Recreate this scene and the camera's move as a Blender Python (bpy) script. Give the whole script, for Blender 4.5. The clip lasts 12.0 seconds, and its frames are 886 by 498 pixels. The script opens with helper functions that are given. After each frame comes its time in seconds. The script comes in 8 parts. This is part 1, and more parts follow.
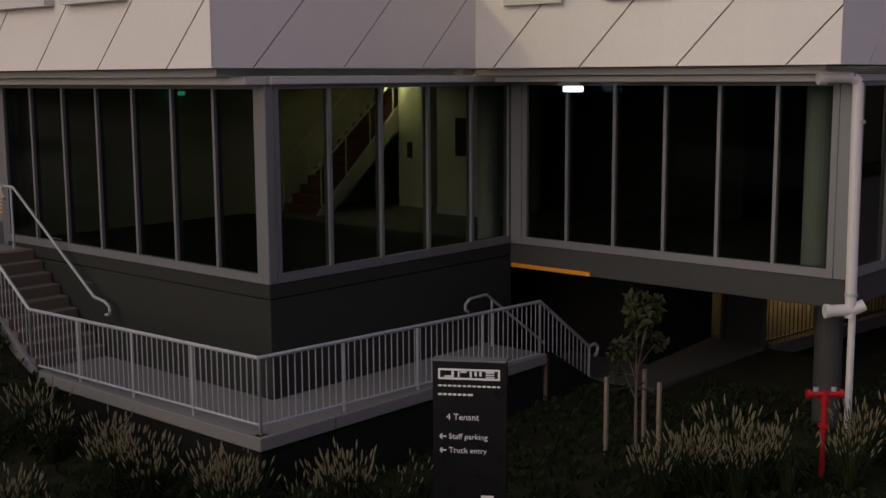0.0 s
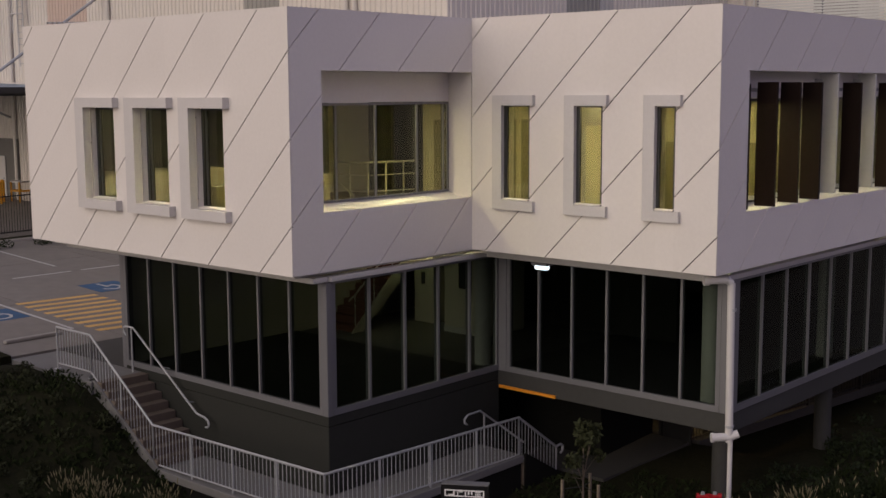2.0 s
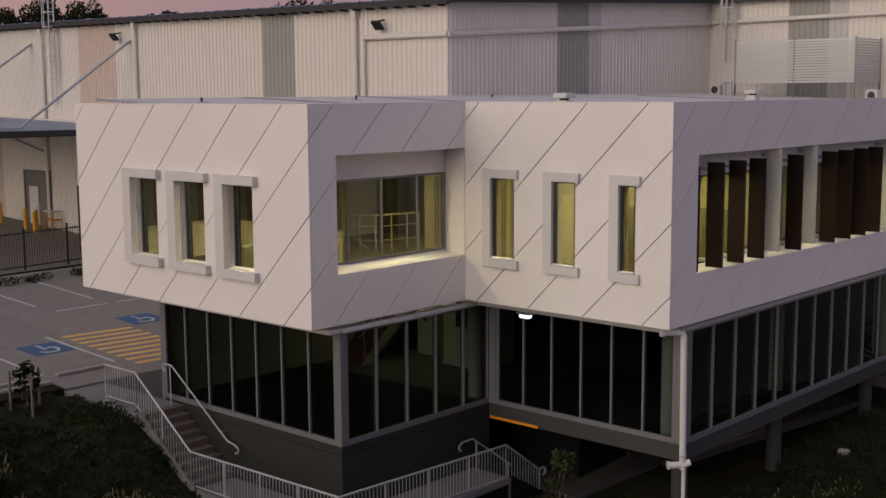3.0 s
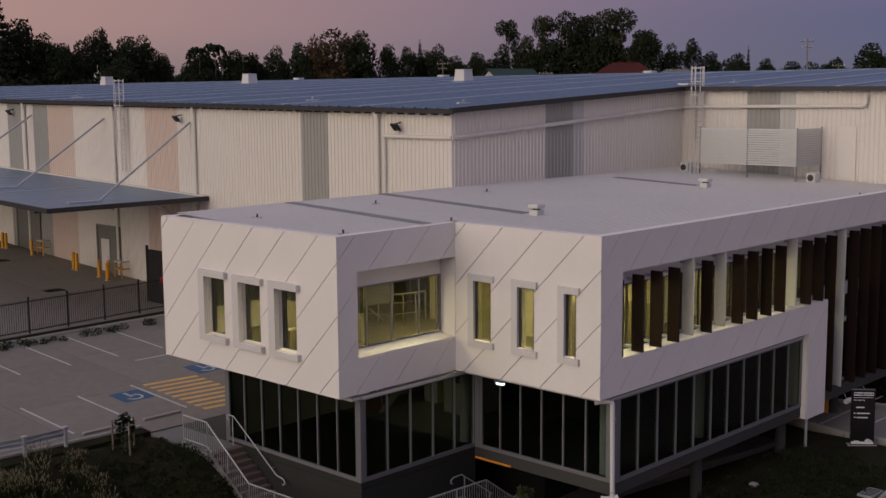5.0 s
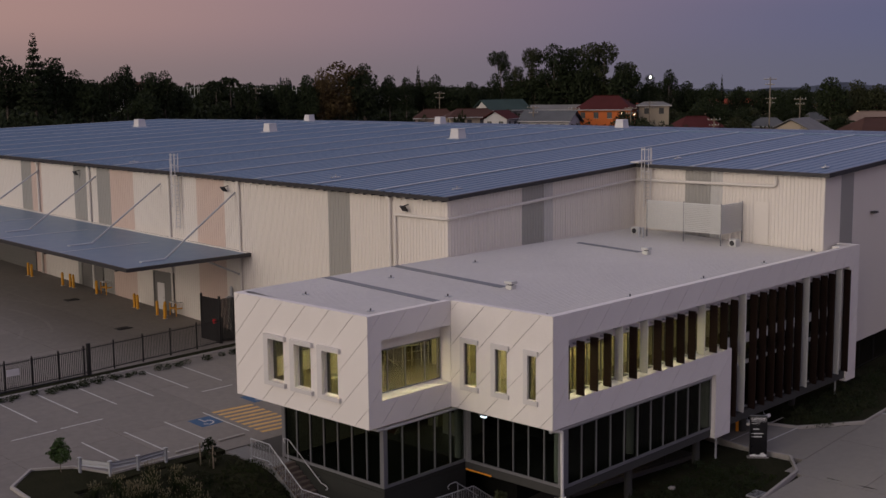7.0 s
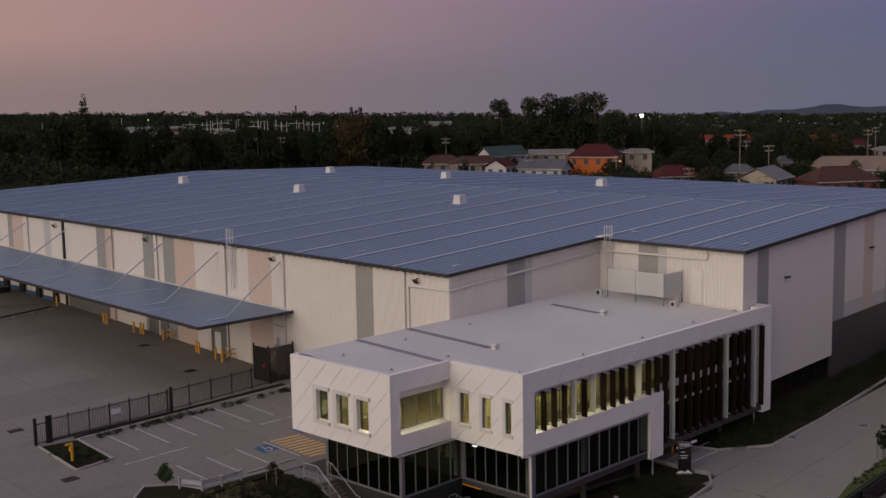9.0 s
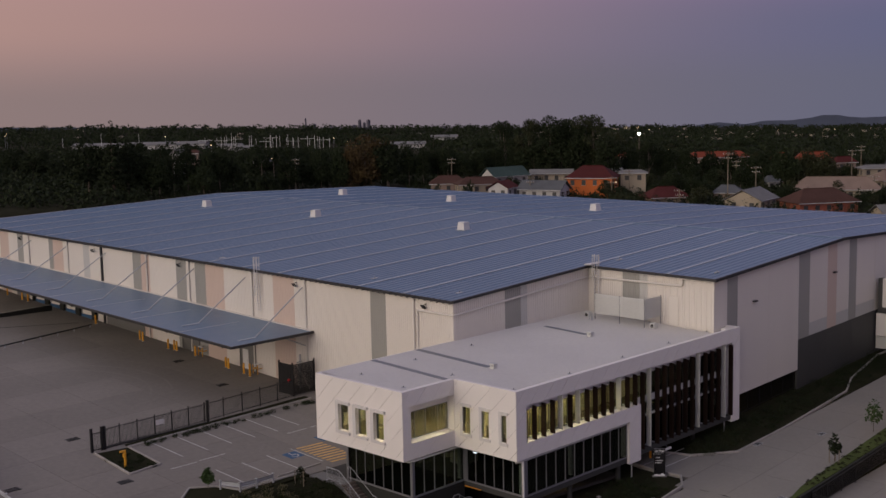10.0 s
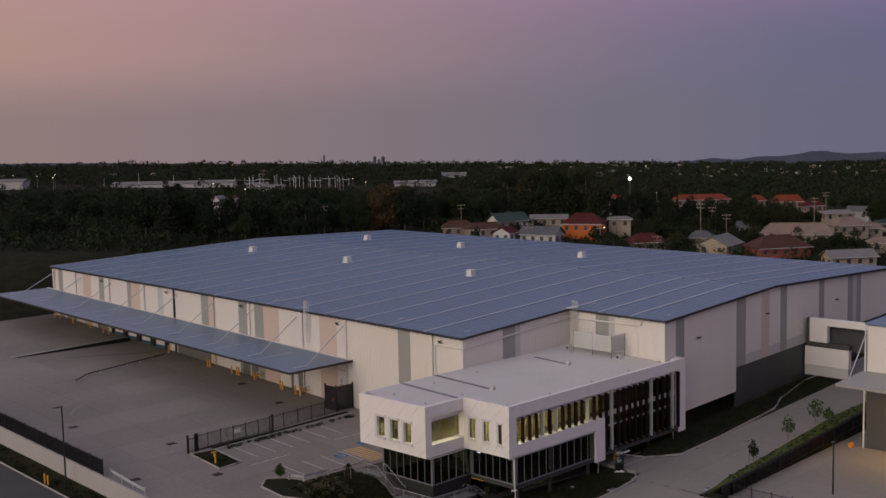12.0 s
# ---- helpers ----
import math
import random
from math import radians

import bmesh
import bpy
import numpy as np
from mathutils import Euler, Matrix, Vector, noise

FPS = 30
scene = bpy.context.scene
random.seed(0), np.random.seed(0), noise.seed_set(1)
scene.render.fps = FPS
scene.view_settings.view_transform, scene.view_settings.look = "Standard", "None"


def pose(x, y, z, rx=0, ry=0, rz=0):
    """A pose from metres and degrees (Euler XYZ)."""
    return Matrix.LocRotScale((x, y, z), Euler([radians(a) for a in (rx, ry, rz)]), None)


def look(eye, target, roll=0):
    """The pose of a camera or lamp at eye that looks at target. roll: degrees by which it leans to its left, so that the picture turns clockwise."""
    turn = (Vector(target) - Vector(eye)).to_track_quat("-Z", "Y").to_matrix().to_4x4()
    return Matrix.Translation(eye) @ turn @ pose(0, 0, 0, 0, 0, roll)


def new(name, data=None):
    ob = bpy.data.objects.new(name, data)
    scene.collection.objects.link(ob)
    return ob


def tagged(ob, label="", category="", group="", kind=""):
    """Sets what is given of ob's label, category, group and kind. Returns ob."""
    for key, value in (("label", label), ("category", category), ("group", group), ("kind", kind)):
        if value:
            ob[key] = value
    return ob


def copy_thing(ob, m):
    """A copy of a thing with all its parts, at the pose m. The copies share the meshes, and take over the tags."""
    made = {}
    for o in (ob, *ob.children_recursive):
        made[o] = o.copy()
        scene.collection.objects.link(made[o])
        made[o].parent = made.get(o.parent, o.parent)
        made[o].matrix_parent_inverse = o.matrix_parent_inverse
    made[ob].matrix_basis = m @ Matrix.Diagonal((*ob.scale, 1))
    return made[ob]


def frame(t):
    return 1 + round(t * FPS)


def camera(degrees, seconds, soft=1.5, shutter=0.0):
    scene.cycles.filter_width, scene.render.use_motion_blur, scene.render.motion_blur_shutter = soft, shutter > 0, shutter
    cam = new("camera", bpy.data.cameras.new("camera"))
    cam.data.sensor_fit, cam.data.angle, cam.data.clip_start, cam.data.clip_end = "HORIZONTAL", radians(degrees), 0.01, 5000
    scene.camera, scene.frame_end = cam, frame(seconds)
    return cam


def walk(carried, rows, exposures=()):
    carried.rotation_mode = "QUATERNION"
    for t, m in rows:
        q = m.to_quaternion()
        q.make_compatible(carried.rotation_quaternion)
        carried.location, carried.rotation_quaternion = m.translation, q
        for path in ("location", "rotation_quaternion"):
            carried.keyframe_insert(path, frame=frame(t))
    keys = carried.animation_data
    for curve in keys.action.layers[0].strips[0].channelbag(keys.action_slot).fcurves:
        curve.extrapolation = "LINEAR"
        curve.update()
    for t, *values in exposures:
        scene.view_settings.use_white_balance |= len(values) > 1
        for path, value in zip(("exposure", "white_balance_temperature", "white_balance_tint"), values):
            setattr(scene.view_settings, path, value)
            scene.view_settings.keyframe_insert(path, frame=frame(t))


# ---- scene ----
# ---- camera and its path: seconds, x, y, z, heading, pitch, roll ----
cam = camera(41, 12.0)
ROWS = [
    (0, -9.772, -12.656, 2.983, 41.447, -8.323, -0.341),
    (0.5, -10.951, -13.784, 3.813, 41.581, -7.713, -0.399),
    (1, -12.220, -14.936, 4.722, 41.659, -7.301, -0.354),
    (1.5, -13.636, -16.129, 5.660, 41.710, -7.289, -0.293),
    (2, -15.044, -17.404, 6.671, 41.838, -7.552, -0.285),
    (2.5, -16.445, -18.770, 7.576, 41.953, -7.564, -0.299),
    (3, -17.842, -20.318, 8.563, 42.258, -7.580, -0.356),
    (5, -24.058, -27.792, 12.809, 43.927, -7.648, -0.442),
    (5.5, -26.474, -29.882, 14.117, 43.717, -7.858, -0.423),
    (6, -29.073, -32.441, 15.469, 43.780, -7.960, -0.512),
    (6.5, -31.926, -35.208, 16.945, 43.790, -7.956, -0.507),
    (7, -34.942, -38.170, 18.528, 43.756, -7.955, -0.571),
    (9, -48.941, -52.514, 25.669, 44.254, -7.550, -1.057),
    (9.5, -53.009, -56.912, 27.813, 44.542, -7.575, -1.198),
    (10, -57.224, -60.892, 29.526, 44.583, -7.384, -1.223),
    (10.5, -61.984, -65.793, 31.375, 44.852, -7.206, -1.190),
    (11, -67.178, -71.082, 33.111, 45.046, -6.911, -1.286),
    (11.5, -72.677, -76.753, 34.974, 45.221, -6.652, -1.305),
    (12, -79.122, -82.113, 36.585, 44.998, -6.325, -1.228),
]


def eye_pose(x, y, z, heading, pitch, roll):
    return pose(x, y, z, 0, 0, heading - 90) @ pose(0, 0, 0, 90 + pitch) @ pose(0, 0, 0, 0, 0, roll)


walk(cam, [(row[0], eye_pose(*row[1:])) for row in ROWS], exposures=[(0.0, -0.05), (1.0, 0.05), (2.5, 0.18), (6.5, 0.0), (9.5, 0.08), (12.0, 0.14)])


# ---- world, sun and exposure ----
scene.view_settings.exposure = 0.0
world = bpy.data.worlds.new("dusk_sky")
scene.world = world
world.use_nodes = True
wn, wl = world.node_tree.nodes, world.node_tree.links
wn.clear()
w_out, w_bg = wn.new("ShaderNodeOutputWorld"), wn.new("ShaderNodeBackground")
w_co, w_sep = wn.new("ShaderNodeTexCoord"), wn.new("ShaderNodeSeparateXYZ")
w_dot = wn.new("ShaderNodeVectorMath")
w_dot.operation = "DOT_PRODUCT"
w_dot.inputs[1].default_value = (-0.62, 0.78, 0.0)
wl.new(w_co.outputs["Generated"], w_dot.inputs[0])
wl.new(w_co.outputs["Generated"], w_sep.inputs[0])


def sky_ramp(stops):
    r = wn.new("ShaderNodeValToRGB")
    r.color_ramp.interpolation = "EASE"
    e = r.color_ramp.elements
    stops = [(p, (c[0], c[1] * 1.004, c[2])) for p, c in stops]
    e[0].position, e[0].color = stops[0][0], (*stops[0][1], 1)
    e[1].position, e[1].color = stops[-1][0], (*stops[-1][1], 1)
    for p, c in stops[1:-1]:
        k = e.new(p)
        k.color = (*c, 1)
    wl.new(w_sep.outputs["Z"], r.inputs[0])
    return r


# towards the afterglow: dusty orange low down, pink above; away from it: grey blue, violet above
GLOW = [(0.0, (0.200, 0.143, 0.136)), (0.06, (0.318, 0.194, 0.170)), (0.16, (0.362, 0.216, 0.206)), (0.34, (0.35, 0.27, 0.292)), (0.62, (0.32, 0.29, 0.34)), (1.0, (0.27, 0.27, 0.34))]
AWAY = [(0.0, (0.092, 0.094, 0.138)), (0.05, (0.086, 0.090, 0.156)), (0.11, (0.135, 0.104, 0.196)), (0.20, (0.205, 0.163, 0.250)), (0.34, (0.24, 0.205, 0.31)), (0.62, (0.26, 0.245, 0.345)), (1.0, (0.27, 0.27, 0.34))]
w_a, w_b = sky_ramp(GLOW), sky_ramp(AWAY)
w_map, w_mix = wn.new("ShaderNodeMapRange"), wn.new("ShaderNodeMix")
w_map.interpolation_type = "SMOOTHSTEP"
w_map.inputs["From Min"].default_value, w_map.inputs["From Max"].default_value = -0.34, 0.62
wl.new(w_dot.outputs["Value"], w_map.inputs["Value"])
w_mix.data_type = "RGBA"
wl.new(w_map.outputs[0], w_mix.inputs["Factor"])
wl.new(w_b.outputs[0], w_mix.inputs[6])
wl.new(w_a.outputs[0], w_mix.inputs[7])
wl.new(w_mix.outputs[2], w_bg.inputs[0])
w_bg.inputs[1].default_value = 1.3
wl.new(w_bg.outputs[0], w_out.inputs[0])

sun = new("sun", bpy.data.lights.new("sun", "SUN"))
sun.data.energy, sun.data.angle, sun.data.color = 1.8, radians(60), (1.0, 0.885, 0.735)
sun.matrix_world = look((-60, 4, 13), (0, 0, 0))


def add_down_light(x, y, z, wide, deep, watts, colour=(1.0, 0.86, 0.42)):
    """A rectangle of light shining down, for the lamps and one added fill."""
    lamp = new("down_light", bpy.data.lights.new("down_light", "AREA"))
    lamp.data.shape, lamp.data.size, lamp.data.size_y = "RECTANGLE", wide, deep
    lamp.data.energy, lamp.data.color = watts, colour
    lamp.matrix_world = pose(x, y, z)


# warm batten lights of the open level under the buildings
add_down_light(14.5, -1.4, -0.7, 1.1, 0.3, 16, (1.0, 0.66, 0.24))
add_down_light(43.0, 0.5, 0.85, 1.1, 0.3, 30, (1.0, 0.62, 0.22))
# added fill that brightens the lift core; the lobby has no lamp here
add_down_light(8.4, 4.4, 2.88, 0.4, 0.4, 4.5, (1.0, 0.92, 0.66))
# flood light of the neighbouring yard
add_down_light(46.5, -27.5, 5.1, 0.6, 0.6, 420, (1.0, 0.58, 0.22))
# panel lights of the upper rooms and the stair
for x, y, watts in ((2.2, 2.4, 95), (3.4, 6.4, 110), (7.4, -0.9, 130), (7.6, -4.2, 110), (7.2, 3.4, 110), (12.5, -4.0, 70), (16.5, -4.0, 70), (24.0, -4.0, 14)):
    add_down_light(x, y, 6.53, 0.9, 0.5, watts)
add_down_light(9.6, 5.9, 2.88, 0.5, 0.3, 12.0, (1.0, 0.9, 0.5))


# ---- materials ----
def material(name, colour, rough=0.7, metal=0.0, vary=0.12, big=0.25, small=6.0, bump=0.1, tint=None, each=0.0, streak=0.0, spec=0.4):
    """A painted or mineral surface: base colour with patches at two scales, fine relief, and a little change from piece to piece."""
    m = bpy.data.materials.new(name)
    m.use_nodes = True
    n, l = m.node_tree.nodes, m.node_tree.links
    b = n["Principled BSDF"]
    geo = n.new("ShaderNodeNewGeometry")
    n1, n2 = n.new("ShaderNodeTexNoise"), n.new("ShaderNodeTexNoise")
    n1.inputs["Scale"].default_value, n1.inputs["Detail"].default_value = big, 4
    n2.inputs["Scale"].default_value, n2.inputs["Detail"].default_value = small, 5
    l.new(geo.outputs["Position"], n2.inputs["Vector"])
    if streak:
        mp = n.new("ShaderNodeMapping")
        mp.inputs["Scale"].default_value = (1, 1, streak)
        l.new(geo.outputs["Position"], mp.inputs["Vector"])
        l.new(mp.outputs[0], n1.inputs["Vector"])
    else:
        l.new(geo.outputs["Position"], n1.inputs["Vector"])
    add = n.new("ShaderNodeMath")
    add.operation = "ADD"
    l.new(n1.outputs["Fac"], add.inputs[0])
    l.new(n2.outputs["Fac"], add.inputs[1])
    last = add
    if each:
        info, ma = n.new("ShaderNodeObjectInfo"), n.new("ShaderNodeMath")
        ma.operation = "MULTIPLY_ADD"
        ma.inputs[1].default_value = each
        l.new(info.outputs["Random"], ma.inputs[0])
        l.new(add.outputs[0], ma.inputs[2])
        last = ma
    mr = n.new("ShaderNodeMapRange")
    mr.inputs["From Min"].default_value, mr.inputs["From Max"].default_value = 0.6, 1.4 + each
    l.new(last.outputs[0], mr.inputs["Value"])
    mix = n.new("ShaderNodeMix")
    mix.data_type = "RGBA"
    dark = tuple(c * (1 - vary) for c in colour)
    light = tint or tuple(min(1, c * (1 + vary)) for c in colour)
    mix.inputs[6].default_value, mix.inputs[7].default_value = (*dark, 1), (*light, 1)
    l.new(mr.outputs[0], mix.inputs["Factor"])
    l.new(mix.outputs[2], b.inputs["Base Color"])
    b.inputs["Metallic"].default_value = metal
    b.inputs["Specular IOR Level"].default_value = spec
    rr = n.new("ShaderNodeMapRange")
    rr.inputs["To Min"].default_value, rr.inputs["To Max"].default_value = max(0.02, rough - 0.08), min(1, rough + 0.08)
    l.new(n2.outputs["Fac"], rr.inputs["Value"])
    l.new(rr.outputs[0], b.inputs["Roughness"])
    if bump:
        bp = n.new("ShaderNodeBump")
        bp.inputs["Strength"].default_value, bp.inputs["Distance"].default_value = bump, 0.02
        l.new(n2.outputs["Fac"], bp.inputs["Height"])
        l.new(bp.outputs[0], b.inputs["Normal"])
    return m


def lamp_material(name, colour, strength):
    m = bpy.data.materials.new(name)
    m.use_nodes = True
    n, l = m.node_tree.nodes, m.node_tree.links
    n.clear()
    e, o = n.new("ShaderNodeEmission"), n.new("ShaderNodeOutputMaterial")
    e.inputs[0].default_value, e.inputs[1].default_value = (*colour, 1), strength
    l.new(e.outputs[0], o.inputs[0])
    return m


def glass_material(name, tint, ior=1.5, gloss=0.92):
    m = bpy.data.materials.new(name)
    m.use_nodes = True
    n, l = m.node_tree.nodes, m.node_tree.links
    n.clear()
    o, mix = n.new("ShaderNodeOutputMaterial"), n.new("ShaderNodeMixShader")
    t, g, lw = n.new("ShaderNodeBsdfTransparent"), n.new("ShaderNodeBsdfGlossy"), n.new("ShaderNodeLayerWeight")
    pw, fr = n.new("ShaderNodeMath"), n.new("ShaderNodeMath")
    t.inputs[0].default_value = (*tint, 1)
    g.inputs["Roughness"].default_value, g.inputs["Color"].default_value = 0.01, (gloss, gloss, gloss, 1)
    # gloss grows towards grazing sight
    lw.inputs["Blend"].default_value = 0.5
    pw.operation, fr.operation = "POWER", "MULTIPLY_ADD"
    pw.inputs[1].default_value = 5.0
    f0 = ((ior - 1) / (ior + 1)) ** 2
    fr.inputs[1].default_value, fr.inputs[2].default_value = 1 - f0, f0
    l.new(lw.outputs["Facing"], pw.inputs[0])
    l.new(pw.outputs[0], fr.inputs[0])
    l.new(fr.outputs[0], mix.inputs[0])
    l.new(t.outputs[0], mix.inputs[1])
    l.new(g.outputs[0], mix.inputs[2])
    l.new(mix.outputs[0], o.inputs[0])
    return m


PANEL = material("painted_panel", (0.70, 0.665, 0.64), 0.42, vary=0.05, big=0.5, small=14, bump=0.03, each=0.25)
MEMBRANE = material("dark_joint", (0.02, 0.02, 0.022), 0.9, bump=0)
WHITE = material("white_render", (0.70, 0.67, 0.645), 0.6, vary=0.06, big=0.6, small=9)
SOFFIT = material("soffit_grey", (0.46, 0.45, 0.445), 0.6, vary=0.06)
CLAD = {
    "white": material("white_steel_cladding", (0.63, 0.59, 0.54), 0.5, vary=0.03, big=0.3, small=5, streak=0.15, bump=0.02),
    "grey": material("grey_steel_cladding", (0.29, 0.285, 0.265), 0.5, vary=0.03, big=0.3, small=5, streak=0.15, bump=0.02),
    "light": material("light_grey_steel_cladding", (0.46, 0.455, 0.44), 0.5, vary=0.03, big=0.3, small=5, streak=0.15, bump=0.02),
    "pink": material("dusty_pink_steel_cladding", (0.53, 0.42, 0.36), 0.5, vary=0.03, big=0.3, small=5, streak=0.15, bump=0.02),
    "dark": material("charcoal_cladding", (0.055, 0.055, 0.055), 0.55, vary=0.12, big=0.3, small=5, bump=0.03),
}
ROOF = material("zinc_roof_sheet", (0.130, 0.195, 0.282), 0.42, metal=0.35, vary=0.07, big=0.06, small=1.2, bump=0.02, each=0.15)
ROOF_LAP = material("roof_lap", (0.42, 0.45, 0.50), 0.5, metal=0.3, vary=0.08, bump=0.02)
OFFICE_ROOF = material("pale_roof_sheet", (0.64, 0.62, 0.58), 0.5, metal=0.1, vary=0.08, big=0.15, small=3, bump=0.03)
GUTTER = material("grey_gutter", (0.20, 0.21, 0.23), 0.5, metal=0.4, vary=0.15)
DARK_EDGE = material("dark_steel_edge", (0.035, 0.035, 0.038), 0.5, metal=0.3)
CONCRETE = material("yard_concrete", (0.185, 0.167, 0.151), 0.85, vary=0.26, big=0.09, small=2.5, bump=0.15, each=0.3)
ROAD = material("road_concrete", (0.205, 0.190, 0.172), 0.85, vary=0.15, big=0.12, small=2.5, bump=0.15, each=0.3)
# concrete below the office; the shade there is put into this dark colour
SHADED_PATH = material("shaded_path_concrete", (0.048, 0.046, 0.043), 0.85, vary=0.1, big=0.4, small=5, bump=0.15)
KERB = material("kerb_concrete", (0.30, 0.28, 0.26), 0.85, vary=0.12, big=0.5, small=6, bump=0.2)
ASPHALT = material("asphalt", (0.055, 0.054, 0.053), 0.9, vary=0.2, big=0.3, small=14, bump=0.3)
TILT = material("tilt_up_concrete", (0.33, 0.315, 0.30), 0.8, vary=0.12, big=0.3, small=5, bump=0.1, streak=0.3)
BASE = material("charcoal_render", (0.027, 0.028, 0.025), 0.8, vary=0.12, big=0.4, small=8, bump=0.1, spec=0.15)
# darker copy of BASE: shade below walkway and office is put into colour
SHADED_RENDER = material("shaded_charcoal_render", (0.012, 0.012, 0.011), 0.85, vary=0.2, big=0.4, small=8, bump=0.1, spec=0.08)
BEAM = material("grey_slab_edge", (0.05, 0.05, 0.048), 0.75, vary=0.1, big=0.4, small=7, spec=0.15)
STEP = material("brown_step_concrete", (0.125, 0.098, 0.078), 0.85, vary=0.15, big=0.8, small=7, bump=0.15)
WALK = material("walkway_concrete", (0.17, 0.165, 0.16), 0.85, vary=0.1, big=0.4, small=5, bump=0.15)
ALU = material("silver_aluminium", (0.17, 0.17, 0.182), 0.45, metal=0.3, vary=0.06, bump=0)
ALU_DARK = material("bronze_aluminium", (0.06, 0.06, 0.06), 0.4, metal=0.4, vary=0.1, bump=0)
GALV = material("galvanised_steel", (0.40, 0.41, 0.43), 0.45, metal=0.35, vary=0.14, big=2, small=30, bump=0.05)
BLACK = material("black_powder_coat", (0.012, 0.012, 0.013), 0.5, vary=0.2, bump=0)
FIN_DARK = material("dark_timber_fin", (0.015, 0.008, 0.006), 0.6, vary=0.3, big=0.6, small=10, each=0.6, streak=0.2, spec=0.12)
FIN_LIGHT = material("pale_fin", (0.50, 0.50, 0.48), 0.5, vary=0.06)
HOOD = material("pale_grey_hood", (0.56, 0.54, 0.535), 0.45, vary=0.04, big=0.5, small=14, bump=0.03)
TYRE = material("tyre_marked_concrete", (0.20, 0.182, 0.165), 0.85, vary=0.2, big=0.4, small=4, bump=0.1)
PIPE = material("white_pipe", (0.56, 0.545, 0.54), 0.4, vary=0.06, bump=0)
CLAD_PIPE = material("cream_downpipe", (0.60, 0.57, 0.53), 0.45, vary=0.06, bump=0)
SOIL = material("mulch_and_soil", (0.022, 0.016, 0.011), 0.95, vary=0.45, big=0.8, small=9, bump=0.9, tint=(0.04, 0.036, 0.022), spec=0.05)
TURF = material("dry_turf", (0.015, 0.017, 0.008), 0.95, vary=0.45, big=0.5, small=12, bump=0.8, tint=(0.030, 0.029, 0.016), spec=0.05)
GRASS = material("mown_grass", (0.060, 0.076, 0.026), 0.95, vary=0.4, big=0.6, small=14, bump=0.6, spec=0.05)
LEAVES = [
    material("dark_leaf", (0.017, 0.024, 0.010), 0.7, vary=0.4, big=0.5, small=3, bump=0, each=0.5, spec=0.12),
    material("olive_leaf", (0.029, 0.033, 0.015), 0.7, vary=0.4, big=0.5, small=3, bump=0, each=0.5, spec=0.12),
    material("rust_leaf", (0.056, 0.038, 0.016), 0.7, vary=0.4, big=0.5, small=3, bump=0, each=0.5, spec=0.12),
    material("bright_leaf", (0.040, 0.068, 0.021), 0.6, vary=0.35, big=0.8, small=4, bump=0, each=0.4, spec=0.12),
]
BLADE = material("grass_blade", (0.019, 0.026, 0.009), 0.8, vary=0.45, big=2, small=7, bump=0, each=0.5, spec=0.1)
SEED = material("straw_seed_head", (0.145, 0.125, 0.07), 0.85, vary=0.25, big=3, small=14, bump=0, each=0.4)
BARK = material("bark", (0.12, 0.095, 0.075), 0.9, vary=0.35, big=1.5, small=9, bump=0.6)
STAKE = material("pale_timber_stake", (0.20, 0.165, 0.12), 0.8, vary=0.2, big=2, small=12)
YELLOW = material("safety_yellow", (0.62, 0.30, 0.02), 0.5, vary=0.12, big=1, small=10)
ORANGE = material("orange_paint", (0.70, 0.27, 0.02), 0.5, vary=0.1)
RED = material("hydrant_red", (0.36, 0.010, 0.014), 0.4, vary=0.15, big=2, small=12)
BLUE = material("blue_paint", (0.03, 0.085, 0.18), 0.7, vary=0.2, big=2, small=12, bump=0)
LINE = material("white_line_paint", (0.44, 0.43, 0.415), 0.7, vary=0.18, big=1, small=9, bump=0)
HATCH = material("yellow_hatch_paint", (0.60, 0.36, 0.12), 0.7, vary=0.15, big=1, small=9, bump=0)
SIGN_BLACK = material("gloss_black_sign", (0.008, 0.008, 0.009), 0.3, vary=0.2, bump=0)
SIGN_WHITE = material("white_vinyl", (0.72, 0.72, 0.72), 0.5, vary=0.04, bump=0)
TREAD = material("brown_carpet_tread", (0.16, 0.065, 0.040), 0.9, vary=0.2, big=2, small=20)
CREAM = material("cream_wall", (0.56, 0.52, 0.40), 0.7, vary=0.06)
CARPET = material("olive_carpet", (0.16, 0.14, 0.09), 0.95, vary=0.15, small=20)
INNER = material("interior_floor", (0.10, 0.095, 0.09), 0.6, vary=0.15)
DOOR = material("olive_door", (0.26, 0.235, 0.15), 0.5, vary=0.1)
CHROME = material("brushed_rail", (0.7, 0.68, 0.62), 0.35, metal=0.5, vary=0.05, bump=0)
SHUTTER = material("grey_roller_shutter", (0.15, 0.148, 0.14), 0.5, metal=0.2, vary=0.1)
GLASS_DARK = glass_material("tinted_glass", (0.45, 0.49, 0.46), 1.3, 0.42)
GLASS = glass_material("clear_glass", (0.62, 0.62, 0.55))
CEILING_LAMP = lamp_material("office_ceiling_light", (1.0, 0.92, 0.62), 16.0)
BULKHEAD = lamp_material("cool_bulkhead_light", (0.80, 0.92, 1.0), 1.7)
STREET_LAMP = lamp_material("street_light", (1.0, 0.70, 0.40), 3.2)
WARM_LAMP = lamp_material("warm_flood_light", (1.0, 0.62, 0.25), 16.0)
WINDOW_LAMP = lamp_material("distant_lit_window", (1.0, 0.72, 0.40), 2.5)
EXIT_GREEN = lamp_material("exit_sign_green", (0.1, 0.9, 0.45), 0.6)


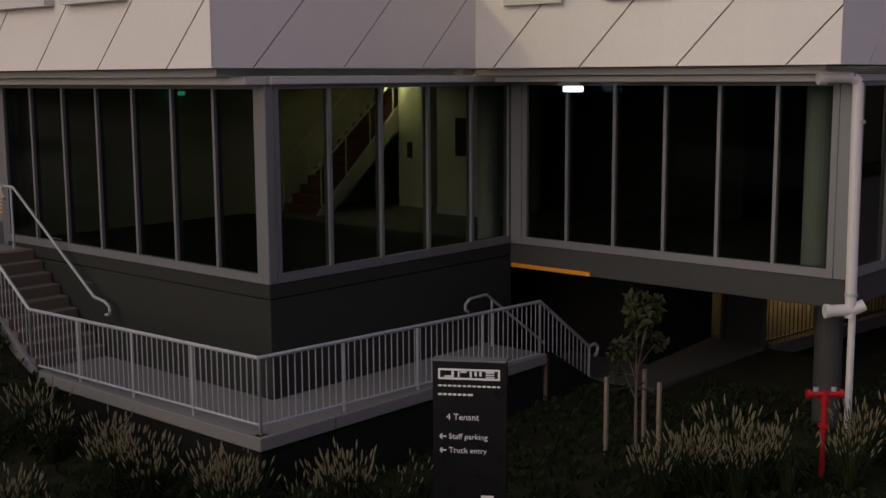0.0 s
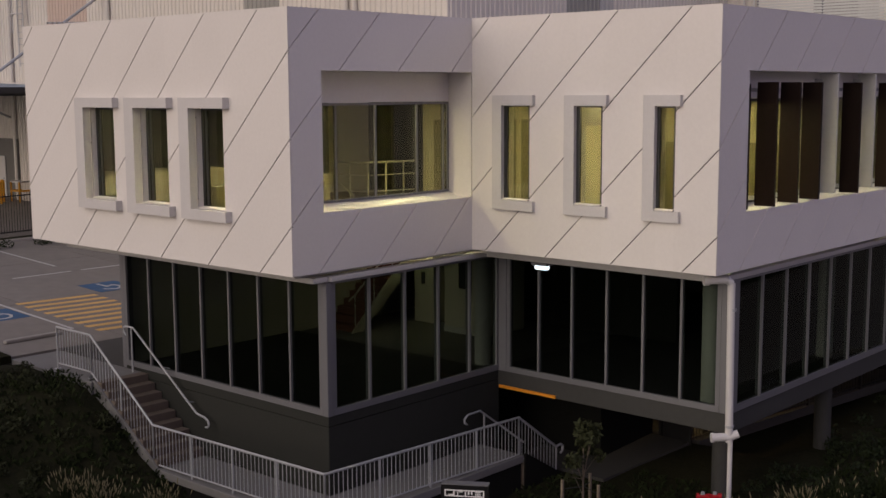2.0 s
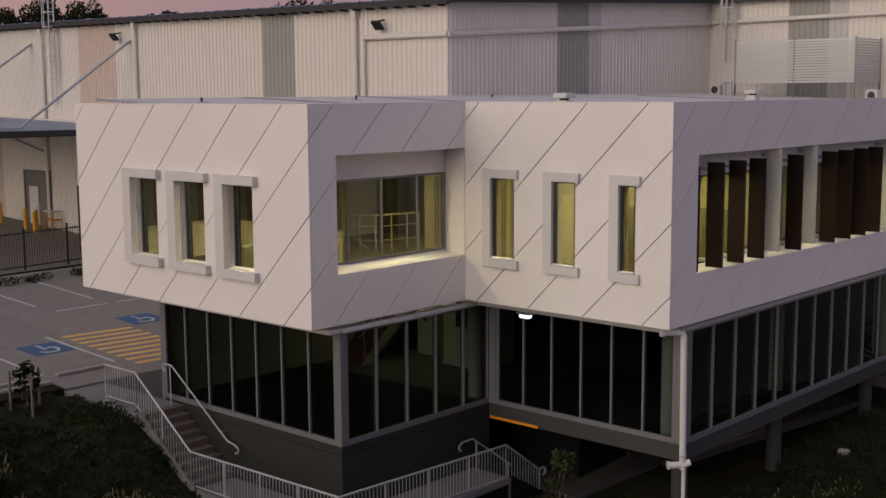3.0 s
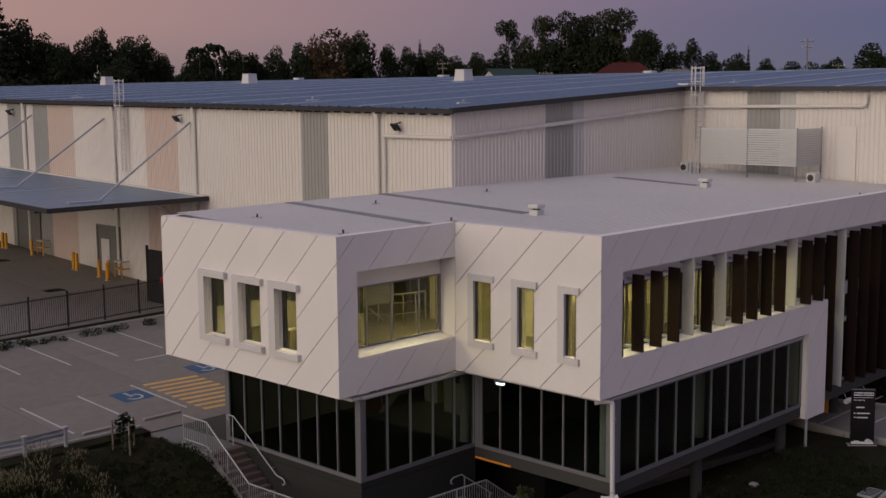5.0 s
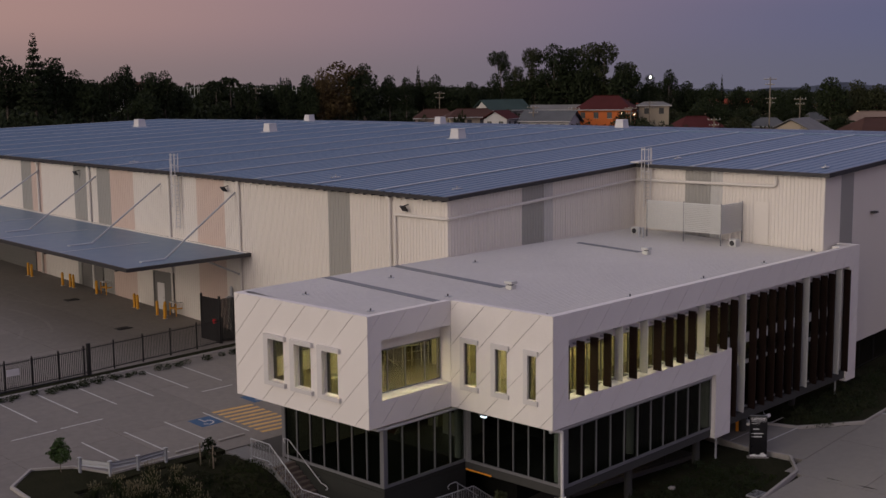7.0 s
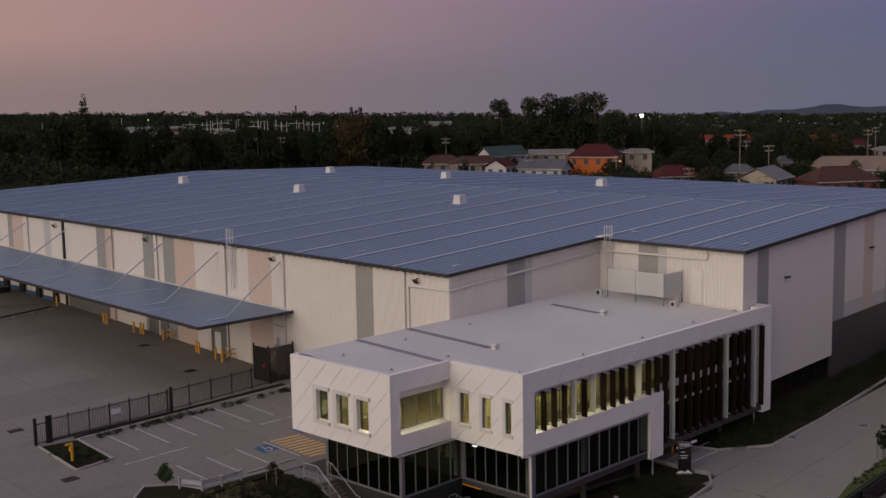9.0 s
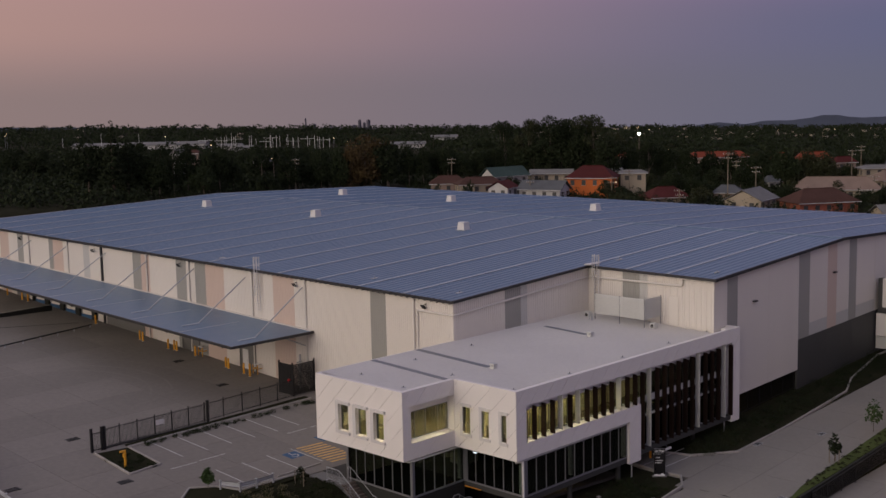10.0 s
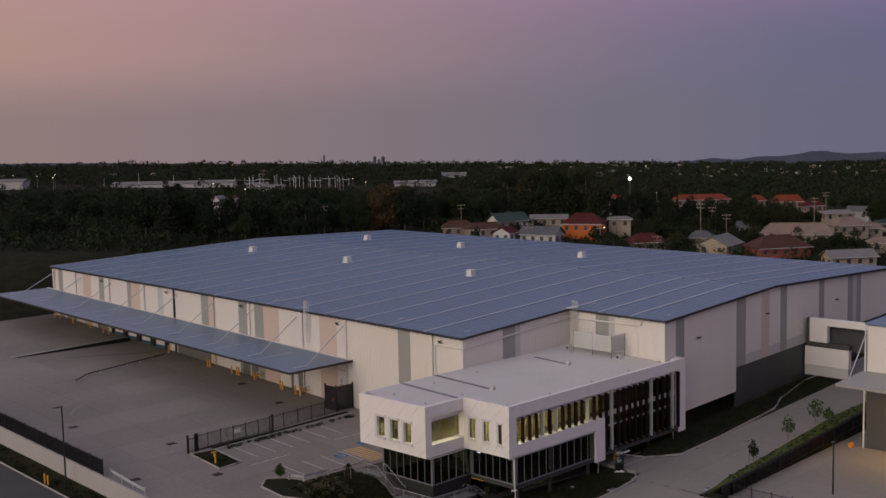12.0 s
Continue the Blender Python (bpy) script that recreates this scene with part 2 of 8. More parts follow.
# ---- mesh helpers ----
class Geo:
    """Collects corners and faces of one part."""

    def __init__(self):
        self.v, self.f = [], []

    def add(self, verts, faces):
        k = len(self.v)
        self.v += [tuple(p) for p in verts]
        self.f += [tuple(i + k for i in q) for q in faces]
        return self

    def box(self, x0, x1, y0, y1, z0, z1, c=0.0):
        """A box, its upright and level edges chamfered by c."""
        if c <= 0:
            v = [(x, y, z) for z in (z0, z1) for x, y in ((x0, y0), (x1, y0), (x1, y1), (x0, y1))]
            return self.add(v, [(3, 2, 1, 0), (4, 5, 6, 7), (0, 1, 5, 4), (1, 2, 6, 5), (2, 3, 7, 6), (3, 0, 4, 7)])
        ring = lambda e: [(x0 + e + c, y0 + e), (x1 - e - c, y0 + e), (x1 - e, y0 + e + c), (x1 - e, y1 - e - c), (x1 - e - c, y1 - e), (x0 + e + c, y1 - e), (x0 + e, y1 - e - c), (x0 + e, y0 + e + c)]
        h = c * 0.7
        levels = [(z0, h), (z0 + h, 0), (z1 - h, 0), (z1, h)]
        v = [(x, y, z) for z, e in levels for x, y in ring(e)]
        f = [tuple(range(7, -1, -1)), tuple(range(24, 32))]
        for k in range(3):
            for i in range(8):
                j = (i + 1) % 8
                f.append((8 * k + i, 8 * k + j, 8 * k + 8 + j, 8 * k + 8 + i))
        return self.add(v, f)

    def prism(self, pts, z0, z1):
        """Upright prism over an anticlockwise outline; z0 and z1 are heights or functions of x and y."""
        a = z0 if callable(z0) else (lambda x, y: z0)
        b = z1 if callable(z1) else (lambda x, y: z1)
        n = len(pts)
        v = [(x, y, a(x, y)) for x, y in pts] + [(x, y, b(x, y)) for x, y in pts]
        f = [tuple(range(n - 1, -1, -1)), tuple(range(n, 2 * n))]
        f += [(i, (i + 1) % n, n + (i + 1) % n, n + i) for i in range(n)]
        return self.add(v, f)

    def slab(self, poly, depth):
        """A flat outline in space, given thickness along depth."""
        n = len(poly)
        d = Vector(depth)
        v = [tuple(p) for p in poly] + [tuple(Vector(p) + d) for p in poly]
        f = [tuple(range(n)), tuple(range(2 * n - 1, n - 1, -1))]
        f += [(i, n + i, n + (i + 1) % n, (i + 1) % n) for i in range(n)]
        return self.add(v, f)

    def tube(self, p, q, r, n=8, r2=None):
        p, q = Vector(p), Vector(q)
        d = (q - p).normalized()
        a = d.orthogonal().normalized()
        b = d.cross(a)
        r2 = r if r2 is None else r2
        v = [tuple(p + (a * math.cos(t) + b * math.sin(t)) * r) for t in (2 * math.pi * i / n for i in range(n))]
        v += [tuple(q + (a * math.cos(t) + b * math.sin(t)) * r2) for t in (2 * math.pi * i / n for i in range(n))]
        f = [tuple(range(n - 1, -1, -1)), tuple(range(n, 2 * n))] + [(i, (i + 1) % n, n + (i + 1) % n, n + i) for i in range(n)]
        return self.add(v, f)

    def run(self, pts, r, n=8):
        """A round bar along a line of points."""
        for a, b in zip(pts, pts[1:]):
            self.tube(a, b, r, n)
        return self

    def bar(self, p, q, w, h):
        """A square-edged bar from p to q, w wide and h high."""
        p, q = Vector(p), Vector(q)
        d = (q - p).normalized()
        s = d.cross(Vector((0, 0, 1)))
        s = (s if s.length > 1e-4 else Vector((1, 0, 0))).normalized() * w / 2
        u = s.cross(d).normalized() * h / 2
        v = [tuple(e + a * s + b * u) for e in (p, q) for a, b in ((-1, -1), (1, -1), (1, 1), (-1, 1))]
        return self.add(v, [(3, 2, 1, 0), (4, 5, 6, 7), (0, 1, 5, 4), (1, 2, 6, 5), (2, 3, 7, 6), (3, 0, 4, 7)])

    def mesh(self, name, mat, smooth=False):
        me = bpy.data.meshes.new(name)
        me.from_pydata(self.v, [], self.f)
        if smooth:
            me.polygons.foreach_set("use_smooth", [True] * len(me.polygons))
        me.materials.append(mat)
        return me


def thing(name, at, label, category, group="", kind=""):
    """The Empty at a thing's base that parents its parts."""
    ob = new(name)
    ob.location = at
    ob.empty_display_size = 0.2
    return tagged(ob, label, category, group, kind)


def part(name, g, mat, parent, label="", smooth=False):
    """One mesh, its corners in world places, under a thing or under a part."""
    ob = new(name, g.mesh(name, mat, smooth) if isinstance(g, Geo) else g)
    ob.parent = parent
    if parent.type == "EMPTY":
        ob.matrix_parent_inverse = Matrix.Translation(-parent.location)
    return tagged(ob, label)


def single(name, g, mat, label, category, kind="", group="", smooth=False):
    return tagged(new(name, g.mesh(name, mat, smooth)), label, category, group, kind)



# ---- the lie of the land ----
def smooth(a, b, t):
    t = min(1.0, max(0.0, (t - a) / (b - a)))
    return t * t * (3 - 2 * t)


def yard_z(x, y):
    return 0.05 * (y - 9.8)


def road_z(x, y):
    return -1.8 + 0.048 * (max(-12.0, x) - 20)


FAR = [(-4000, -6), (40, 0), (80, 5.0), (104, 10.7), (140, 11.3), (200, 11.6), (280, 12.2), (340, 13.2), (385, 14.8), (410, 15.8), (440, 15.4), (560, 6.0), (1500, -60), (4800, -330)]


def far_z(x, y):
    d, l = (x + y) / 1.4142, (x - y) / 1.4142
    tilt = 0.02 * max(-150, min(150, l - 15)) * smooth(60, 110, d)
    for (a, p), (b, q) in zip(FAR, FAR[1:]):
        if d < b:
            return p + (q - p) * (d - a) / (b - a) - tilt
    return FAR[-1][1]


def land_z(x, y):
    """Height of the open ground: the upper yard, the low garden and drive in front, the rising suburb behind."""
    if x < -20.8:
        near = yard_z(x, y) - 2.1
    elif x < -9:
        near = yard_z(x, y)
    elif x < 1.3:
        s = smooth(2.6, 10.8, y)
        bulge = 0.55 * math.exp(-((x + 4.5) / 2.6) ** 2 - ((y - 7) / 3.0) ** 2)
        near = road_z(x, y) * (1 - s) + yard_z(x, y) * s + bulge
        # beside the stair the bank climbs with it
        beside = [(0.0, -2.7), (2.8, -2.2), (3.8, -1.85), (4.4, -1.75), (6.8, -0.12), (10.4, 0.0)]
        for (a, p), (b, q) in zip(beside, beside[1:]):
            if a <= y < b:
                climb = p + (q - p) * (y - a) / (b - a)
                k = smooth(-3.4, -1.0, x)
                near = near * (1 - k) + (climb - 0.6 * smooth(-0.3, 0.8, x)) * k
    else:
        s = smooth(7.0, 9.0, y)
        near = road_z(x, y) * (1 - s) + yard_z(x, y) * s
    if y < -18.55 + 0.01 * (x - 24) and 22 < x < 74 or (y < -20.3 and x > 10):
        near = -3.1 + 0.015 * (x - 30)
    out = max(0, -150 - x, x - 104 + 12 * smooth(-4, 6, y), -150 - y, y - 108)
    k = smooth(0, 14, out)
    return near * (1 - k) + far_z(x, y) * k


def on_slab(x, y):
    return (-20.6 < x < 15.2 and y > 10.4 and y < 110) or (-20.6 < x < -9.2) or (x > 1.2 and y > 8.4 and y < 110)


def ticks():
    """Grid lines: close together near the buildings, wider with distance."""
    t = [-40 + 1.0 * i for i in range(166)]
    step, a, b = 1.5, t[0], t[-1]
    while b < 4600:
        step *= 1.16
        a, b = a - step, b + step
        t = [a] + t + [b]
    return t


def build_ground():
    t = ticks()
    n = len(t)
    v, f = [], []
    for y in t:
        for x in t:
            z = land_z(x, y)
            if on_slab(x, y) or -37.5 < x < -22.5 or (x > 21.0 and -18.4 < y < -9.8) or (-12.2 < x < 5.2 and y < -12.2) or (4.8 < x < 20.8 and y < -10.4) or (22.6 < x < 29 and -9.8 < y < -3) or (11 < x < 20.3 and -4.6 < y < 0.3) or (70 < x < 101 and -9.8 < y < -6) or (1.0 < x < 110 and (0.2 if x < 20.5 else -4.0) < y < 108):
                z -= 0.35
            else:
                z += 0.05 * noise.noise((x * 0.9, y * 0.9, 0)) + 0.05 * noise.noise((x * 0.25, y * 0.25, 4))
            v.append((x, y, z))
    for j in range(n - 1):
        for i in range(n - 1):
            k = j * n + i
            f.append((k, k + 1, k + n + 1, k + n))
    g = Geo().add(v, f)
    ob = single("ground", g, TURF, "dark mulched and grassed ground around the buildings", "ground", "structure", smooth=True)
    return ob


def sheet(outline, zf, lift, thick=0.25):
    return Geo().prism(outline, lambda x, y: zf(x, y) + lift - thick, lambda x, y: zf(x, y) + lift)


build_ground()


# ---- yard, car park, drive, roads ----
def build_yard():
    root = thing("yard", (-3, 40, yard_z(0, 40)), "pale concrete truck yard and car park cast in jointed bays", "yard", kind="structure")
    xs = [-20.6, -14.8, -9.0, -3.0, 3.0, 9.0, 15.05]
    ys = [10.5] + [16 + 6.0 * i for i in range(16)]
    gap = 0.012
    for i in range(len(xs) - 1):
        for j in range(len(ys) - 1):
            part("concrete_bay", sheet([(xs[i] + gap, ys[j] + gap), (xs[i + 1] - gap, ys[j] + gap), (xs[i + 1] - gap, ys[j + 1] - gap), (xs[i] + gap, ys[j + 1] - gap)], yard_z, 0.0), CONCRETE, root)
    for i in range(2):
        for j in range(4):
            y0, y1 = -15 + 6.37 * j, -15 + 6.37 * (j + 1)
            part("concrete_bay", sheet([(xs[i] + gap, y0 + gap), (xs[i + 1] - gap, y0 + gap), (xs[i + 1] - gap, y1 - gap), (xs[i] + gap, y1 - gap)], yard_z, 0.0), CONCRETE, root)
    part("joint_filler", sheet([(-20.6, 10.52), (15.05, 10.52), (15.05, 106), (-20.6, 106)], yard_z, -0.012, 0.02), ASPHALT, root)
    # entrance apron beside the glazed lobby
    part("entrance_apron", sheet([(1.05, 7.62), (15.0, 7.62), (15.0, 10.48), (1.05, 10.48)], lambda x, y: max(-0.06, yard_z(x, y)), 0.0), SHADED_PATH, root)


build_yard()


def paint(name, poly, zf, mat, label, category, group="", lift=0.006):
    g = Geo().prism(poly, lambda x, y: zf(x, y) + lift - 0.004, lambda x, y: zf(x, y) + lift)
    return single(name, g, mat, label, category, "structure", group)


def car_park_marks():
    for i in range(6):
        x = -5.2 + 2.43 * i
        paint("parking_line", [(x - 0.05, 20.9), (x + 0.05, 20.9), (x + 0.05, 25.6), (x - 0.05, 25.6)], yard_z, LINE, "worn white painted parking bay line on concrete", "parking line", "parking lines")
    for i in range(4):
        x = -5.1 + 2.5 * i
        paint("parking_line", [(x - 0.05, 12.2), (x + 0.05, 12.2), (x + 0.05, 16.4), (x - 0.05, 16.4)], yard_z, LINE, "worn white painted parking bay line on concrete", "parking line", "parking lines")
    for x, y in ((-6.4, 19.0), (-3.6, 19.1)):
        paint("parking_line", [(x - 1.2, y - 0.05), (x + 1.3, y - 0.05), (x + 1.3, y + 0.05), (x - 1.2, y + 0.05)], yard_z, LINE, "worn white painted parking bay line on concrete", "parking line", "parking lines")
    for x in (5.6, 8.2):
        paint("parking_line", [(x - 0.9, 19.7), (x + 1.3, 19.7), (x + 1.3, 19.8), (x - 0.9, 19.8)], yard_z, LINE, "worn white painted parking bay line on concrete", "parking line", "parking lines")
    # shared zone beside the accessible bay: slanting bars
    root = thing("hatched_zone", (3.6, 13, yard_z(0, 13)), "yellow hatched shared zone painted on concrete", "painted hatching", kind="structure")
    for i in range(9):
        y = 11.5 + 0.55 * i
        part("hatch_bar", Geo().prism([(2.8, y), (5.4, y - 0.25), (5.4, y + 0.0), (2.8, y + 0.25)], lambda x, y: yard_z(x, y) + 0.002, lambda x, y: yard_z(x, y) + 0.006), HATCH, root)
    for x, y in ((1.6, 15.0), (6.4, 16.7)):
        sym = thing("accessible_bay_symbol", (x, y, yard_z(x, y)), "blue square with a pale wheelchair symbol on concrete", "bay symbol", "bay symbols", "structure")
        part("blue_square", Geo().prism([(x - 0.7, y - 0.7), (x + 0.7, y - 0.7), (x + 0.7, y + 0.7), (x - 0.7, y + 0.7)], lambda x, y: yard_z(x, y) + 0.002, lambda x, y: yard_z(x, y) + 0.006), BLUE, sym)
        g = Geo()
        flat = lambda pts: g.prism(pts, lambda x, y: yard_z(x, y) + 0.007, lambda x, y: yard_z(x, y) + 0.011)
        ring = [(math.cos(a), math.sin(a)) for a in (radians(200 + 24 * i) for i in range(10))]
        for (a, b), (c, d) in zip(ring, ring[1:]):
            flat([(x + 0.30 * a, y - 0.15 + 0.30 * b), (x + 0.40 * a, y - 0.15 + 0.40 * b), (x + 0.40 * c, y - 0.15 + 0.40 * d), (x + 0.30 * c, y - 0.15 + 0.30 * d)])
        flat([(x - 0.1, y - 0.1), (x + 0.0, y - 0.1), (x + 0.0, y + 0.35), (x - 0.1, y + 0.35)])
        flat([(x - 0.1, y + 0.02), (x + 0.3, y + 0.02), (x + 0.3, y + 0.1), (x - 0.1, y + 0.1)])
        flat([(x - 0.12, y + 0.4), (x + 0.02, y + 0.4), (x + 0.02, y + 0.54), (x - 0.12, y + 0.54)])
        part("pale_symbol", g, LINE, sym)
    # arcs left by turning trucks
    marks = thing("tyre_marks", (-6, 48, yard_z(0, 48)), "faint tyre arcs on the yard concrete", "tyre marks", kind="structure")
    for r, w, a0, a1 in ((9.0, 0.24, -40, 150), (11.0, 0.22, -30, 130), (13.6, 0.2, 10, 120)):
        for i in range(24):
            p, q = (radians(a0 + (a1 - a0) * (i + e) / 24) for e in (0, 1))
            ring = [(-4.5 + k * math.cos(t), 44 + k * math.sin(t)) for k, t in ((r, p), (r + w, p), (r + w, q), (r, q))]
            part("tyre_mark", Geo().prism(ring, lambda x, y: yard_z(x, y) + 0.001, lambda x, y: yard_z(x, y) + 0.004), TYRE, marks)
    for x in (-1.6, 1.0):
        g = Geo().box(x - 0.85, x + 0.85, 11.75, 11.9, yard_z(0, 11.8), yard_z(0, 11.8) + 0.1, 0.03)
        single("wheel_stop", g, KERB, "low concrete wheel stop on the car park", "wheel stop", group="wheel stops")
    for x, y in ((-11.7, 19.0), (-18.7, 23.3), (9.5, 36.3), (11.4, 47.0), (-9.6, 31.0), (-14.5, 44.0)):
        r = thing("drain_grate", (x, y, yard_z(x, y)), "dark steel drain grate set in concrete", "drain grate", "yard drain grates", "structure")
        zb = yard_z(x, y)
        part("grate_frame", Geo().box(x - 0.55, x + 0.55, y - 0.4, y + 0.4, zb - 0.03, zb + 0.022), DARK_EDGE, r)
        for i in range(7):
            part("grate_bar", Geo().box(x - 0.5, x + 0.5, y - 0.36 + 0.11 * i, y - 0.31 + 0.11 * i, zb + 0.022, zb + 0.032), BLACK, r)


car_park_marks()


def kerb_run(pts, zf, w=0.16, h=0.14, label="pale concrete kerb edging the garden"):
    """A kerb as a chain of cast lengths along a line."""
    root = thing("kerb", (*pts[0], zf(*pts[0])), label, "kerb", kind="structure")
    for (ax, ay), (bx, by) in zip(pts, pts[1:]):
        length = math.hypot(bx - ax, by - ay)
        n = max(1, round(length / 2.4))
        ux, uy = (bx - ax) / length, (by - ay) / length
        nx, ny = -uy * w / 2, ux * w / 2
        for i in range(n):
            s0, s1 = length * i / n + 0.006, length * (i + 1) / n - 0.006
            p, q = (ax + ux * s0, ay + uy * s0), (ax + ux * s1, ay + uy * s1)
            g = Geo()
            v = []
            for (x, y) in (p, q):
                zb = zf(x, y)
                for k, dz in ((-1, -0.25), (1, -0.25), (1, h - 0.03), (0.75, h), (-0.75, h), (-1, h - 0.03)):
                    v.append((x + nx * k, y + ny * k, zb + dz))
            f = [(5, 4, 3, 2, 1, 0), (6, 7, 8, 9, 10, 11)] + [(k, (k + 1) % 6, 6 + (k + 1) % 6, 6 + k) for k in range(6)]
            part("kerb_stone", g.add(v, f), KERB, root)


kerb_run([(-9.1, -12.0), (-9.3, 6.0), (-10.9, 9.0), (-10.7, 12.8), (-9.0, 14.3), (-7.3, 13.3), (-6.4, 11.3), (-0.4, 11.1)], yard_z)
kerb_run([(-10.15, 26.3), (-10.6, 20.1), (-7.6, 20.5), (-7.3, 25.9)], yard_z)
kerb_run([(-7.3, 25.9), (13.0, 26.6)], yard_z)


def build_drive():
    root = thing("drive", (40, -14, road_z(40, 0)), "pale jointed concrete driveway along the warehouse", "driveway", kind="structure")
    gap = 0.012
    xs = [20.6 + 6.2 * i for i in range(14)]
    for a, b in zip(xs, xs[1:]):
        for y0, y1 in ((-18.0, -13.8), (-13.8, -9.6)):
            part("concrete_bay", sheet([(a + gap, y0 + gap), (b - gap, y0 + gap), (b - gap, y1 - gap), (a + gap, y1 - gap)], road_z, 0.0), ROAD, root)
    for a, b in ((-12.0, -1.0), (-1.0, 5.0), (5.0, 12.6), (12.6, 20.58)):
        part("concrete_bay", sheet([(a + gap, -40), (b - gap, -40), (b - gap, -10.6 if a > 5 else -12.5), (a + gap, -10.6 if a > 5 else -12.5)], road_z, 0.0), ROAD, root)
    # side bay beside the undercroft
    part("concrete_bay", sheet([(22.7, -9.58), (30.0, -9.58), (27.2, -7.2), (26.2, -3.2), (23.2, -3.2), (22.5, -6.4)], road_z, 0.004), ROAD, root)
    part("drive_widening", sheet([(70.5, -9.55), (100.0, -9.55), (100.0, -6.2), (76.0, -6.2)], road_z, 0.004), ROAD, root)
    for y in (-5.0, -6.6):
        paint("parking_line", [(23.0, y), (28.0 + (y + 6) * 0.5, y - 0.4), (28.0 + (y + 6) * 0.5, y - 0.3), (23.0, y + 0.1)], road_z, LINE, "worn white painted parking bay line on concrete", "parking line", "side parking lines", 0.012)


build_drive()
kerb_run([(26.3, -3.2), (27.2, -6.9), (30.3, -9.55), (38.5, -9.6), (51.7, -9.0), (56.0, -7.4), (66.0, -5.6), (76.0, -6.2)], road_z, label="pale concrete kerb along the drive")
kerb_run([(23.1, -3.2), (22.4, -6.4), (22.6, -8.9), (20.8, -10.2), (16.4, -10.6), (5.0, -10.6), (-9.0, -12.4)], road_z, label="pale concrete kerb round the front garden")
single("grass_strip", sheet([(21.2, -18.6), (26.0, -17.7), (53.5, -16.3), (60.0, -16.7), (60.0, -18.1), (24.2, -18.48)], road_z, 0.09), GRASS, "narrow mown grass strip beside the boundary fence", "grass", "structure")


# faces of the charcoal base that the walkway runs along
GX0, GY0 = 1.02, 0.16


def build_front_path():
    root = thing("front_walkway", (3, -0.2, -2.7), "raised concrete walkway with steps round the lobby base", "walkway", kind="structure")
    wx, wy, wz, end = -0.32, -1.16, -1.62, 5.86
    part("walkway_slab", Geo().box(wx, GX0 - 0.006, wy, 4.4, wz - 0.18, wz, 0.015), WALK, root)
    part("walkway_slab", Geo().box(GX0, end, wy, GY0, wz - 0.18, wz - 0.004, 0.015), WALK, root)
    part("retaining_wall", Geo().box(wx + 0.06, GX0 - 0.03, wy + 0.06, 4.35, -3.6, wz - 0.185), SHADED_RENDER, root)
    part("retaining_wall", Geo().box(GX0 - 0.02, end - 0.04, wy + 0.06, GY0 - 0.02, -3.6, wz - 0.19), SHADED_RENDER, root)
    n, going, rise = 9, 0.265, 0.178
    for i in range(n):
        y0 = 4.4 + going * i
        part("step", Geo().box(wx + 0.05, GX0 - 0.006, y0 + 0.002, 4.4 + going * n, wz - 0.18 + rise * i, wz + rise * (i + 1) - 0.002, 0.012), STEP, root)
    head = 4.4 + going * n
    part("stair_side", Geo().slab([(wx, 4.35, wz - 0.2), (wx, 4.35, wz + 0.02), (wx, 4.5, wz + 0.15), (wx, head, 0.02), (wx, head, -0.6), (wx, 4.85, wz - 0.2)], (0.048, 0, 0)), WALK, root)
    part("landing", Geo().box(wx - 0.06, GX0 - 0.006, head + 0.01, 10.5, -0.4, -0.022, 0.01), WALK, root)
    for i in range(5):
        part("step", Geo().box(end + 0.005 + 0.27 * i, end + 0.27 + 0.27 * i, wy, GY0, -3.3, wz - 0.004 - 0.16 * (i + 1), 0.012), STEP, root)
    part("stair_cheek", Geo().slab([(end, wy - 0.045, -3.2), (end + 1.45, wy - 0.045, -3.2), (end + 1.45, wy - 0.045, -2.4), (end + 0.05, wy - 0.045, wz + 0.03), (end, wy - 0.045, wz + 0.03)], (0, 0.042, 0)), SHADED_RENDER, root)
    low = thing("footpath", (9, -1.6, -2.5), "plain concrete footpath running under the office", "footpath", kind="structure")
    part("path_bay", sheet([(7.42, -2.3), (10.9, -2.6), (10.9, -1.42), (8.6, -1.42), (8.6, 0.3), (7.42, 0.3)], road_z, 0.06), SHADED_PATH, low)
    part("path_bay", sheet([(11.02, -2.3), (16.0, -2.5), (16.0, -0.6), (11.02, -0.4)], road_z, 0.06), SHADED_PATH, low)
    part("path_bay", sheet([(16.02, -2.5), (21.4, -2.6), (21.4, -0.7), (16.02, -0.6)], road_z, 0.06), SHADED_PATH, low)


build_front_path()


def build_left_road():
    wall = thing("boundary_wall", (-20.75, 36, yard_z(0, 36) - 2), "smooth pale concrete retaining wall below the yard fence", "retaining wall", kind="structure")
    for i in range(8):
        y0 = 17.5 + 6 * i
        part("wall_panel", Geo().prism([(-20.85, y0 + 0.01), (-20.62, y0 + 0.01), (-20.62, y0 + 5.99), (-20.85, y0 + 5.99)], lambda x, y: yard_z(x, y) - 2.6, lambda x, y: yard_z(x, y) + 0.12), TILT, wall)
    zf = lambda x, y: yard_z(x, y) - 2.1
    kerb_run([(-23.6, 5.0), (-23.6, 90.0)], zf, label="pale concrete kerb beside the lower street")
    single("street", sheet([(-36, -40), (-23.7, -40), (-23.7, 120), (-36, 120)], zf, 0.03), ASPHALT, "dark asphalt street below the retaining wall", "road", "structure")


build_left_road()



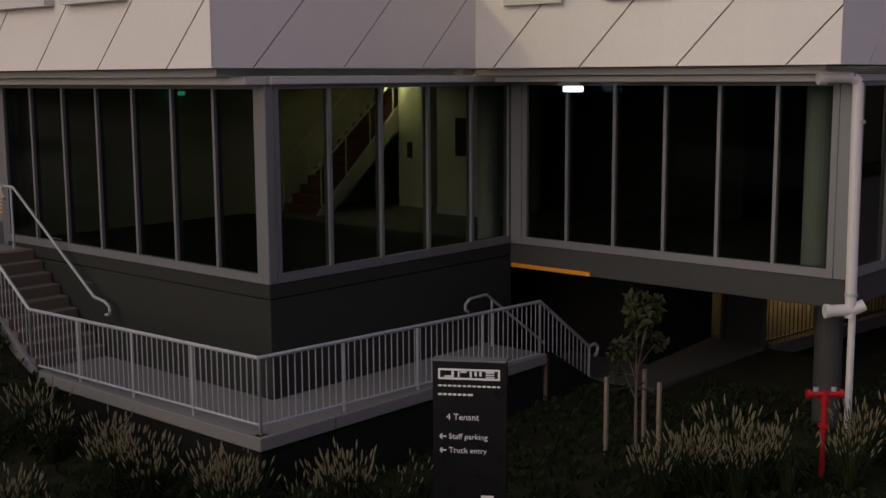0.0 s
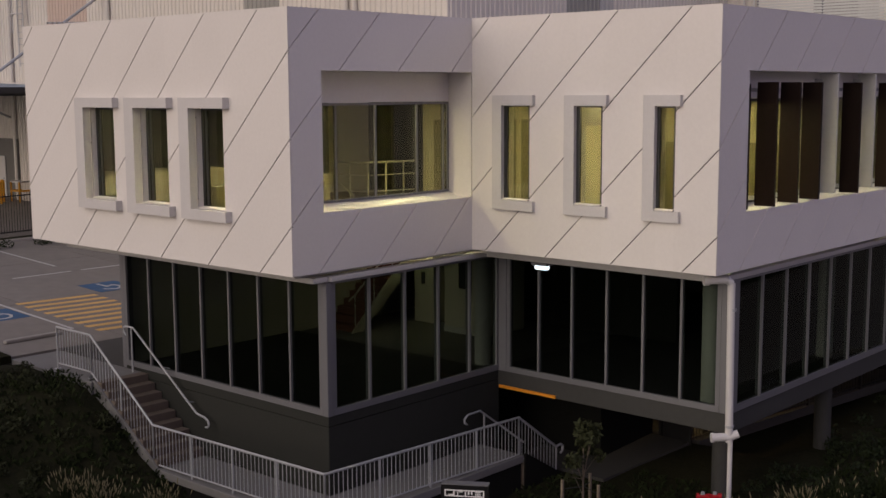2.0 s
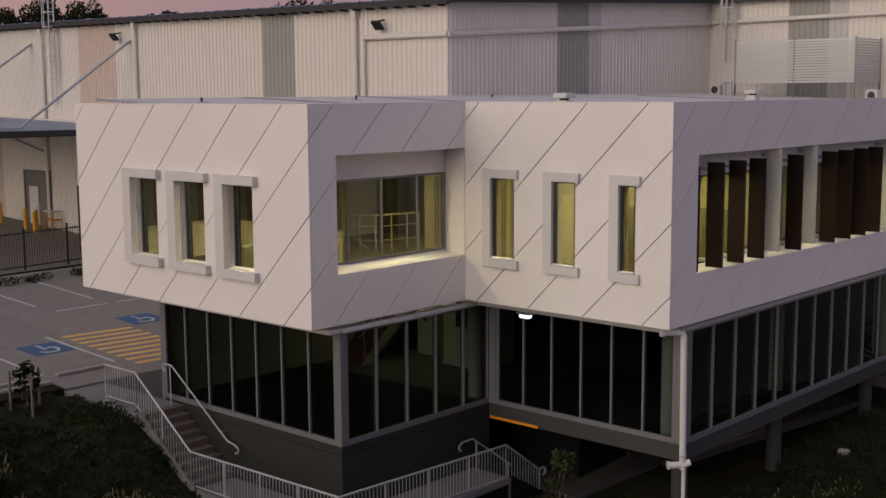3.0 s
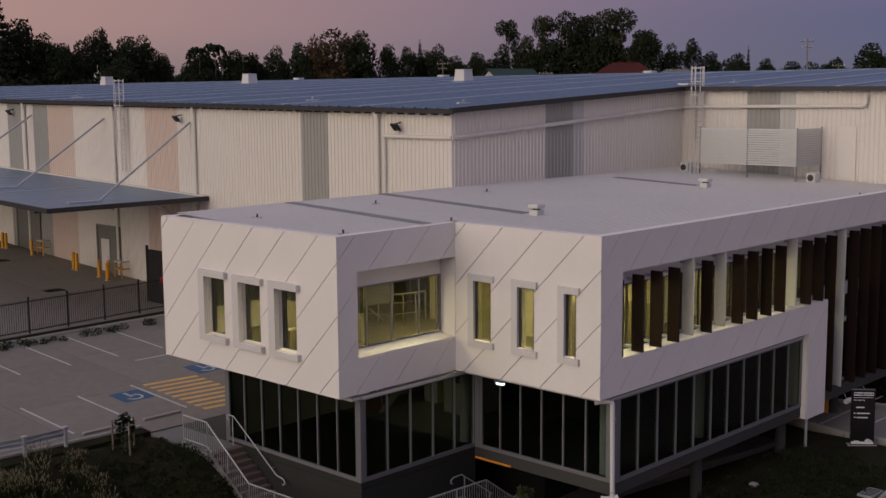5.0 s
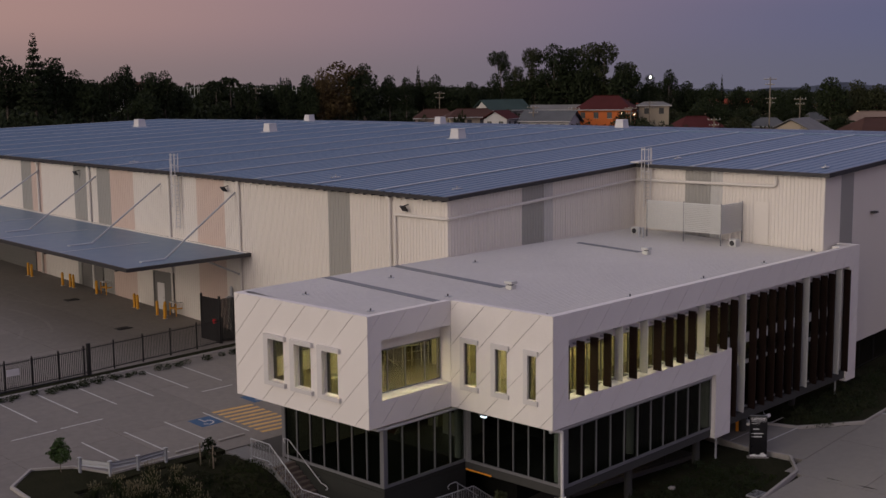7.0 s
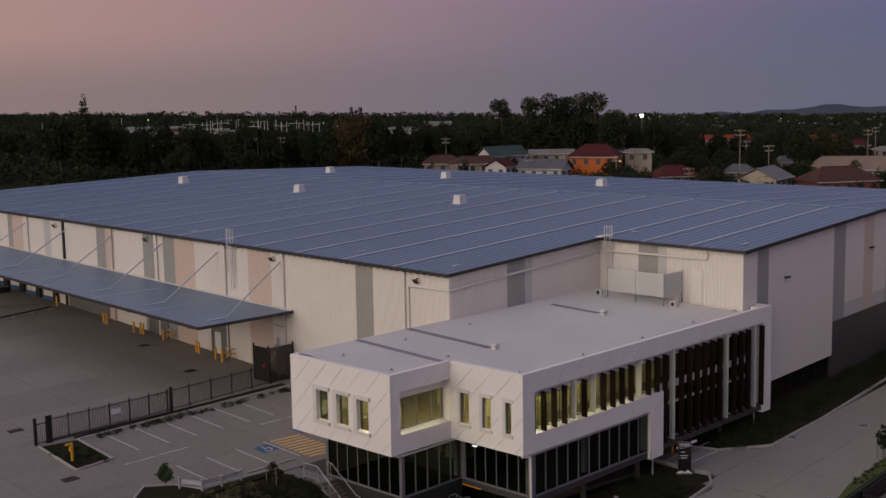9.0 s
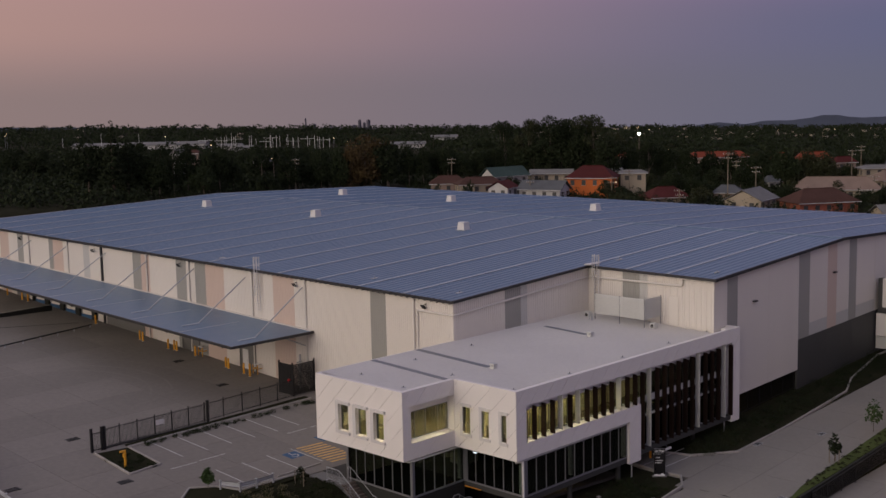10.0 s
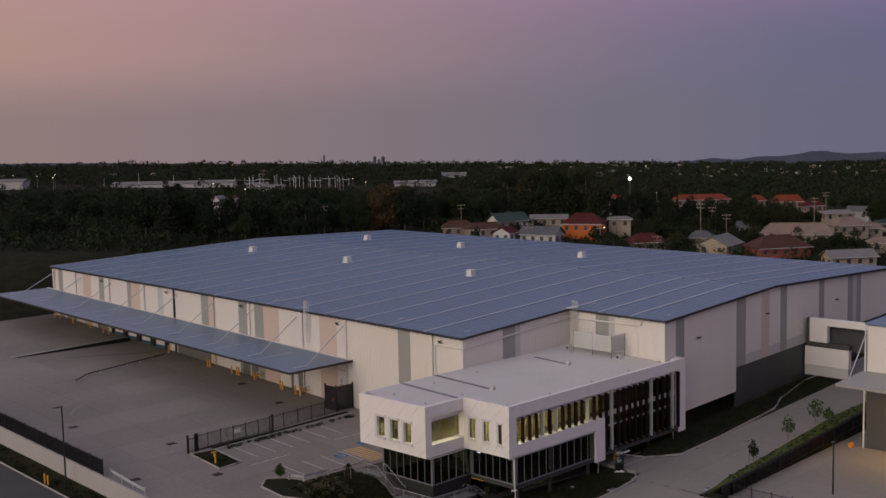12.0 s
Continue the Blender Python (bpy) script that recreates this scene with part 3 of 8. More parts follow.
# ---- the office ----
Z0, Z1 = 3.1, 8.27
FACES = {
    "L": (0.0, Vector((0, 9.8, 0)), Vector((0, -1, 0)), Vector((1, 0, 0))),
    "F": (9.8, Vector((0, 0, 0)), Vector((1, 0, 0)), Vector((0, 1, 0))),
    "I": (15.2, Vector((5.4, 0, 0)), Vector((0, -1, 0)), Vector((1, 0, 0))),
    "R": (21.4, Vector((5.4, -6.2, 0)), Vector((1, 0, 0)), Vector((0, 1, 0))),
}
L_WIN = [(6.0, 6.99), (3.97, 4.99), (2.05, 2.99)]
I_WIN = [(-0.92, -1.63), (-2.87, -3.52), (-4.82, -5.24)]


def cells(length, openings, start=0.0):
    """The face as upright rectangles a0, a1, z0, z1 left between its openings."""
    cuts = sorted({start, length, *[o[0] for o in openings], *[o[1] for o in openings]})
    out = []
    for a, b in zip(cuts, cuts[1:]):
        holes = [o for o in openings if o[0] <= a and o[1] >= b]
        z = Z0
        for o in sorted(holes, key=lambda o: o[2]):
            out.append((a, b, z, o[2]))
            z = o[3]
        out.append((a, b, z, Z1))
    return out


RECTS = {
    "L": cells(9.8, [(9.8 - b, 9.8 - a, 4.27, 6.36) for a, b in L_WIN]),
    "F": cells(5.4, [(0.85, 5.4, 4.3, 7.1)], 0.04),
    "I": cells(6.2, [(-a, -b, 4.3, 6.37) for a, b in I_WIN]),
    "R": [(0.04, 1.15, Z0, Z1), (1.15, 13.9, Z0, 4.27), (1.15, 13.9, 7.06, Z1), (13.9, 15.45, -0.42, 4.27), (13.9, 29.5, 7.06, Z1), (29.5, 30.8, -0.25, Z1)],
}


def clip(poly, keep):
    """Cuts a convex outline by keep(a, z) >= 0, a linear function."""
    out = []
    for p, q in zip(poly, poly[1:] + poly[:1]):
        u, w = keep(*p), keep(*q)
        if u >= 0:
            out.append(p)
        if (u >= 0) != (w >= 0):
            k = u / (u - w)
            out.append((p[0] + (q[0] - p[0]) * k, p[1] + (q[1] - p[1]) * k))
    return out


office = thing("office_building", (18, 2, -2.6), "white panelled office with diagonal joints over a dark glazed ground floor", "office building")


def place(face, a, z, depth=0.0):
    s, o, d, n = FACES[face]
    p = o + d * a + n * depth
    return (p.x, p.y, z)


def build_panels():
    first, step, slope, half = 2.05, 1.69, 1.0, 0.016
    for face, rects in RECTS.items():
        s0, o, d, n = FACES[face]
        wall, skin = None, Geo()
        for a0, a1, z0, z1 in rects:
            skin.slab([place(face, a, z, 0.038) for a, z in ((a0 + 0.01, z0 + 0.01), (a1 - 0.01, z0 + 0.01), (a1 - 0.01, z1 - 0.01), (a0 + 0.01, z1 - 0.01))], n * 0.006)
            b0 = 0.36 if a0 < 0.1 and face in "FR" else a0
            b1 = a1 - 0.06 if (face, a1) in (("L", 9.8), ("I", 6.2)) else a1
            back = part("wall", Geo().slab([place(face, a, z, 0.05) for a, z in ((b0, z0), (b1, z0), (b1, z1), (b0, z1))], n * 0.3), WHITE, office)
            wall = wall or back
        part("joint_backing", skin, MEMBRANE, office)
        lo = min(s0 + r[0] - (r[3] - Z0) / slope for r in rects)
        hi = max(s0 + r[1] - (r[2] - Z0) / slope for r in rects)
        for k in range(math.floor((lo - first) / step) - 1, math.ceil((hi - first) / step) + 1):
            u0, u1 = first + k * step + half, first + (k + 1) * step - half
            for a0, a1, z0, z1 in rects:
                poly = [(a0, z0), (a1, z0), (a1, z1), (a0, z1)]
                poly = clip(poly, lambda a, z: (s0 + a - (z - Z0) / slope) - u0)
                poly = clip(poly, lambda a, z: u1 - (s0 + a - (z - Z0) / slope)) if poly else poly
                if len(poly) > 2:
                    part("facade_panel", Geo().slab([place(face, a, z) for a, z in poly], n * 0.035), PANEL, wall)


build_panels()


def window_glass(face, a0, a1, z0, z1, depth, mullions, glass, bars=ALU_DARK, w=0.05, rails=()):
    """A framed window across a face at a depth behind it: frame, mullions and panes."""
    s, o, d, n = FACES[face]
    g = Geo()
    bar = lambda p0, p1, q0, q1, t=0.06: g.slab([place(face, a, z, depth - t / 2) for a, z in ((p0, q0), (p1, q0), (p1, q1), (p0, q1))], n * t)
    bar(a0, a1, z0, z0 + w)
    bar(a0, a1, z1 - w, z1)
    bar(a0, a0 + w, z0 + w, z1 - w)
    bar(a1 - w, a1, z0 + w, z1 - w)
    win = part("window", g, bars, office)
    edges = [a0 + w] + list(mullions) + [a1 - w]
    for m in mullions:
        part("mullion", Geo().slab([place(face, a, z, depth - 0.03) for a, z in ((m - w / 2, z0 + w), (m + w / 2, z0 + w), (m + w / 2, z1 - w), (m - w / 2, z1 - w))], n * 0.06), bars, win)
    for a, b in zip(edges, edges[1:]):
        p = part("pane", Geo().slab([place(face, q, z, depth - 0.004) for q, z in ((a, z0 + w), (b, z0 + w), (b, z1 - w), (a, z1 - w))], n * 0.008), glass, win)
        p.visible_shadow = False
    return win


def build_windows():
    # three slots in each of the two gable faces, each under a three-sided hood, open to one side
    for face, spans, z0, z1 in (("L", [(9.8 - b, 9.8 - a) for a, b in L_WIN], 4.27, 6.36), ("I", [(-a, -b) for a, b in I_WIN], 4.3, 6.37)):
        s, o, d, n = FACES[face]
        for a0, a1 in spans:
            win = window_glass(face, a0, a1, z0, z1, 0.20 if face == "L" else 0.03, [a0 + (a1 - a0) * (0.16 if face == "L" else 0.1)], GLASS, w=0.05 if face == "L" else 0.035)
            j, over = (0.34, 0.22) if face == "L" else (0.26, 0.15)
            out = -0.17 if face == "L" else -0.10
            outline = [(a0 - j, z0 - 0.22), (a1 + over, z0 - 0.22), (a1 + over, z0), (a0, z0), (a0, z1), (a1 + over, z1), (a1 + over, z1 + 0.22), (a0 - j, z1 + 0.22)]
            g = Geo()
            k = len(outline)
            # the jamb side splays back to the wall, the open side stays square
            front = [place(face, a, z, out) for a, z in outline]
            rear = [place(face, a - (0.07 if a < a0 - 0.1 else 0.0), z, -0.001) for a, z in outline]
            f = [(0, 1, 2, 3), (0, 3, 4, 7), (4, 5, 6, 7)]
            f += [(i, k + i, k + (i + 1) % k, (i + 1) % k) for i in range(k)]
            g.add(front + rear, f)
            part("window_hood", g, HOOD, win, "pale grey three-sided projecting hood")
            sill = Geo().slab([place(face, a, z0 + 0.01, 0.0 if face == "L" else -0.09) for a in (a0 + 0.005, a1 - 0.005)] + [place(face, a, z0 + 0.03, 0.165 if face == "L" else -0.004) for a in (a1 - 0.005, a0 + 0.005)], Vector((0, 0, 0.012)))
            part("window_sill", sill, WHITE, win)
    # recessed balcony window on the short face
    win = window_glass("F", 0.9, 5.38, 4.4, 6.45, 0.72, [1.3, 1.86, 3.02, 4.32, 5.2], GLASS, ALU)
    g = Geo().box(0.86, 5.38, 0.69, 0.82, 6.46, 7.1).box(0.6, 5.4, 0.36, 0.82, 7.11, 7.22)
    part("recess_head", g, PANEL, win)
    part("recess_jamb", Geo().box(0.68, 0.848, 0.352, 0.82, 4.1, 7.1), PANEL, win)
    part("recess_jamb", Geo().box(5.402, 5.44, 0.03, 0.82, 3.2, 8.1), PANEL, win)
    part("window_sill", Geo().slab([(0.85, 0.352, 4.3), (5.4, 0.352, 4.3), (5.4, 0.74, 4.40), (0.85, 0.74, 4.40)], (0, 0, -0.1)), PANEL, win, "pale sloping recess sill")
    # long facade: upper strip of glass behind the blades, deep white sill
    window_glass("R", 1.15, 15.4, 4.33, 6.5, 0.62, [1.15 + 1.095 * i for i in range(1, 13)], GLASS)
    part("recess_head", Geo().box(6.55, 34.9, -5.84, -5.4, 7.08, 7.2), WHITE, office)
    part("recess_fascia", Geo().box(6.55, 34.9, -5.66, -5.5, 6.51, 7.075), WHITE, office)
    part("window_sill", Geo().slab([(6.55, -5.85, 4.272), (19.3, -5.85, 4.272), (19.3, -5.5, 4.34), (6.55, -5.5, 4.34)], (0, 0, -0.08)), WHITE, office, "white sloping sill under the blades")
    # full-height part beyond the white leg
    window_glass("R", 15.5, 29.45, 4.62, 6.5, 0.62, [15.5 + 1.16 * i for i in range(1, 12)], GLASS_DARK)
    window_glass("R", 15.5, 29.45, 0.42, 4.1, 0.62, [15.5 + 1.16 * i for i in range(1, 12)], GLASS_DARK)
    part("spandrel", Geo().box(20.9, 34.85, -5.66, -5.5, 4.1, 4.62), FIN_LIGHT, office)
    part("slab_edge", Geo().box(20.86, 34.9, -6.1, -5.2, -0.05, 0.4, 0.02), BEAM, office)
    # returns of the two legs
    part("leg_return", Geo().box(19.3, 20.85, -5.84, -5.3, -0.41, 3.1), WHITE, office)
    part("leg_return", Geo().box(34.9, 36.2, -5.84, -5.0, -0.24, 8.2), WHITE, office)
    part("leg_cap", Geo().slab([(19.3, -5.85, 4.272), (20.85, -5.85, 4.272), (20.85, -5.5, 4.34), (19.3, -5.5, 4.34)], (0, 0, -0.08)), WHITE, office)
    part("leg_post", Geo().tube((20.1, -5.8, -2.3), (20.1, -5.8, -0.44), 0.06, 12), GALV, office)
    part("leg_post", Geo().tube((34.3, -5.8, -1.3), (34.3, -5.8, -0.05), 0.06, 12), GALV, office)


build_windows()


def build_blades():
    dark, pale = "dark", "pale"
    kinds = [pale if c == "p" else dark for c in "dddpdpddddpdddpddddddpdddpd"]
    row = [(7.55 + 1.05 * i, k, 4.36 if i < 13 else 0.38) for i, k in enumerate(kinds)]
    for x, k, z0 in row:
        lean = 0.0
        y0, y1 = (-6.30, -5.86) if k == dark else (-6.20, -5.76)
        z1 = 6.84 if k == dark else 7.04
        g = Geo().prism([(x - lean, y0), (x - lean + 0.07, y0), (x + lean + 0.07, y1), (x + lean, y1)], z0 - (0.06 if z0 > 4 and k == dark else 0), z1)
        b = part("sun_blade", g, FIN_DARK if k == dark else FIN_LIGHT, office, "dark brown upright sun blade" if k == dark else "pale grey upright sun blade")
        part("bracket", Geo().box(x - 0.02, x + 0.09, -5.85, -5.6, z0 + 0.05, z0 + 0.13), GALV, b)
        part("bracket", Geo().box(x - 0.02, x + 0.09, -5.85, -5.6, z1 - 0.2, z1 - 0.12), GALV, b)
    part("end_blade", Geo().box(6.6, 6.66, -6.18, -5.6, 4.3, 6.8), FIN_DARK, office)


build_blades()


def curtain(name, p, q, inward, bays, z0, z1, base_label=""):
    """A storey-high glazed wall from p to q: sill and head rails, mullions and one pane a bay."""
    p, q, n = Vector((*p, 0)), Vector((*q, 0)), Vector((*inward, 0))
    d = (q - p).normalized()
    length = (q - p).length
    at = lambda a, z, k=0.0: tuple(p + d * a + n * k + Vector((0, 0, z)))
    rail = lambda u, w: Geo().slab([at(0, u, -0.06), at(length, u, -0.06), at(length, w, -0.06), at(0, w, -0.06)], n * 0.14)
    cw = part("curtain_wall", rail(z0, z0 + 0.13), ALU, office, base_label)
    part("head_rail", rail(z1 - 0.07, z1), ALU, cw)
    for i in range(bays + 1):
        a = length * i / bays
        h = 0.028 if 0 < i < bays else 0.05
        a = min(max(a, h), length - h)
        part("mullion", Geo().slab([at(a - h, z0 + 0.13, -0.05), at(a + h, z0 + 0.13, -0.05), at(a + h, z1 - 0.07, -0.05), at(a - h, z1 - 0.07, -0.05)], n * 0.12), ALU, cw)
    for i in range(bays):
        a, b = length * i / bays + 0.03, length * (i + 1) / bays - 0.03
        o = part("pane", Geo().slab([at(a, z0 + 0.13), at(b, z0 + 0.13), at(b, z1 - 0.07), at(a, z1 - 0.07)], n * 0.01), GLASS_DARK, cw)
        o.visible_shadow = False


G0, G1 = 0.06, 2.88
GX, GY, IX, RY, LY = 1.06, 0.20, 6.58, -5.90, 7.42


def build_ground_floor():
    curtain("side", (GX, LY), (GX, GY + 0.1), (1, 0), 7, G0, G1)
    curtain("short", (GX + 0.1, GY), (IX, GY), (0, 1), 5, G0, G1)
    curtain("inner", (IX, -0.1), (IX, RY + 0.17), (1, 0), 6, G0, G1)
    part("corner_post", Geo().box(IX - 0.07, IX + 0.08, -0.096, GY - 0.064, G0, G1, 0.01), ALU, office)
    curtain("long", (IX + 0.2, RY), (19.3, RY), (0, 1), 11, G0, G1)
    part("corner_post", Geo().box(GX - 0.07, GX + 0.09, GY - 0.07, GY + 0.09, G0, G1, 0.01), ALU, office)
    part("corner_post", Geo().box(IX - 0.07, IX + 0.2, RY - 0.07, RY + 0.16, G0, G1, 0.01), ALU, office)
    part("corner_post", Geo().box(GX - 0.05, GX + 0.2, LY + 0.004, LY + 0.16, -0.02, G1, 0.01), ALU, office)
    # soffit and its stepped edge beam under the upper floor
    part("soffit", Geo().box(0.36, 35.9, 0.36, 9.4, 2.99, 3.09).box(5.76, 34.6, -5.84, 0.35, 2.98, 3.085), SOFFIT, office)
    part("edge_beam", Geo().box(0.62, 1.03, 0.1, 9.3, 2.87, 2.985, 0.02).box(1.04, 6.0, 0.03, 0.24, 2.87, 2.985, 0.02), SOFFIT, office)
    part("edge_beam", Geo().box(5.95, 6.3, -5.8, 0.08, 2.87, 2.975, 0.02).box(6.31, 19.3, -6.0, -5.8, 2.87, 2.975, 0.02), SOFFIT, office)
    # slab edges and the charcoal base
    part("slab_edge", Geo().box(IX - 0.03, 20.6, RY - 0.03, 0.4, -0.37, G0 - 0.004, 0.015), BEAM, office)
    part("base_wall", Geo().box(GX - 0.03, IX, GY - 0.03, LY + 0.15, -3.4, -0.17, 0.01).box(IX + 0.01, 20.0, 6.6, LY + 0.15, -3.4, -0.01), BASE, office)
    part("base_coping", Geo().box(GX - 0.045, IX - 0.04, GY - 0.045, LY + 0.14, -0.155, G0 - 0.004, 0.01), BASE, office)
    for x, y in ((7.5, -5.3), (12.6, -5.3), (18.9, -5.3), (25.0, -4.6), (31.0, -4.6)):
        part("column", Geo().tube((x, y, -3.2), (x, y, -0.37), 0.21, 20), BEAM, office, "round grey concrete column", smooth=False)
    for x, y in ((6.9, 0.95), (7.1, -5.2), (13.0, -5.1)):
        part("column", Geo().tube((x, y, 0.0), (x, y, 2.98), 0.2, 20), FIN_LIGHT, office)
    part("edge_stripe", Geo().box(IX - 0.075, IX - 0.035, -1.55, 0.12, -0.36, -0.29, 0.008), ORANGE, office, "orange painted clearance strip")
    part("undercroft_wall", Geo().box(8.62, 11.0, -1.4, -1.2, -3.2, -0.38).box(8.62, 8.8, -1.19, 6.59, -3.2, -0.38), SHADED_RENDER, office)
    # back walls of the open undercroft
    part("undercroft_wall", Geo().box(20.0, 34.0, 4.0, 4.3, -2.6, 3.0), SHADED_RENDER, office)
    # rainwater pipe at the corner: spout from the soffit, drop, elbow and lower drop
    g = Geo().run([(5.76, -5.80, 2.93), (6.08, -6.08, 2.93), (6.15, -6.14, 2.86), (6.18, -6.16, -0.40)], 0.078, 14)
    g.tube((5.72, -5.76, 2.93), (5.80, -5.84, 2.93), 0.1, 14)
    pipe = part("rainwater_pipe", g, PIPE, office, "white round rainwater pipe", smooth=False)
    part("pipe_elbow", Geo().run([(5.92, -5.90, -0.30), (5.96, -5.94, -0.30)], 0.1, 14).run([(5.96, -5.94, -0.30), (6.2, -6.18, -0.29), (6.3, -6.30, -0.22)], 0.085, 14), PIPE, pipe)
    part("lower_pipe", Geo().tube((6.2, -6.18, -3.0), (6.2, -6.18, -0.3), 0.05, 12), PIPE, pipe)
    for zc in (-0.1, 2.3):
        part("pipe_clip", Geo().tube((6.18, -6.16, zc), (6.18, -6.16, zc + 0.05), 0.09, 12), GALV, pipe)


build_ground_floor()


def build_office_roof():
    z = lambda x, y: 8.01 + 0.038 * y
    # ribbed sheets: ribs run along the building
    for x0, x1, y0, count in ((0.4, 33.95, 0.36, 41), (5.8, 33.95, -4.9, 24), (5.8, 35.6, -5.8, 4)):
        prof = []
        for i in range(count):
            c = y0 + 0.2195 * i
            prof += [(c, 0), (c + 0.12, 0), (c + 0.14, 0.045), (c + 0.2, 0.045)]
        prof.append((y0 + 0.2195 * count, 0))
        n = len(prof)
        v = [(x, y, z(x, y) + dz) for x in (x0, x1) for y, dz in prof]
        part("roof", Geo().add(v, [(i, n + i, n + i + 1, i + 1) for i in range(n - 1)]), OFFICE_ROOF, office, "pale ribbed metal roof")
    cap = Geo()
    for a, b, c, d in ((0.0, 0.36, 0.0, 9.8), (0.362, 15.0, 9.44, 9.8), (0.362, 5.4, 0.0, 0.36), (5.4, 5.76, -6.2, -0.002), (5.762, 36.2, -6.2, -5.84), (35.6, 36.2, -5.838, -4.9)):
        cap.box(a, b, c, d, Z1 + 0.001, Z1 + 0.025)
    part("parapet_cap", cap, PANEL, office)
    part("parapet_back", Geo().box(0.362, 15.0, 9.45, 9.78, 3.1, Z1 - 0.002), WHITE, office)
    for x, y0, y1, w in ((5.6, 0.5, 9.3, 0.5), (10.7, 1.2, 9.3, 0.55), (25.4, 2.9, 7.6, 0.5)):
        part("roof_gutter", Geo().prism([(x - w / 2, y0), (x + w / 2, y0), (x + w / 2, y1), (x - w / 2, y1)], lambda u, v: z(u, v) + 0.03, lambda u, v: z(u, v) + 0.055), GUTTER, office, "grey flashing strip across the roof")
    for x, y in ((10.65, 0.7), (25.1, 2.2)):
        zb = z(x, y)
        vent = part("roof_vent", Geo().box(x - 0.2, x + 0.2, y - 0.2, y + 0.2, zb, zb + 0.24, 0.02), FIN_LIGHT, office, "small grey roof exhaust vent")
        part("vent_cowl", Geo().box(x - 0.25, x + 0.25, y - 0.25, y + 0.25, zb + 0.30, zb + 0.46, 0.04), FIN_LIGHT, vent)
        part("vent_neck", Geo().tube((x, y, zb + 0.2), (x, y, zb + 0.31), 0.14, 12), DARK_EDGE, vent)
    for x, y in ((1.9, 6.5), (1.7, 1.6), (6.8, 1.5), (15.0, 7.1), (8.1, 6.9), (7.0, -4.6), (13.6, -4.6), (20.8, -4.4), (27.8, -4.2), (34.0, -4.1)):
        zb = z(x, y) + 0.03
        an = part("roof_anchor", Geo().box(x - 0.2, x + 0.2, y - 0.06, y + 0.06, zb, zb + 0.03).box(x - 0.06, x + 0.06, y - 0.2, y + 0.2, zb, zb + 0.031), GALV, office, "small steel roof safety anchor")
        part("anchor_eye", Geo().tube((x, y, zb + 0.03), (x, y, zb + 0.15), 0.035, 8), DARK_EDGE, an)
    # plant screen of level slats
    scr = part("plant_screen", Geo().box(31.27, 31.33, 0.75, 0.81, 7.9, 10.76), ALU, office, "white slatted plant screen")
    for x, y in ((31.27, 6.33), (31.27, 3.5), (33.9, 0.75)):
        part("screen_post", Geo().box(x, x + 0.06, y, y + 0.06, 7.9, 10.76), ALU, scr)
    for i in range(16):
        zb = 8.84 + 0.118 * i
        part("slat", Geo().slab([(31.24, 0.75, zb), (31.24, 6.39, zb), (31.30, 6.39, zb + 0.09), (31.30, 0.75, zb + 0.09)], (0.012, 0, 0)), FIN_LIGHT, scr)
        part("slat", Geo().slab([(31.26, 0.72, zb), (33.96, 0.72, zb), (33.96, 0.78, zb + 0.09), (31.26, 0.78, zb + 0.09)], (0, 0.012, 0)), FIN_LIGHT, scr)
    for x, y, s in ((32.0, 0.2, 0.3), (31.6, 7.4, 0.28)):
        u = part("air_unit", Geo().box(x - s, x + s, y - 0.25, y + 0.25, z(x, y), z(x, y) + 0.5, 0.04), FIN_LIGHT, office, "pale boxed air-conditioning unit")
        part("fan_grille", Geo().tube((x - s - 0.01, y, z(x, y) + 0.26), (x - s, y, z(x, y) + 0.26), 0.17, 16), DARK_EDGE, u)
    for y in (6.2, 6.5):
        part("flue", Geo().tube((30.6, y, 8.2), (30.6, y, 8.85), 0.07, 10).tube((30.6, y, 8.8), (30.6, y, 8.92), 0.1, 10), GALV, office)


build_office_roof()


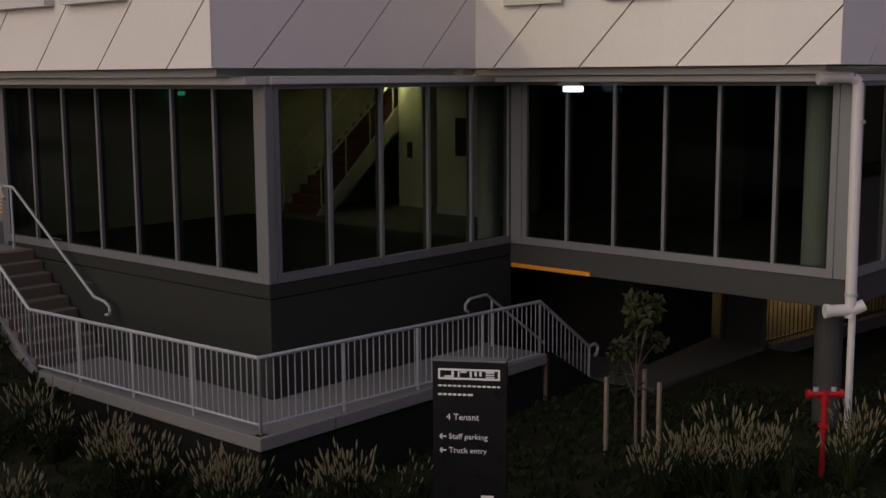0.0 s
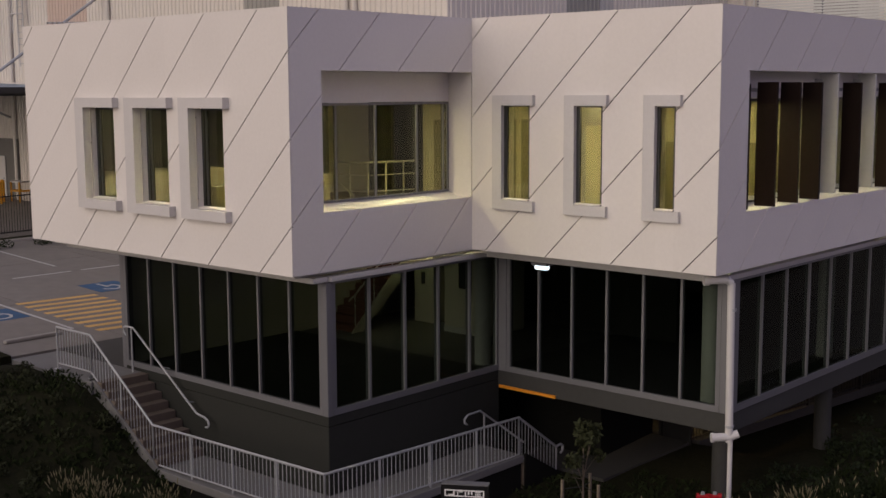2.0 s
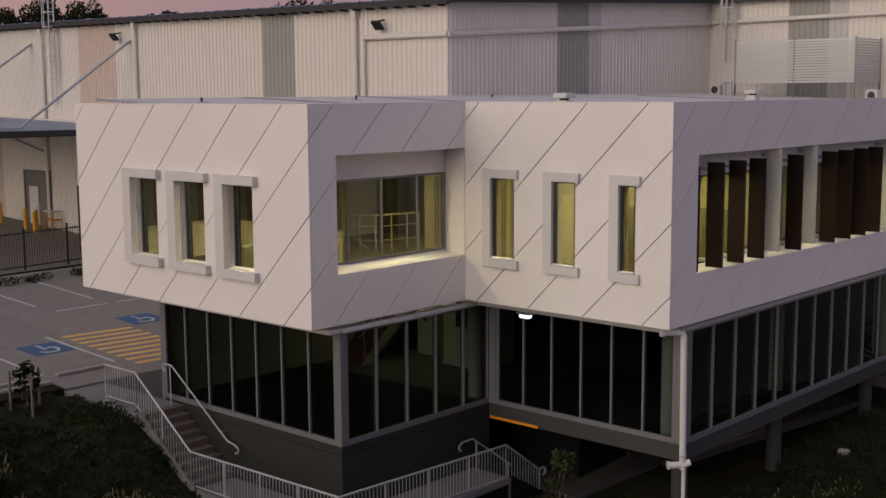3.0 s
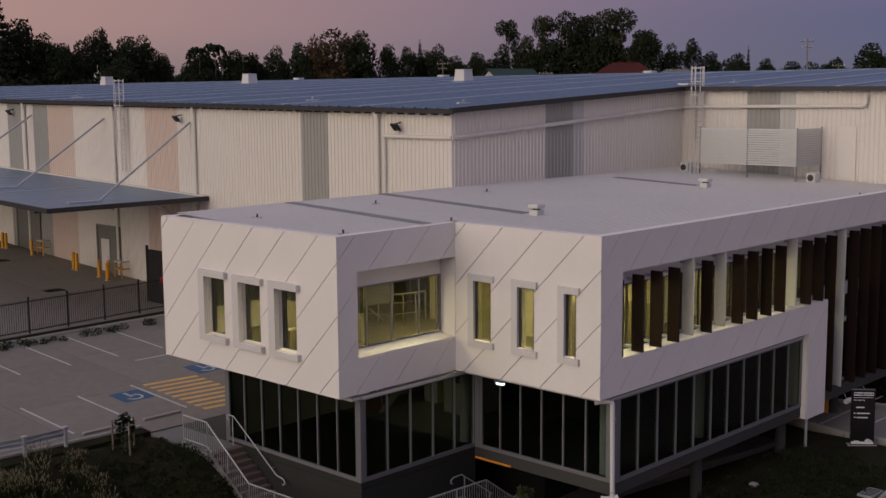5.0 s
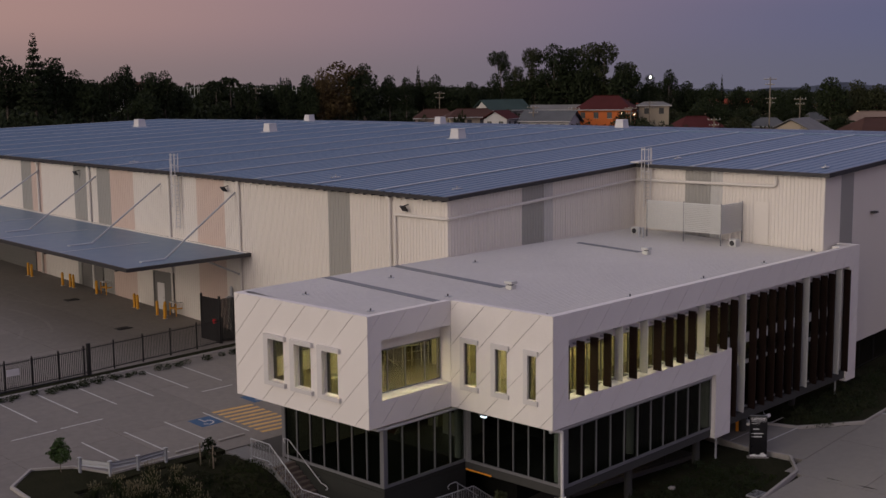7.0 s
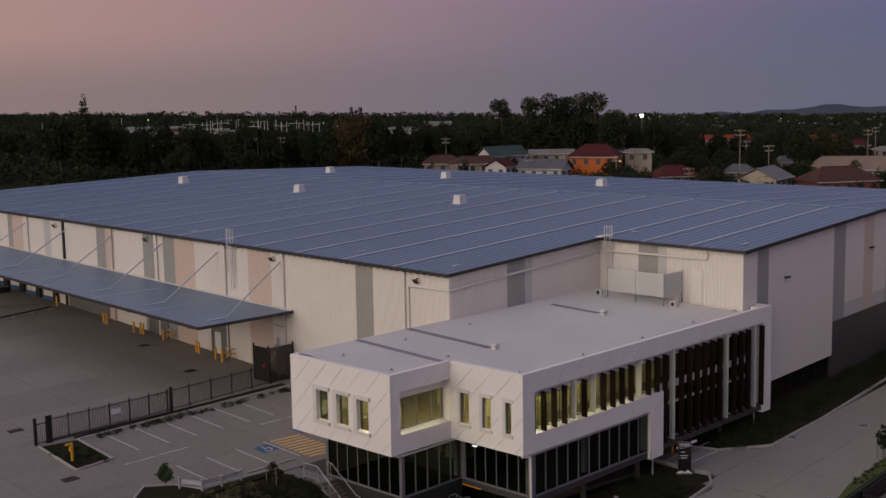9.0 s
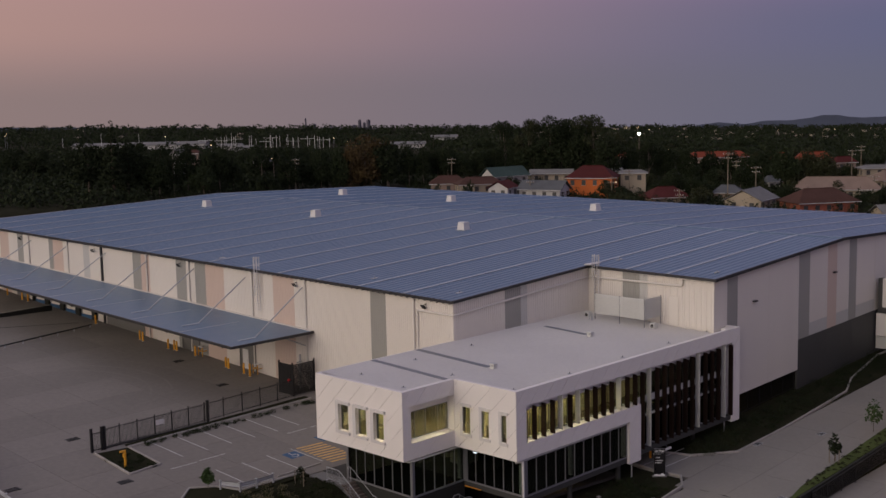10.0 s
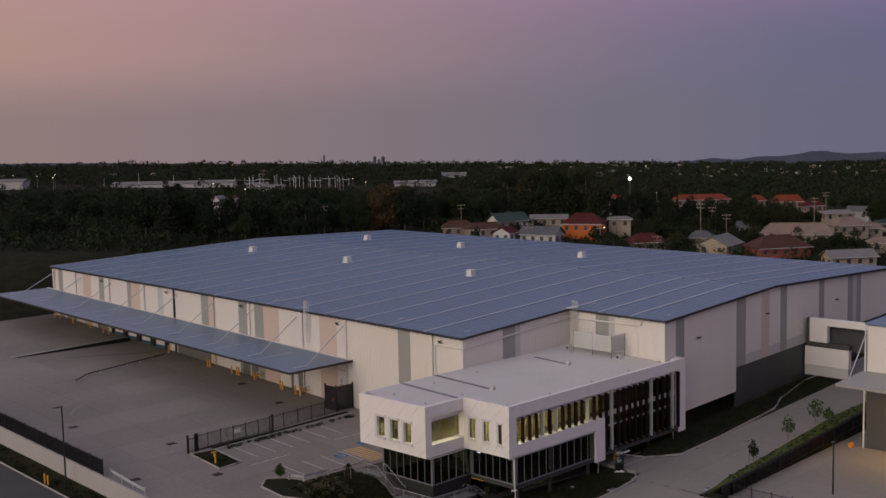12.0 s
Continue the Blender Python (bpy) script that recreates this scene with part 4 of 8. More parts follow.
def build_interiors():
    # upper storey: floor, ceiling, partitions, doors, lights
    up = thing("upper_floor_fitout", (10, 3, 3.6), "cream-walled lit office rooms seen through windows", "office interior", kind="structure")
    part("floor", Geo().box(0.36, 34.6, 1.05, 9.4, 3.45, 3.62).box(5.76, 34.6, -5.48, 1.04, 3.45, 3.62), CARPET, up)
    part("ceiling", Geo().box(0.36, 34.6, 1.05, 9.4, 6.62, 6.72).box(5.76, 34.6, -5.48, 1.04, 6.62, 6.72), CREAM, up)
    part("partition", Geo().box(4.6, 4.72, 4.0, 9.4, 3.62, 4.7).box(9.6, 9.72, -5.4, 5.4, 3.62, 6.62), CREAM, up)
    part("partition", Geo().box(0.4, 4.58, 9.28, 9.38, 4.7, 6.62), ALU_DARK, up, "dark glazed screen across the end of the room")
    part("partition", Geo().box(4.62, 4.70, 4.0, 9.4, 4.71, 6.62), ALU_DARK, up, "dark glazed screen over a low cream wall")
    part("partition", Geo().box(11.4, 11.52, 5.0, 9.4, 3.62, 6.62), ALU_DARK, up, "dark glazed screen behind the stairwell")
    for y in (5.6, 6.5, 7.4, 8.3):
        part("screen_mullion", Geo().box(11.33, 11.395, y - 0.04, y + 0.04, 3.62, 6.62), ALU, up)
    part("partition", Geo().box(9.73, 34.5, -2.2, -2.08, 3.62, 6.62).box(6.4, 9.59, -3.0, -2.9, 3.62, 6.62), CREAM, up)
    part("dado", Geo().box(9.575, 9.598, -5.4, -3.02, 3.63, 5.5).box(6.4, 9.57, -3.03, -3.002, 3.63, 5.5), DOOR, up)
    part("bulkhead", Geo().box(5.78, 9.59, -2.05, -1.7, 5.9, 6.62), CREAM, up)
    for y0, y1, top in ((1.35, 1.85, 5.95), (2.05, 2.6, 5.95), (4.15, 4.95, 5.9)):
        d = part("door", Geo().box(9.555, 9.598, y0, y1, 3.63, top), DOOR, up)
        part("door_handle", Geo().box(9.51, 9.554, y0 + 0.08, y0 + 0.18, 4.6, 4.63), CHROME, d)
    part("wall_clock", Geo().tube((9.57, 4.55, 6.25), (9.598, 4.55, 6.25), 0.13, 20), DARK_EDGE, up, "round dark wall clock")
    for x, y, w, h in ((2.2, 2.4, 0.7, 0.07), (3.9, 3.4, 0.7, 0.07), (2.0, 3.9, 0.7, 0.07), (1.6, 5.6, 0.7, 0.07), (1.6, 7.6, 0.7, 0.07), (3.4, 6.4, 0.7, 0.07), (7.0, -0.9, 0.7, 0.07), (7.0, 0.6, 0.7, 0.07), (7.4, -2.4, 0.7, 0.07), (7.0, -3.6, 0.7, 0.07), (7.6, -4.7, 0.7, 0.07), (12.5, -4.0, 0.6, 0.15), (16.5, -4.0, 0.6, 0.15), (24.0, -4.0, 0.6, 0.15), (7.2, 3.4, 0.6, 0.15)):
        lamp = part("ceiling_light", Geo().box(x - w - 0.04, x + w + 0.04, y - h - 0.04, y + h + 0.04, 6.57, 6.619), ALU, up)
        part("diffuser", Geo().box(x - w, x + w, y - h, y + h, 6.545, 6.569), CEILING_LAMP, lamp)
    run = [(6.0, 7.3), (7.55, 6.9), (7.9, 5.9), (9.0, 5.6), (9.5, 5.55)]
    rail = part("stair_balustrade", Geo().run([(x, y, 4.75) for x, y in run], 0.032, 8), CHROME, up)
    for x, y in run + [(7.7, 6.4), (8.45, 5.75)]:
        part("post", Geo().tube((x, y, 3.62), (x, y, 4.75), 0.024, 8), CHROME, rail)
    for p, q in zip(run, run[1:]):
        for z in (3.95, 4.4):
            part("mid_rail", Geo().tube((*p, z), (*q, z), 0.015, 6), CHROME, rail)
    part("stair_rail", Geo().tube((6.3, 5.9, 4.7), (7.8, 6.2, 3.7), 0.028, 8), CHROME, rail)
    # dark furniture behind the side windows
    part("cabinet", Geo().box(1.2, 4.4, 3.9, 4.3, 3.62, 4.6), DOOR, up)
    # ground storey: floor, ceiling, stair, lift core
    low = thing("lobby_fitout", (8, 4, 0.0), "unlit lobby with a stair and pale lift core behind glass", "lobby interior", kind="structure")
    part("floor", Geo().box(GX + 0.06, 20.5, GY + 0.1, LY, -0.003, 0.03).box(IX + 0.1, 20.5, RY + 0.1, GY + 0.09, -0.003, 0.03), INNER, low)
    part("back_wall", Geo().box(GX + 0.2, 11.9, LY + 0.02, LY + 0.12, 0, 2.98), CREAM, low)
    # charcoal walls and an added cross wall put the unlit rooms' darkness into colour
    part("back_wall", Geo().box(11.91, 20.5, LY + 0.02, LY + 0.12, 0, 2.98).box(19.6, 19.75, RY + 0.1, LY, 0, 2.98).box(11.92, 12.05, -1.5, LY, 0, 2.98), BASE, low)
    part("lift_core", Geo().box(9.9, 11.4, 5.3, 6.05, 0.03, 2.98).box(9.3, 11.0, 2.85, 4.34, 0.03, 2.98), CREAM, low)
    part("lift_door", Geo().box(10.6, 10.7, 4.36, 5.28, 0.03, 2.3), DARK_EDGE, low, "dark lift door")
    part("skirting", Geo().box(9.28, 9.299, 2.85, 4.34, 0.03, 0.2), FIN_LIGHT, low)
    part("call_panel", Geo().box(9.87, 9.898, 5.62, 5.76, 1.15, 1.5), DARK_EDGE, low)
    part("wall_board", Geo().box(9.27, 9.299, 3.35, 3.8, 1.3, 2.1), BASE, low)
    foot, front, back, pitch = 7.35, 6.1, 7.3, 0.8
    def stringer(y):
        return [(foot, y, 0.03), (foot + 0.42, y, 0.03), (foot + 3.6, y, 2.6), (foot + 3.6, y, 2.97), (foot + 3.3, y, 2.97)]
    stair = part("staircase", Geo().slab(stringer(back), (0, -0.06, 0)).slab(stringer(front), (0, -0.06, 0)), CREAM, low, "carpeted brown stair with pale stringers")
    for i in range(14):
        x = foot + 0.1 + 0.2375 * i
        part("tread", Geo().box(x, x + 0.29, front + 0.005, back - 0.07, 0.03 + 0.19 * i, 0.22 + 0.19 * i), TREAD, stair)
    for y in (front - 0.03, back - 0.03):
        part("handrail", Geo().run([(foot - 0.1, y, 0.95), (foot + 0.1, y, 1.05), (foot + 2.5, y, 2.95)], 0.025, 8), CHROME, stair)
        for i in range(4):
            x = foot + 0.15 + 0.75 * i
            part("post", Geo().tube((x, y, 0.1 + pitch * (x - foot)), (x, y, 1.06 + pitch * (x - foot - 0.1)), 0.016, 8), CHROME, stair)
    part("stair_lamp", Geo().box(9.3, 9.8, 5.75, 6.05, 2.9, 2.96), ALU, low)
    part("upper_flight", Geo().slab([(9.9, 7.34, 2.1), (10.2, 7.34, 2.1), (8.7, 7.34, 2.97), (8.3, 7.34, 2.97)], (0, 0.07, 0)), CREAM, stair)
    exit_sign = part("exit_sign", Geo().box(4.6, 4.95, 7.3, 7.34, 2.62, 2.7), EXIT_GREEN, low, "small green lit exit sign")
    # bulkhead light under the soffit
    b = thing("bulkhead_light", (6.02, -1.5, 2.87), "bright cool-white bulkhead light under the soffit", "wall light")
    part("housing", Geo().box(5.9, 6.14, -1.74, -1.3, 2.81, 2.872, 0.01), ALU, b)
    part("diffuser", Geo().box(5.94, 6.10, -1.68, -1.36, 2.71, 2.81, 0.02), BULKHEAD, b)


build_interiors()



# ---- the warehouse ----
WX0, WX1, WY0, WY1, NX, NY, RIDGE = 15.1, 93.6, -4.8, 106.0, 34.1, 9.3, 58.5


def roof_z(x, y):
    eaves = 11.93 + 0.0102 * (y - 9.3)
    top = 13.98 - 0.001 * (y + 4.8)
    if x > RIDGE:
        return top - 0.035 * (x - RIDGE)
    return eaves + (top - eaves) * (x - WX0) / (RIDGE - WX0)


warehouse = thing("warehouse", (55, 45, 2), "very large pale ribbed-steel warehouse with a low blue-grey roof", "warehouse")


def ribbed(p, q, outward, zlo, zhi, pitch=0.26, deep=0.035):
    """Upright ribbed sheet from p to q; zlo and zhi are functions of x and y."""
    p, q, n = Vector((*p, 0)), Vector((*q, 0)), Vector((*outward, 0))
    d = (q - p).normalized()
    length = (q - p).length
    k = max(1, round(length / pitch))
    w = length / k
    pts = []
    for i in range(k):
        for a, h in ((0.0, 0), (0.42, 0), (0.54, deep), (0.88, deep)):
            pts.append((w * (i + a), h))
    pts.append((length, 0))
    v = []
    for a, h in pts:
        c = p + d * a
        e = c + n * h
        v += [(e.x, e.y, zlo(c.x, c.y)), (e.x, e.y, zhi(c.x, c.y))]
    return Geo().add(v, [(2 * i, 2 * i + 2, 2 * i + 3, 2 * i + 1) for i in range(len(pts) - 1)])


def clad(p, q, outward, bands, zlo, zhi, axis):
    """A wall of ribbed sheets: white between the coloured bands."""
    a, b = p[axis], q[axis]
    s = 1 if b > a else -1
    edges, at = [], a
    for u, w, colour in sorted(bands, key=lambda t: min(s * t[0], s * t[1])):
        u, w = (u, w) if s * u < s * w else (w, u)
        if s * u > s * at + 1e-6:
            edges.append((at, u, "white"))
        edges.append((u, w, colour))
        at = w
    if s * b > s * at:
        edges.append((at, b, "white"))
    for u, w, colour in edges:
        n = max(1, round(abs(w - u) / 9.5))
        for i in range(n):
            c0, c1 = u + (w - u) * i / n, u + (w - u) * (i + 1) / n
            e, f = list(p), list(p)
            e[axis], f[axis] = c0, c1
            part("cladding_sheet", ribbed(e, f, outward, zlo, zhi), CLAD[colour], warehouse)


LEFT_BANDS = [(20.0, 17.9, "grey"), (34.7, 31.3, "pink"), (46.6, 43.2, "pink"), (48.6, 46.6, "grey"), (52.3, 50.3, "grey"), (59.6, 57.8, "pink"), (61.4, 59.6, "grey"), (72.9, 71.4, "light"),
              (80.6, 78.0, "pink"), (81.7, 80.6, "grey"), (90.4, 88.8, "grey"), (95.5, 93.0, "pink"), (103.9, 102.4, "grey")]


def build_warehouse():
    eave = lambda x, y: roof_z(x, y) - 0.06
    foot = lambda x, y: yard_z(x, y) - 0.05
    clad((WX0, WY1), (WX0, NY), (-1, 0), LEFT_BANDS, foot, eave, 1)
    clad((WX0, NY), (NX, NY), (0, -1), [(21.8, 24.0, "grey"), (24.0, 24.9, "light")], lambda x, y: 7.6, eave, 0)
    clad((NX, NY), (NX, WY0), (-1, 0), [(5.2, 3.25, "grey"), (3.25, 2.35, "light")], lambda x, y: 7.6, eave, 1)
    # long side: white tilt-up panels that stop short of the ground, then a charcoal plinth
    def flat(x0, x1, zlo, zhi, colour, y=WY0, name="wall_panel"):
        g = Geo().prism([(x0 + 0.008, y), (x1 - 0.008, y), (x1 - 0.008, y + 0.25), (x0 + 0.008, y + 0.25)], zlo, zhi)
        part(name, g, CLAD[colour], warehouse)
    foot1 = lambda x, y: 1.25 + 0.03 * (x - 36)
    for a, b, c in ((34.1, 36.3, "white"), (36.3, 38.1, "grey"), (38.1, 43.8, "white"), (43.8, 49.65, "white")):
        flat(a, b, foot1, eave, c)
    top2 = lambda x, y: 4.7 + 0.03 * (x - 49.7)
    mid = lambda x, y: top2(x, y) + 1.3
    for a, b, c in ((49.65, 51.9, "grey"), (51.9, 55.7, "white"), (55.7, 57.7, "pink"), (57.7, 60.5, "white"), (60.5, 62.2, "grey"), (62.2, 66.6, "white"), (66.6, 71.0, "white"), (71.0, 72.5, "grey"), (72.5, 79.5, "white"), (79.5, 81.0, "grey"), (81.0, 82.2, "light"), (82.2, 83.6, "grey"), (83.6, 90.0, "white"), (90.0, 93.6, "white")):
        flat(a, b, mid if a < 66 and c == "white" else top2, eave, c)
    for a, b in ((51.9, 55.7), (57.7, 60.5), (62.2, 66.6)):
        flat(a, b, top2, lambda x, y: mid(x, y) - 0.01, "light", name="wall_panel")
    x = 49.7
    while x < 93:
        flat(x, min(x + 5.9, 93.6), lambda x, y: road_z(x, y) - 0.6, lambda x, y: top2(x, y) - 0.02, "dark", WY0 + 0.06, "plinth_panel")
        x += 5.9
    for x in (41.0, 57.0, 76.0):
        part("wall_fitting", Geo().box(x - 0.3, x + 0.3, WY0 - 0.3, WY0 - 0.02, roof_z(x, 0) - 3.35, roof_z(x, 0) - 3.22), DARK_EDGE, warehouse)
    # far walls close the volume
    part("far_wall", Geo().prism([(WX0 + 0.05, WY1 - 0.3), (WX1, WY1 - 0.3), (WX1, WY1), (WX0 + 0.05, WY1)], 0, eave), CLAD["white"], warehouse)
    part("far_wall", Geo().prism([(WX1 - 0.3, WY0 + 0.3), (WX1, WY0 + 0.3), (WX1, WY1 - 0.31), (WX1 - 0.3, WY1 - 0.31)], 0, eave), CLAD["white"], warehouse)
    # roof: broad sheets on both slopes with pale laps between them
    ys = [WY0 - 0.3, 0.0, 4.6] + [NY - 0.25 + 6.06 * i for i in range(0, 17)]
    lift = lambda x, y: roof_z(x, y) + 0.05
    for a, b in zip(ys, ys[1:]):
        x0 = WX0 - 0.3 if a > NY - 0.5 else NX - 0.3
        for u, w in ((x0, RIDGE), (RIDGE, WX1 + 0.3)):
            n = max(1, round((b - a) / 0.75))
            h = (b - a) / n
            prof = []
            for i in range(n):
                c = a + h * i
                prof += [(c, 0), (c + 0.05, 0.05), (c + 0.11, 0.05), (c + 0.16, 0)]
            prof.append((b, 0))
            m = len(prof)
            g = Geo().add([(xx, yy, lift(xx, yy) + dz) for xx in (u, w) for yy, dz in prof], [(k, m + k, m + k + 1, k + 1) for k in range(m - 1)])
            part("roof_sheet", g, ROOF, warehouse)
            part("roof_lap", Geo().prism([(u, b - 0.16), (w, b - 0.16), (w, b + 0.1), (u, b + 0.1)], lambda x, y: lift(x, y) + 0.02, lambda x, y: lift(x, y) + 0.066), ROOF_LAP, warehouse)
    part("ridge_cap", Geo().prism([(RIDGE - 0.35, WY0 - 0.3), (RIDGE + 0.35, WY0 - 0.3), (RIDGE + 0.35, WY1 + 0.2), (RIDGE - 0.35, WY1 + 0.2)], lambda x, y: lift(RIDGE, y), lambda x, y: lift(RIDGE, y) + 0.075), ROOF, warehouse)
    # gutter, barge edges
    part("eaves_gutter", Geo().prism([(WX0 - 0.42, NY - 0.3), (WX0 - 0.2, NY - 0.3), (WX0 - 0.2, WY1 + 0.2), (WX0 - 0.42, WY1 + 0.2)], lambda x, y: roof_z(WX0, y) - 0.2, lambda x, y: roof_z(WX0, y) + 0.02), DARK_EDGE, warehouse, "dark eaves gutter")
    for i in range(128):
        y = NY + 0.1 + 0.75 * i
        part("gutter_bracket", Geo().box(WX0 - 0.45, WX0 - 0.05, y - 0.03, y + 0.03, roof_z(WX0, y) - 0.27, roof_z(WX0, y) - 0.2), DARK_EDGE, warehouse)
    part("barge_edge", Geo().prism([(WX0 - 0.4, NY - 0.42), (NX - 0.3, NY - 0.42), (NX - 0.3, NY - 0.26), (WX0 - 0.4, NY - 0.26)], lambda x, y: roof_z(x, y) - 0.14, lambda x, y: roof_z(x, y) + 0.10), DARK_EDGE, warehouse)
    part("barge_edge", Geo().prism([(NX - 0.46, WY0 - 0.3), (NX - 0.3, WY0 - 0.3), (NX - 0.3, NY - 0.27), (NX - 0.46, NY - 0.27)], lambda x, y: roof_z(x, y) - 0.14, lambda x, y: roof_z(x, y) + 0.09), DARK_EDGE, warehouse)
    for u, w in ((NX - 0.46, RIDGE), (RIDGE, WX1)):
        part("barge_edge", Geo().prism([(u, WY0 - 0.46), (w, WY0 - 0.46), (w, WY0 - 0.31), (u, WY0 - 0.31)], lambda x, y: roof_z(x, y) - 0.16, lambda x, y: roof_z(x, y) + 0.12), DARK_EDGE, warehouse)
    # pale pipe along the notch walls, framed panel on the corner
    part("rainwater_pipe", Geo().run([(WX0 - 0.12, 13.65, 10.65), (WX0 - 0.12, NY - 0.1, 10.65), (NX - 0.15, NY - 0.15, 11.75), (NX - 0.18, -1.4, 11.85), (NX - 0.18, -1.55, 11.95), (NX - 0.18, -1.55, 12.4)], 0.1, 10), CLAD_PIPE, warehouse)
    part("rainwater_pipe", Geo().tube((WX0 - 0.12, 13.65, 0.2), (WX0 - 0.12, 13.65, 10.65), 0.1, 10), CLAD_PIPE, warehouse)
    for y in (14.1, 29.4, 38.1, 49.6, 58.2, 76.6, 87.0, 97.8, 105.3):
        part("downpipe", Geo().tube((WX0 - 0.13, y, yard_z(0, y)), (WX0 - 0.13, y, roof_z(WX0, y) - 0.2), 0.1, 10).box(WX0 - 0.28, WX0 - 0.02, y - 0.14, y + 0.14, roof_z(WX0, y) - 0.5, roof_z(WX0, y) - 0.2), CLAD_PIPE, warehouse)
    part("downpipe", Geo().tube((WX0 - 0.13, 68.3, yard_z(0, 68)), (WX0 - 0.13, 68.3, roof_z(WX0, 68) - 0.2), 0.16, 10), DARK_EDGE, warehouse)
    for y in (12.6, 30.8, 51.3, 70.0, 89.0):
        z = roof_z(WX0, y) - 0.75
        fl = part("flood_light", Geo().slab([(WX0 - 0.55, y - 0.22, z), (WX0 - 0.55, y + 0.22, z), (WX0 - 0.28, y + 0.22, z - 0.3), (WX0 - 0.28, y - 0.22, z - 0.3)], (0.06, 0, 0.06)), BLACK, warehouse, "black unlit flood light under the eaves")
        part("arm", Geo().bar((WX0, y, z + 0.1), (WX0 - 0.4, y, z + 0.02), 0.06, 0.06), BLACK, fl)
    # caged ladders
    for bx, by, z0, z1, ax in ((WX0 - 0.25, 36.8, 8.0, 13.6, "x"), (NX - 0.25, 8.1, 9.9, 14.0, "x")):
        lad = Geo()
        for s in (-0.25, 0.25):
            p = (bx, by + s) if ax == "x" else (bx + s, by)
            lad.tube((*p, z0), (*p, z1), 0.04, 6)
        ladder = part("cage_ladder", lad, PIPE, warehouse, "galvanised ladder with a safety cage")
        k = int((z1 - z0) / 0.3)
        for i in range(k):
            z = z0 + 0.3 * i + 0.15
            a, b = ((bx, by - 0.25, z), (bx, by + 0.25, z)) if ax == "x" else ((bx - 0.25, by, z), (bx + 0.25, by, z))
            part("rung", Geo().tube(a, b, 0.015, 6), GALV, ladder)
        hoop = [(-0.38 * math.sin(radians(a)) - 0.08, 0.38 * math.cos(radians(a))) for a in range(0, 181, 20)]
        for i in range(int((z1 - z0 - 1.5) / 0.75)):
            z = z1 - 0.1 - 0.75 * i
            pts = [(bx + u, by + w, z) if ax == "x" else (bx + w, by + u, z) for u, w in hoop]
            part("cage_hoop", Geo().run(pts, 0.032, 5), PIPE, ladder)
        for u, w in hoop[1::2]:
            p = (bx + u, by + w) if ax == "x" else (bx + w, by + u)
            part("cage_bar", Geo().tube((*p, z0 + 1.6), (*p, z1), 0.024, 5), PIPE, ladder)
    part("roof_hatch", Geo().box(33.2, 35.0, NY - 0.9, NY - 0.2, roof_z(34.2, NY) + 0.14, roof_z(34.2, NY) + 0.24, 0.03), PIPE, warehouse)
    # box ventilators
    for x, y in ((45.2, 90.0), (71.0, 88.5), (71.5, 64.0), (45.0, 64.0), (45.3, 36.6), (71.8, 37.0)):
        z = roof_z(x, y)
        v = part("roof_ventilator", Geo().add([(x + a * k, y + b * k, z + h) for h, k in ((0, 0.56), (0.92, 0.46)) for a, b in ((-1, -1), (1, -1), (1, 1), (-1, 1))], [(3, 2, 1, 0), (4, 5, 6, 7), (0, 1, 5, 4), (1, 2, 6, 5), (2, 3, 7, 6), (3, 0, 4, 7)]), PIPE, warehouse, "white square roof ventilator")
        part("ventilator_hood", Geo().box(x - 0.5, x + 0.5, y - 0.5, y + 0.5, z + 0.92, z + 1.0, 0.03), PIPE, v)
        part("upstand_flashing", Geo().box(x - 0.75, x + 0.75, y - 0.85, y + 0.75, z + 0.05, z + 0.11), ROOF_LAP, v)
    for x, y in ((17.5, 10.8), (18.0, 22.5), (17.0, 46.0), (36.5, -3.6), (37.5, 8.0), (16.4, 71.0)):
        z = roof_z(x, y) + 0.1
        a = part("roof_anchor", Geo().box(x - 0.4, x + 0.4, y - 0.08, y + 0.08, z, z + 0.06), PIPE, warehouse)
        part("anchor_eye", Geo().tube((x, y, z + 0.06), (x, y, z + 0.2), 0.05, 8), GALV, a)
    part("roof_door", Geo().box(NX - 0.06, NX - 0.03, -1.05, -0.15, 8.0, 10.8), CLAD["white"], warehouse)


build_warehouse()


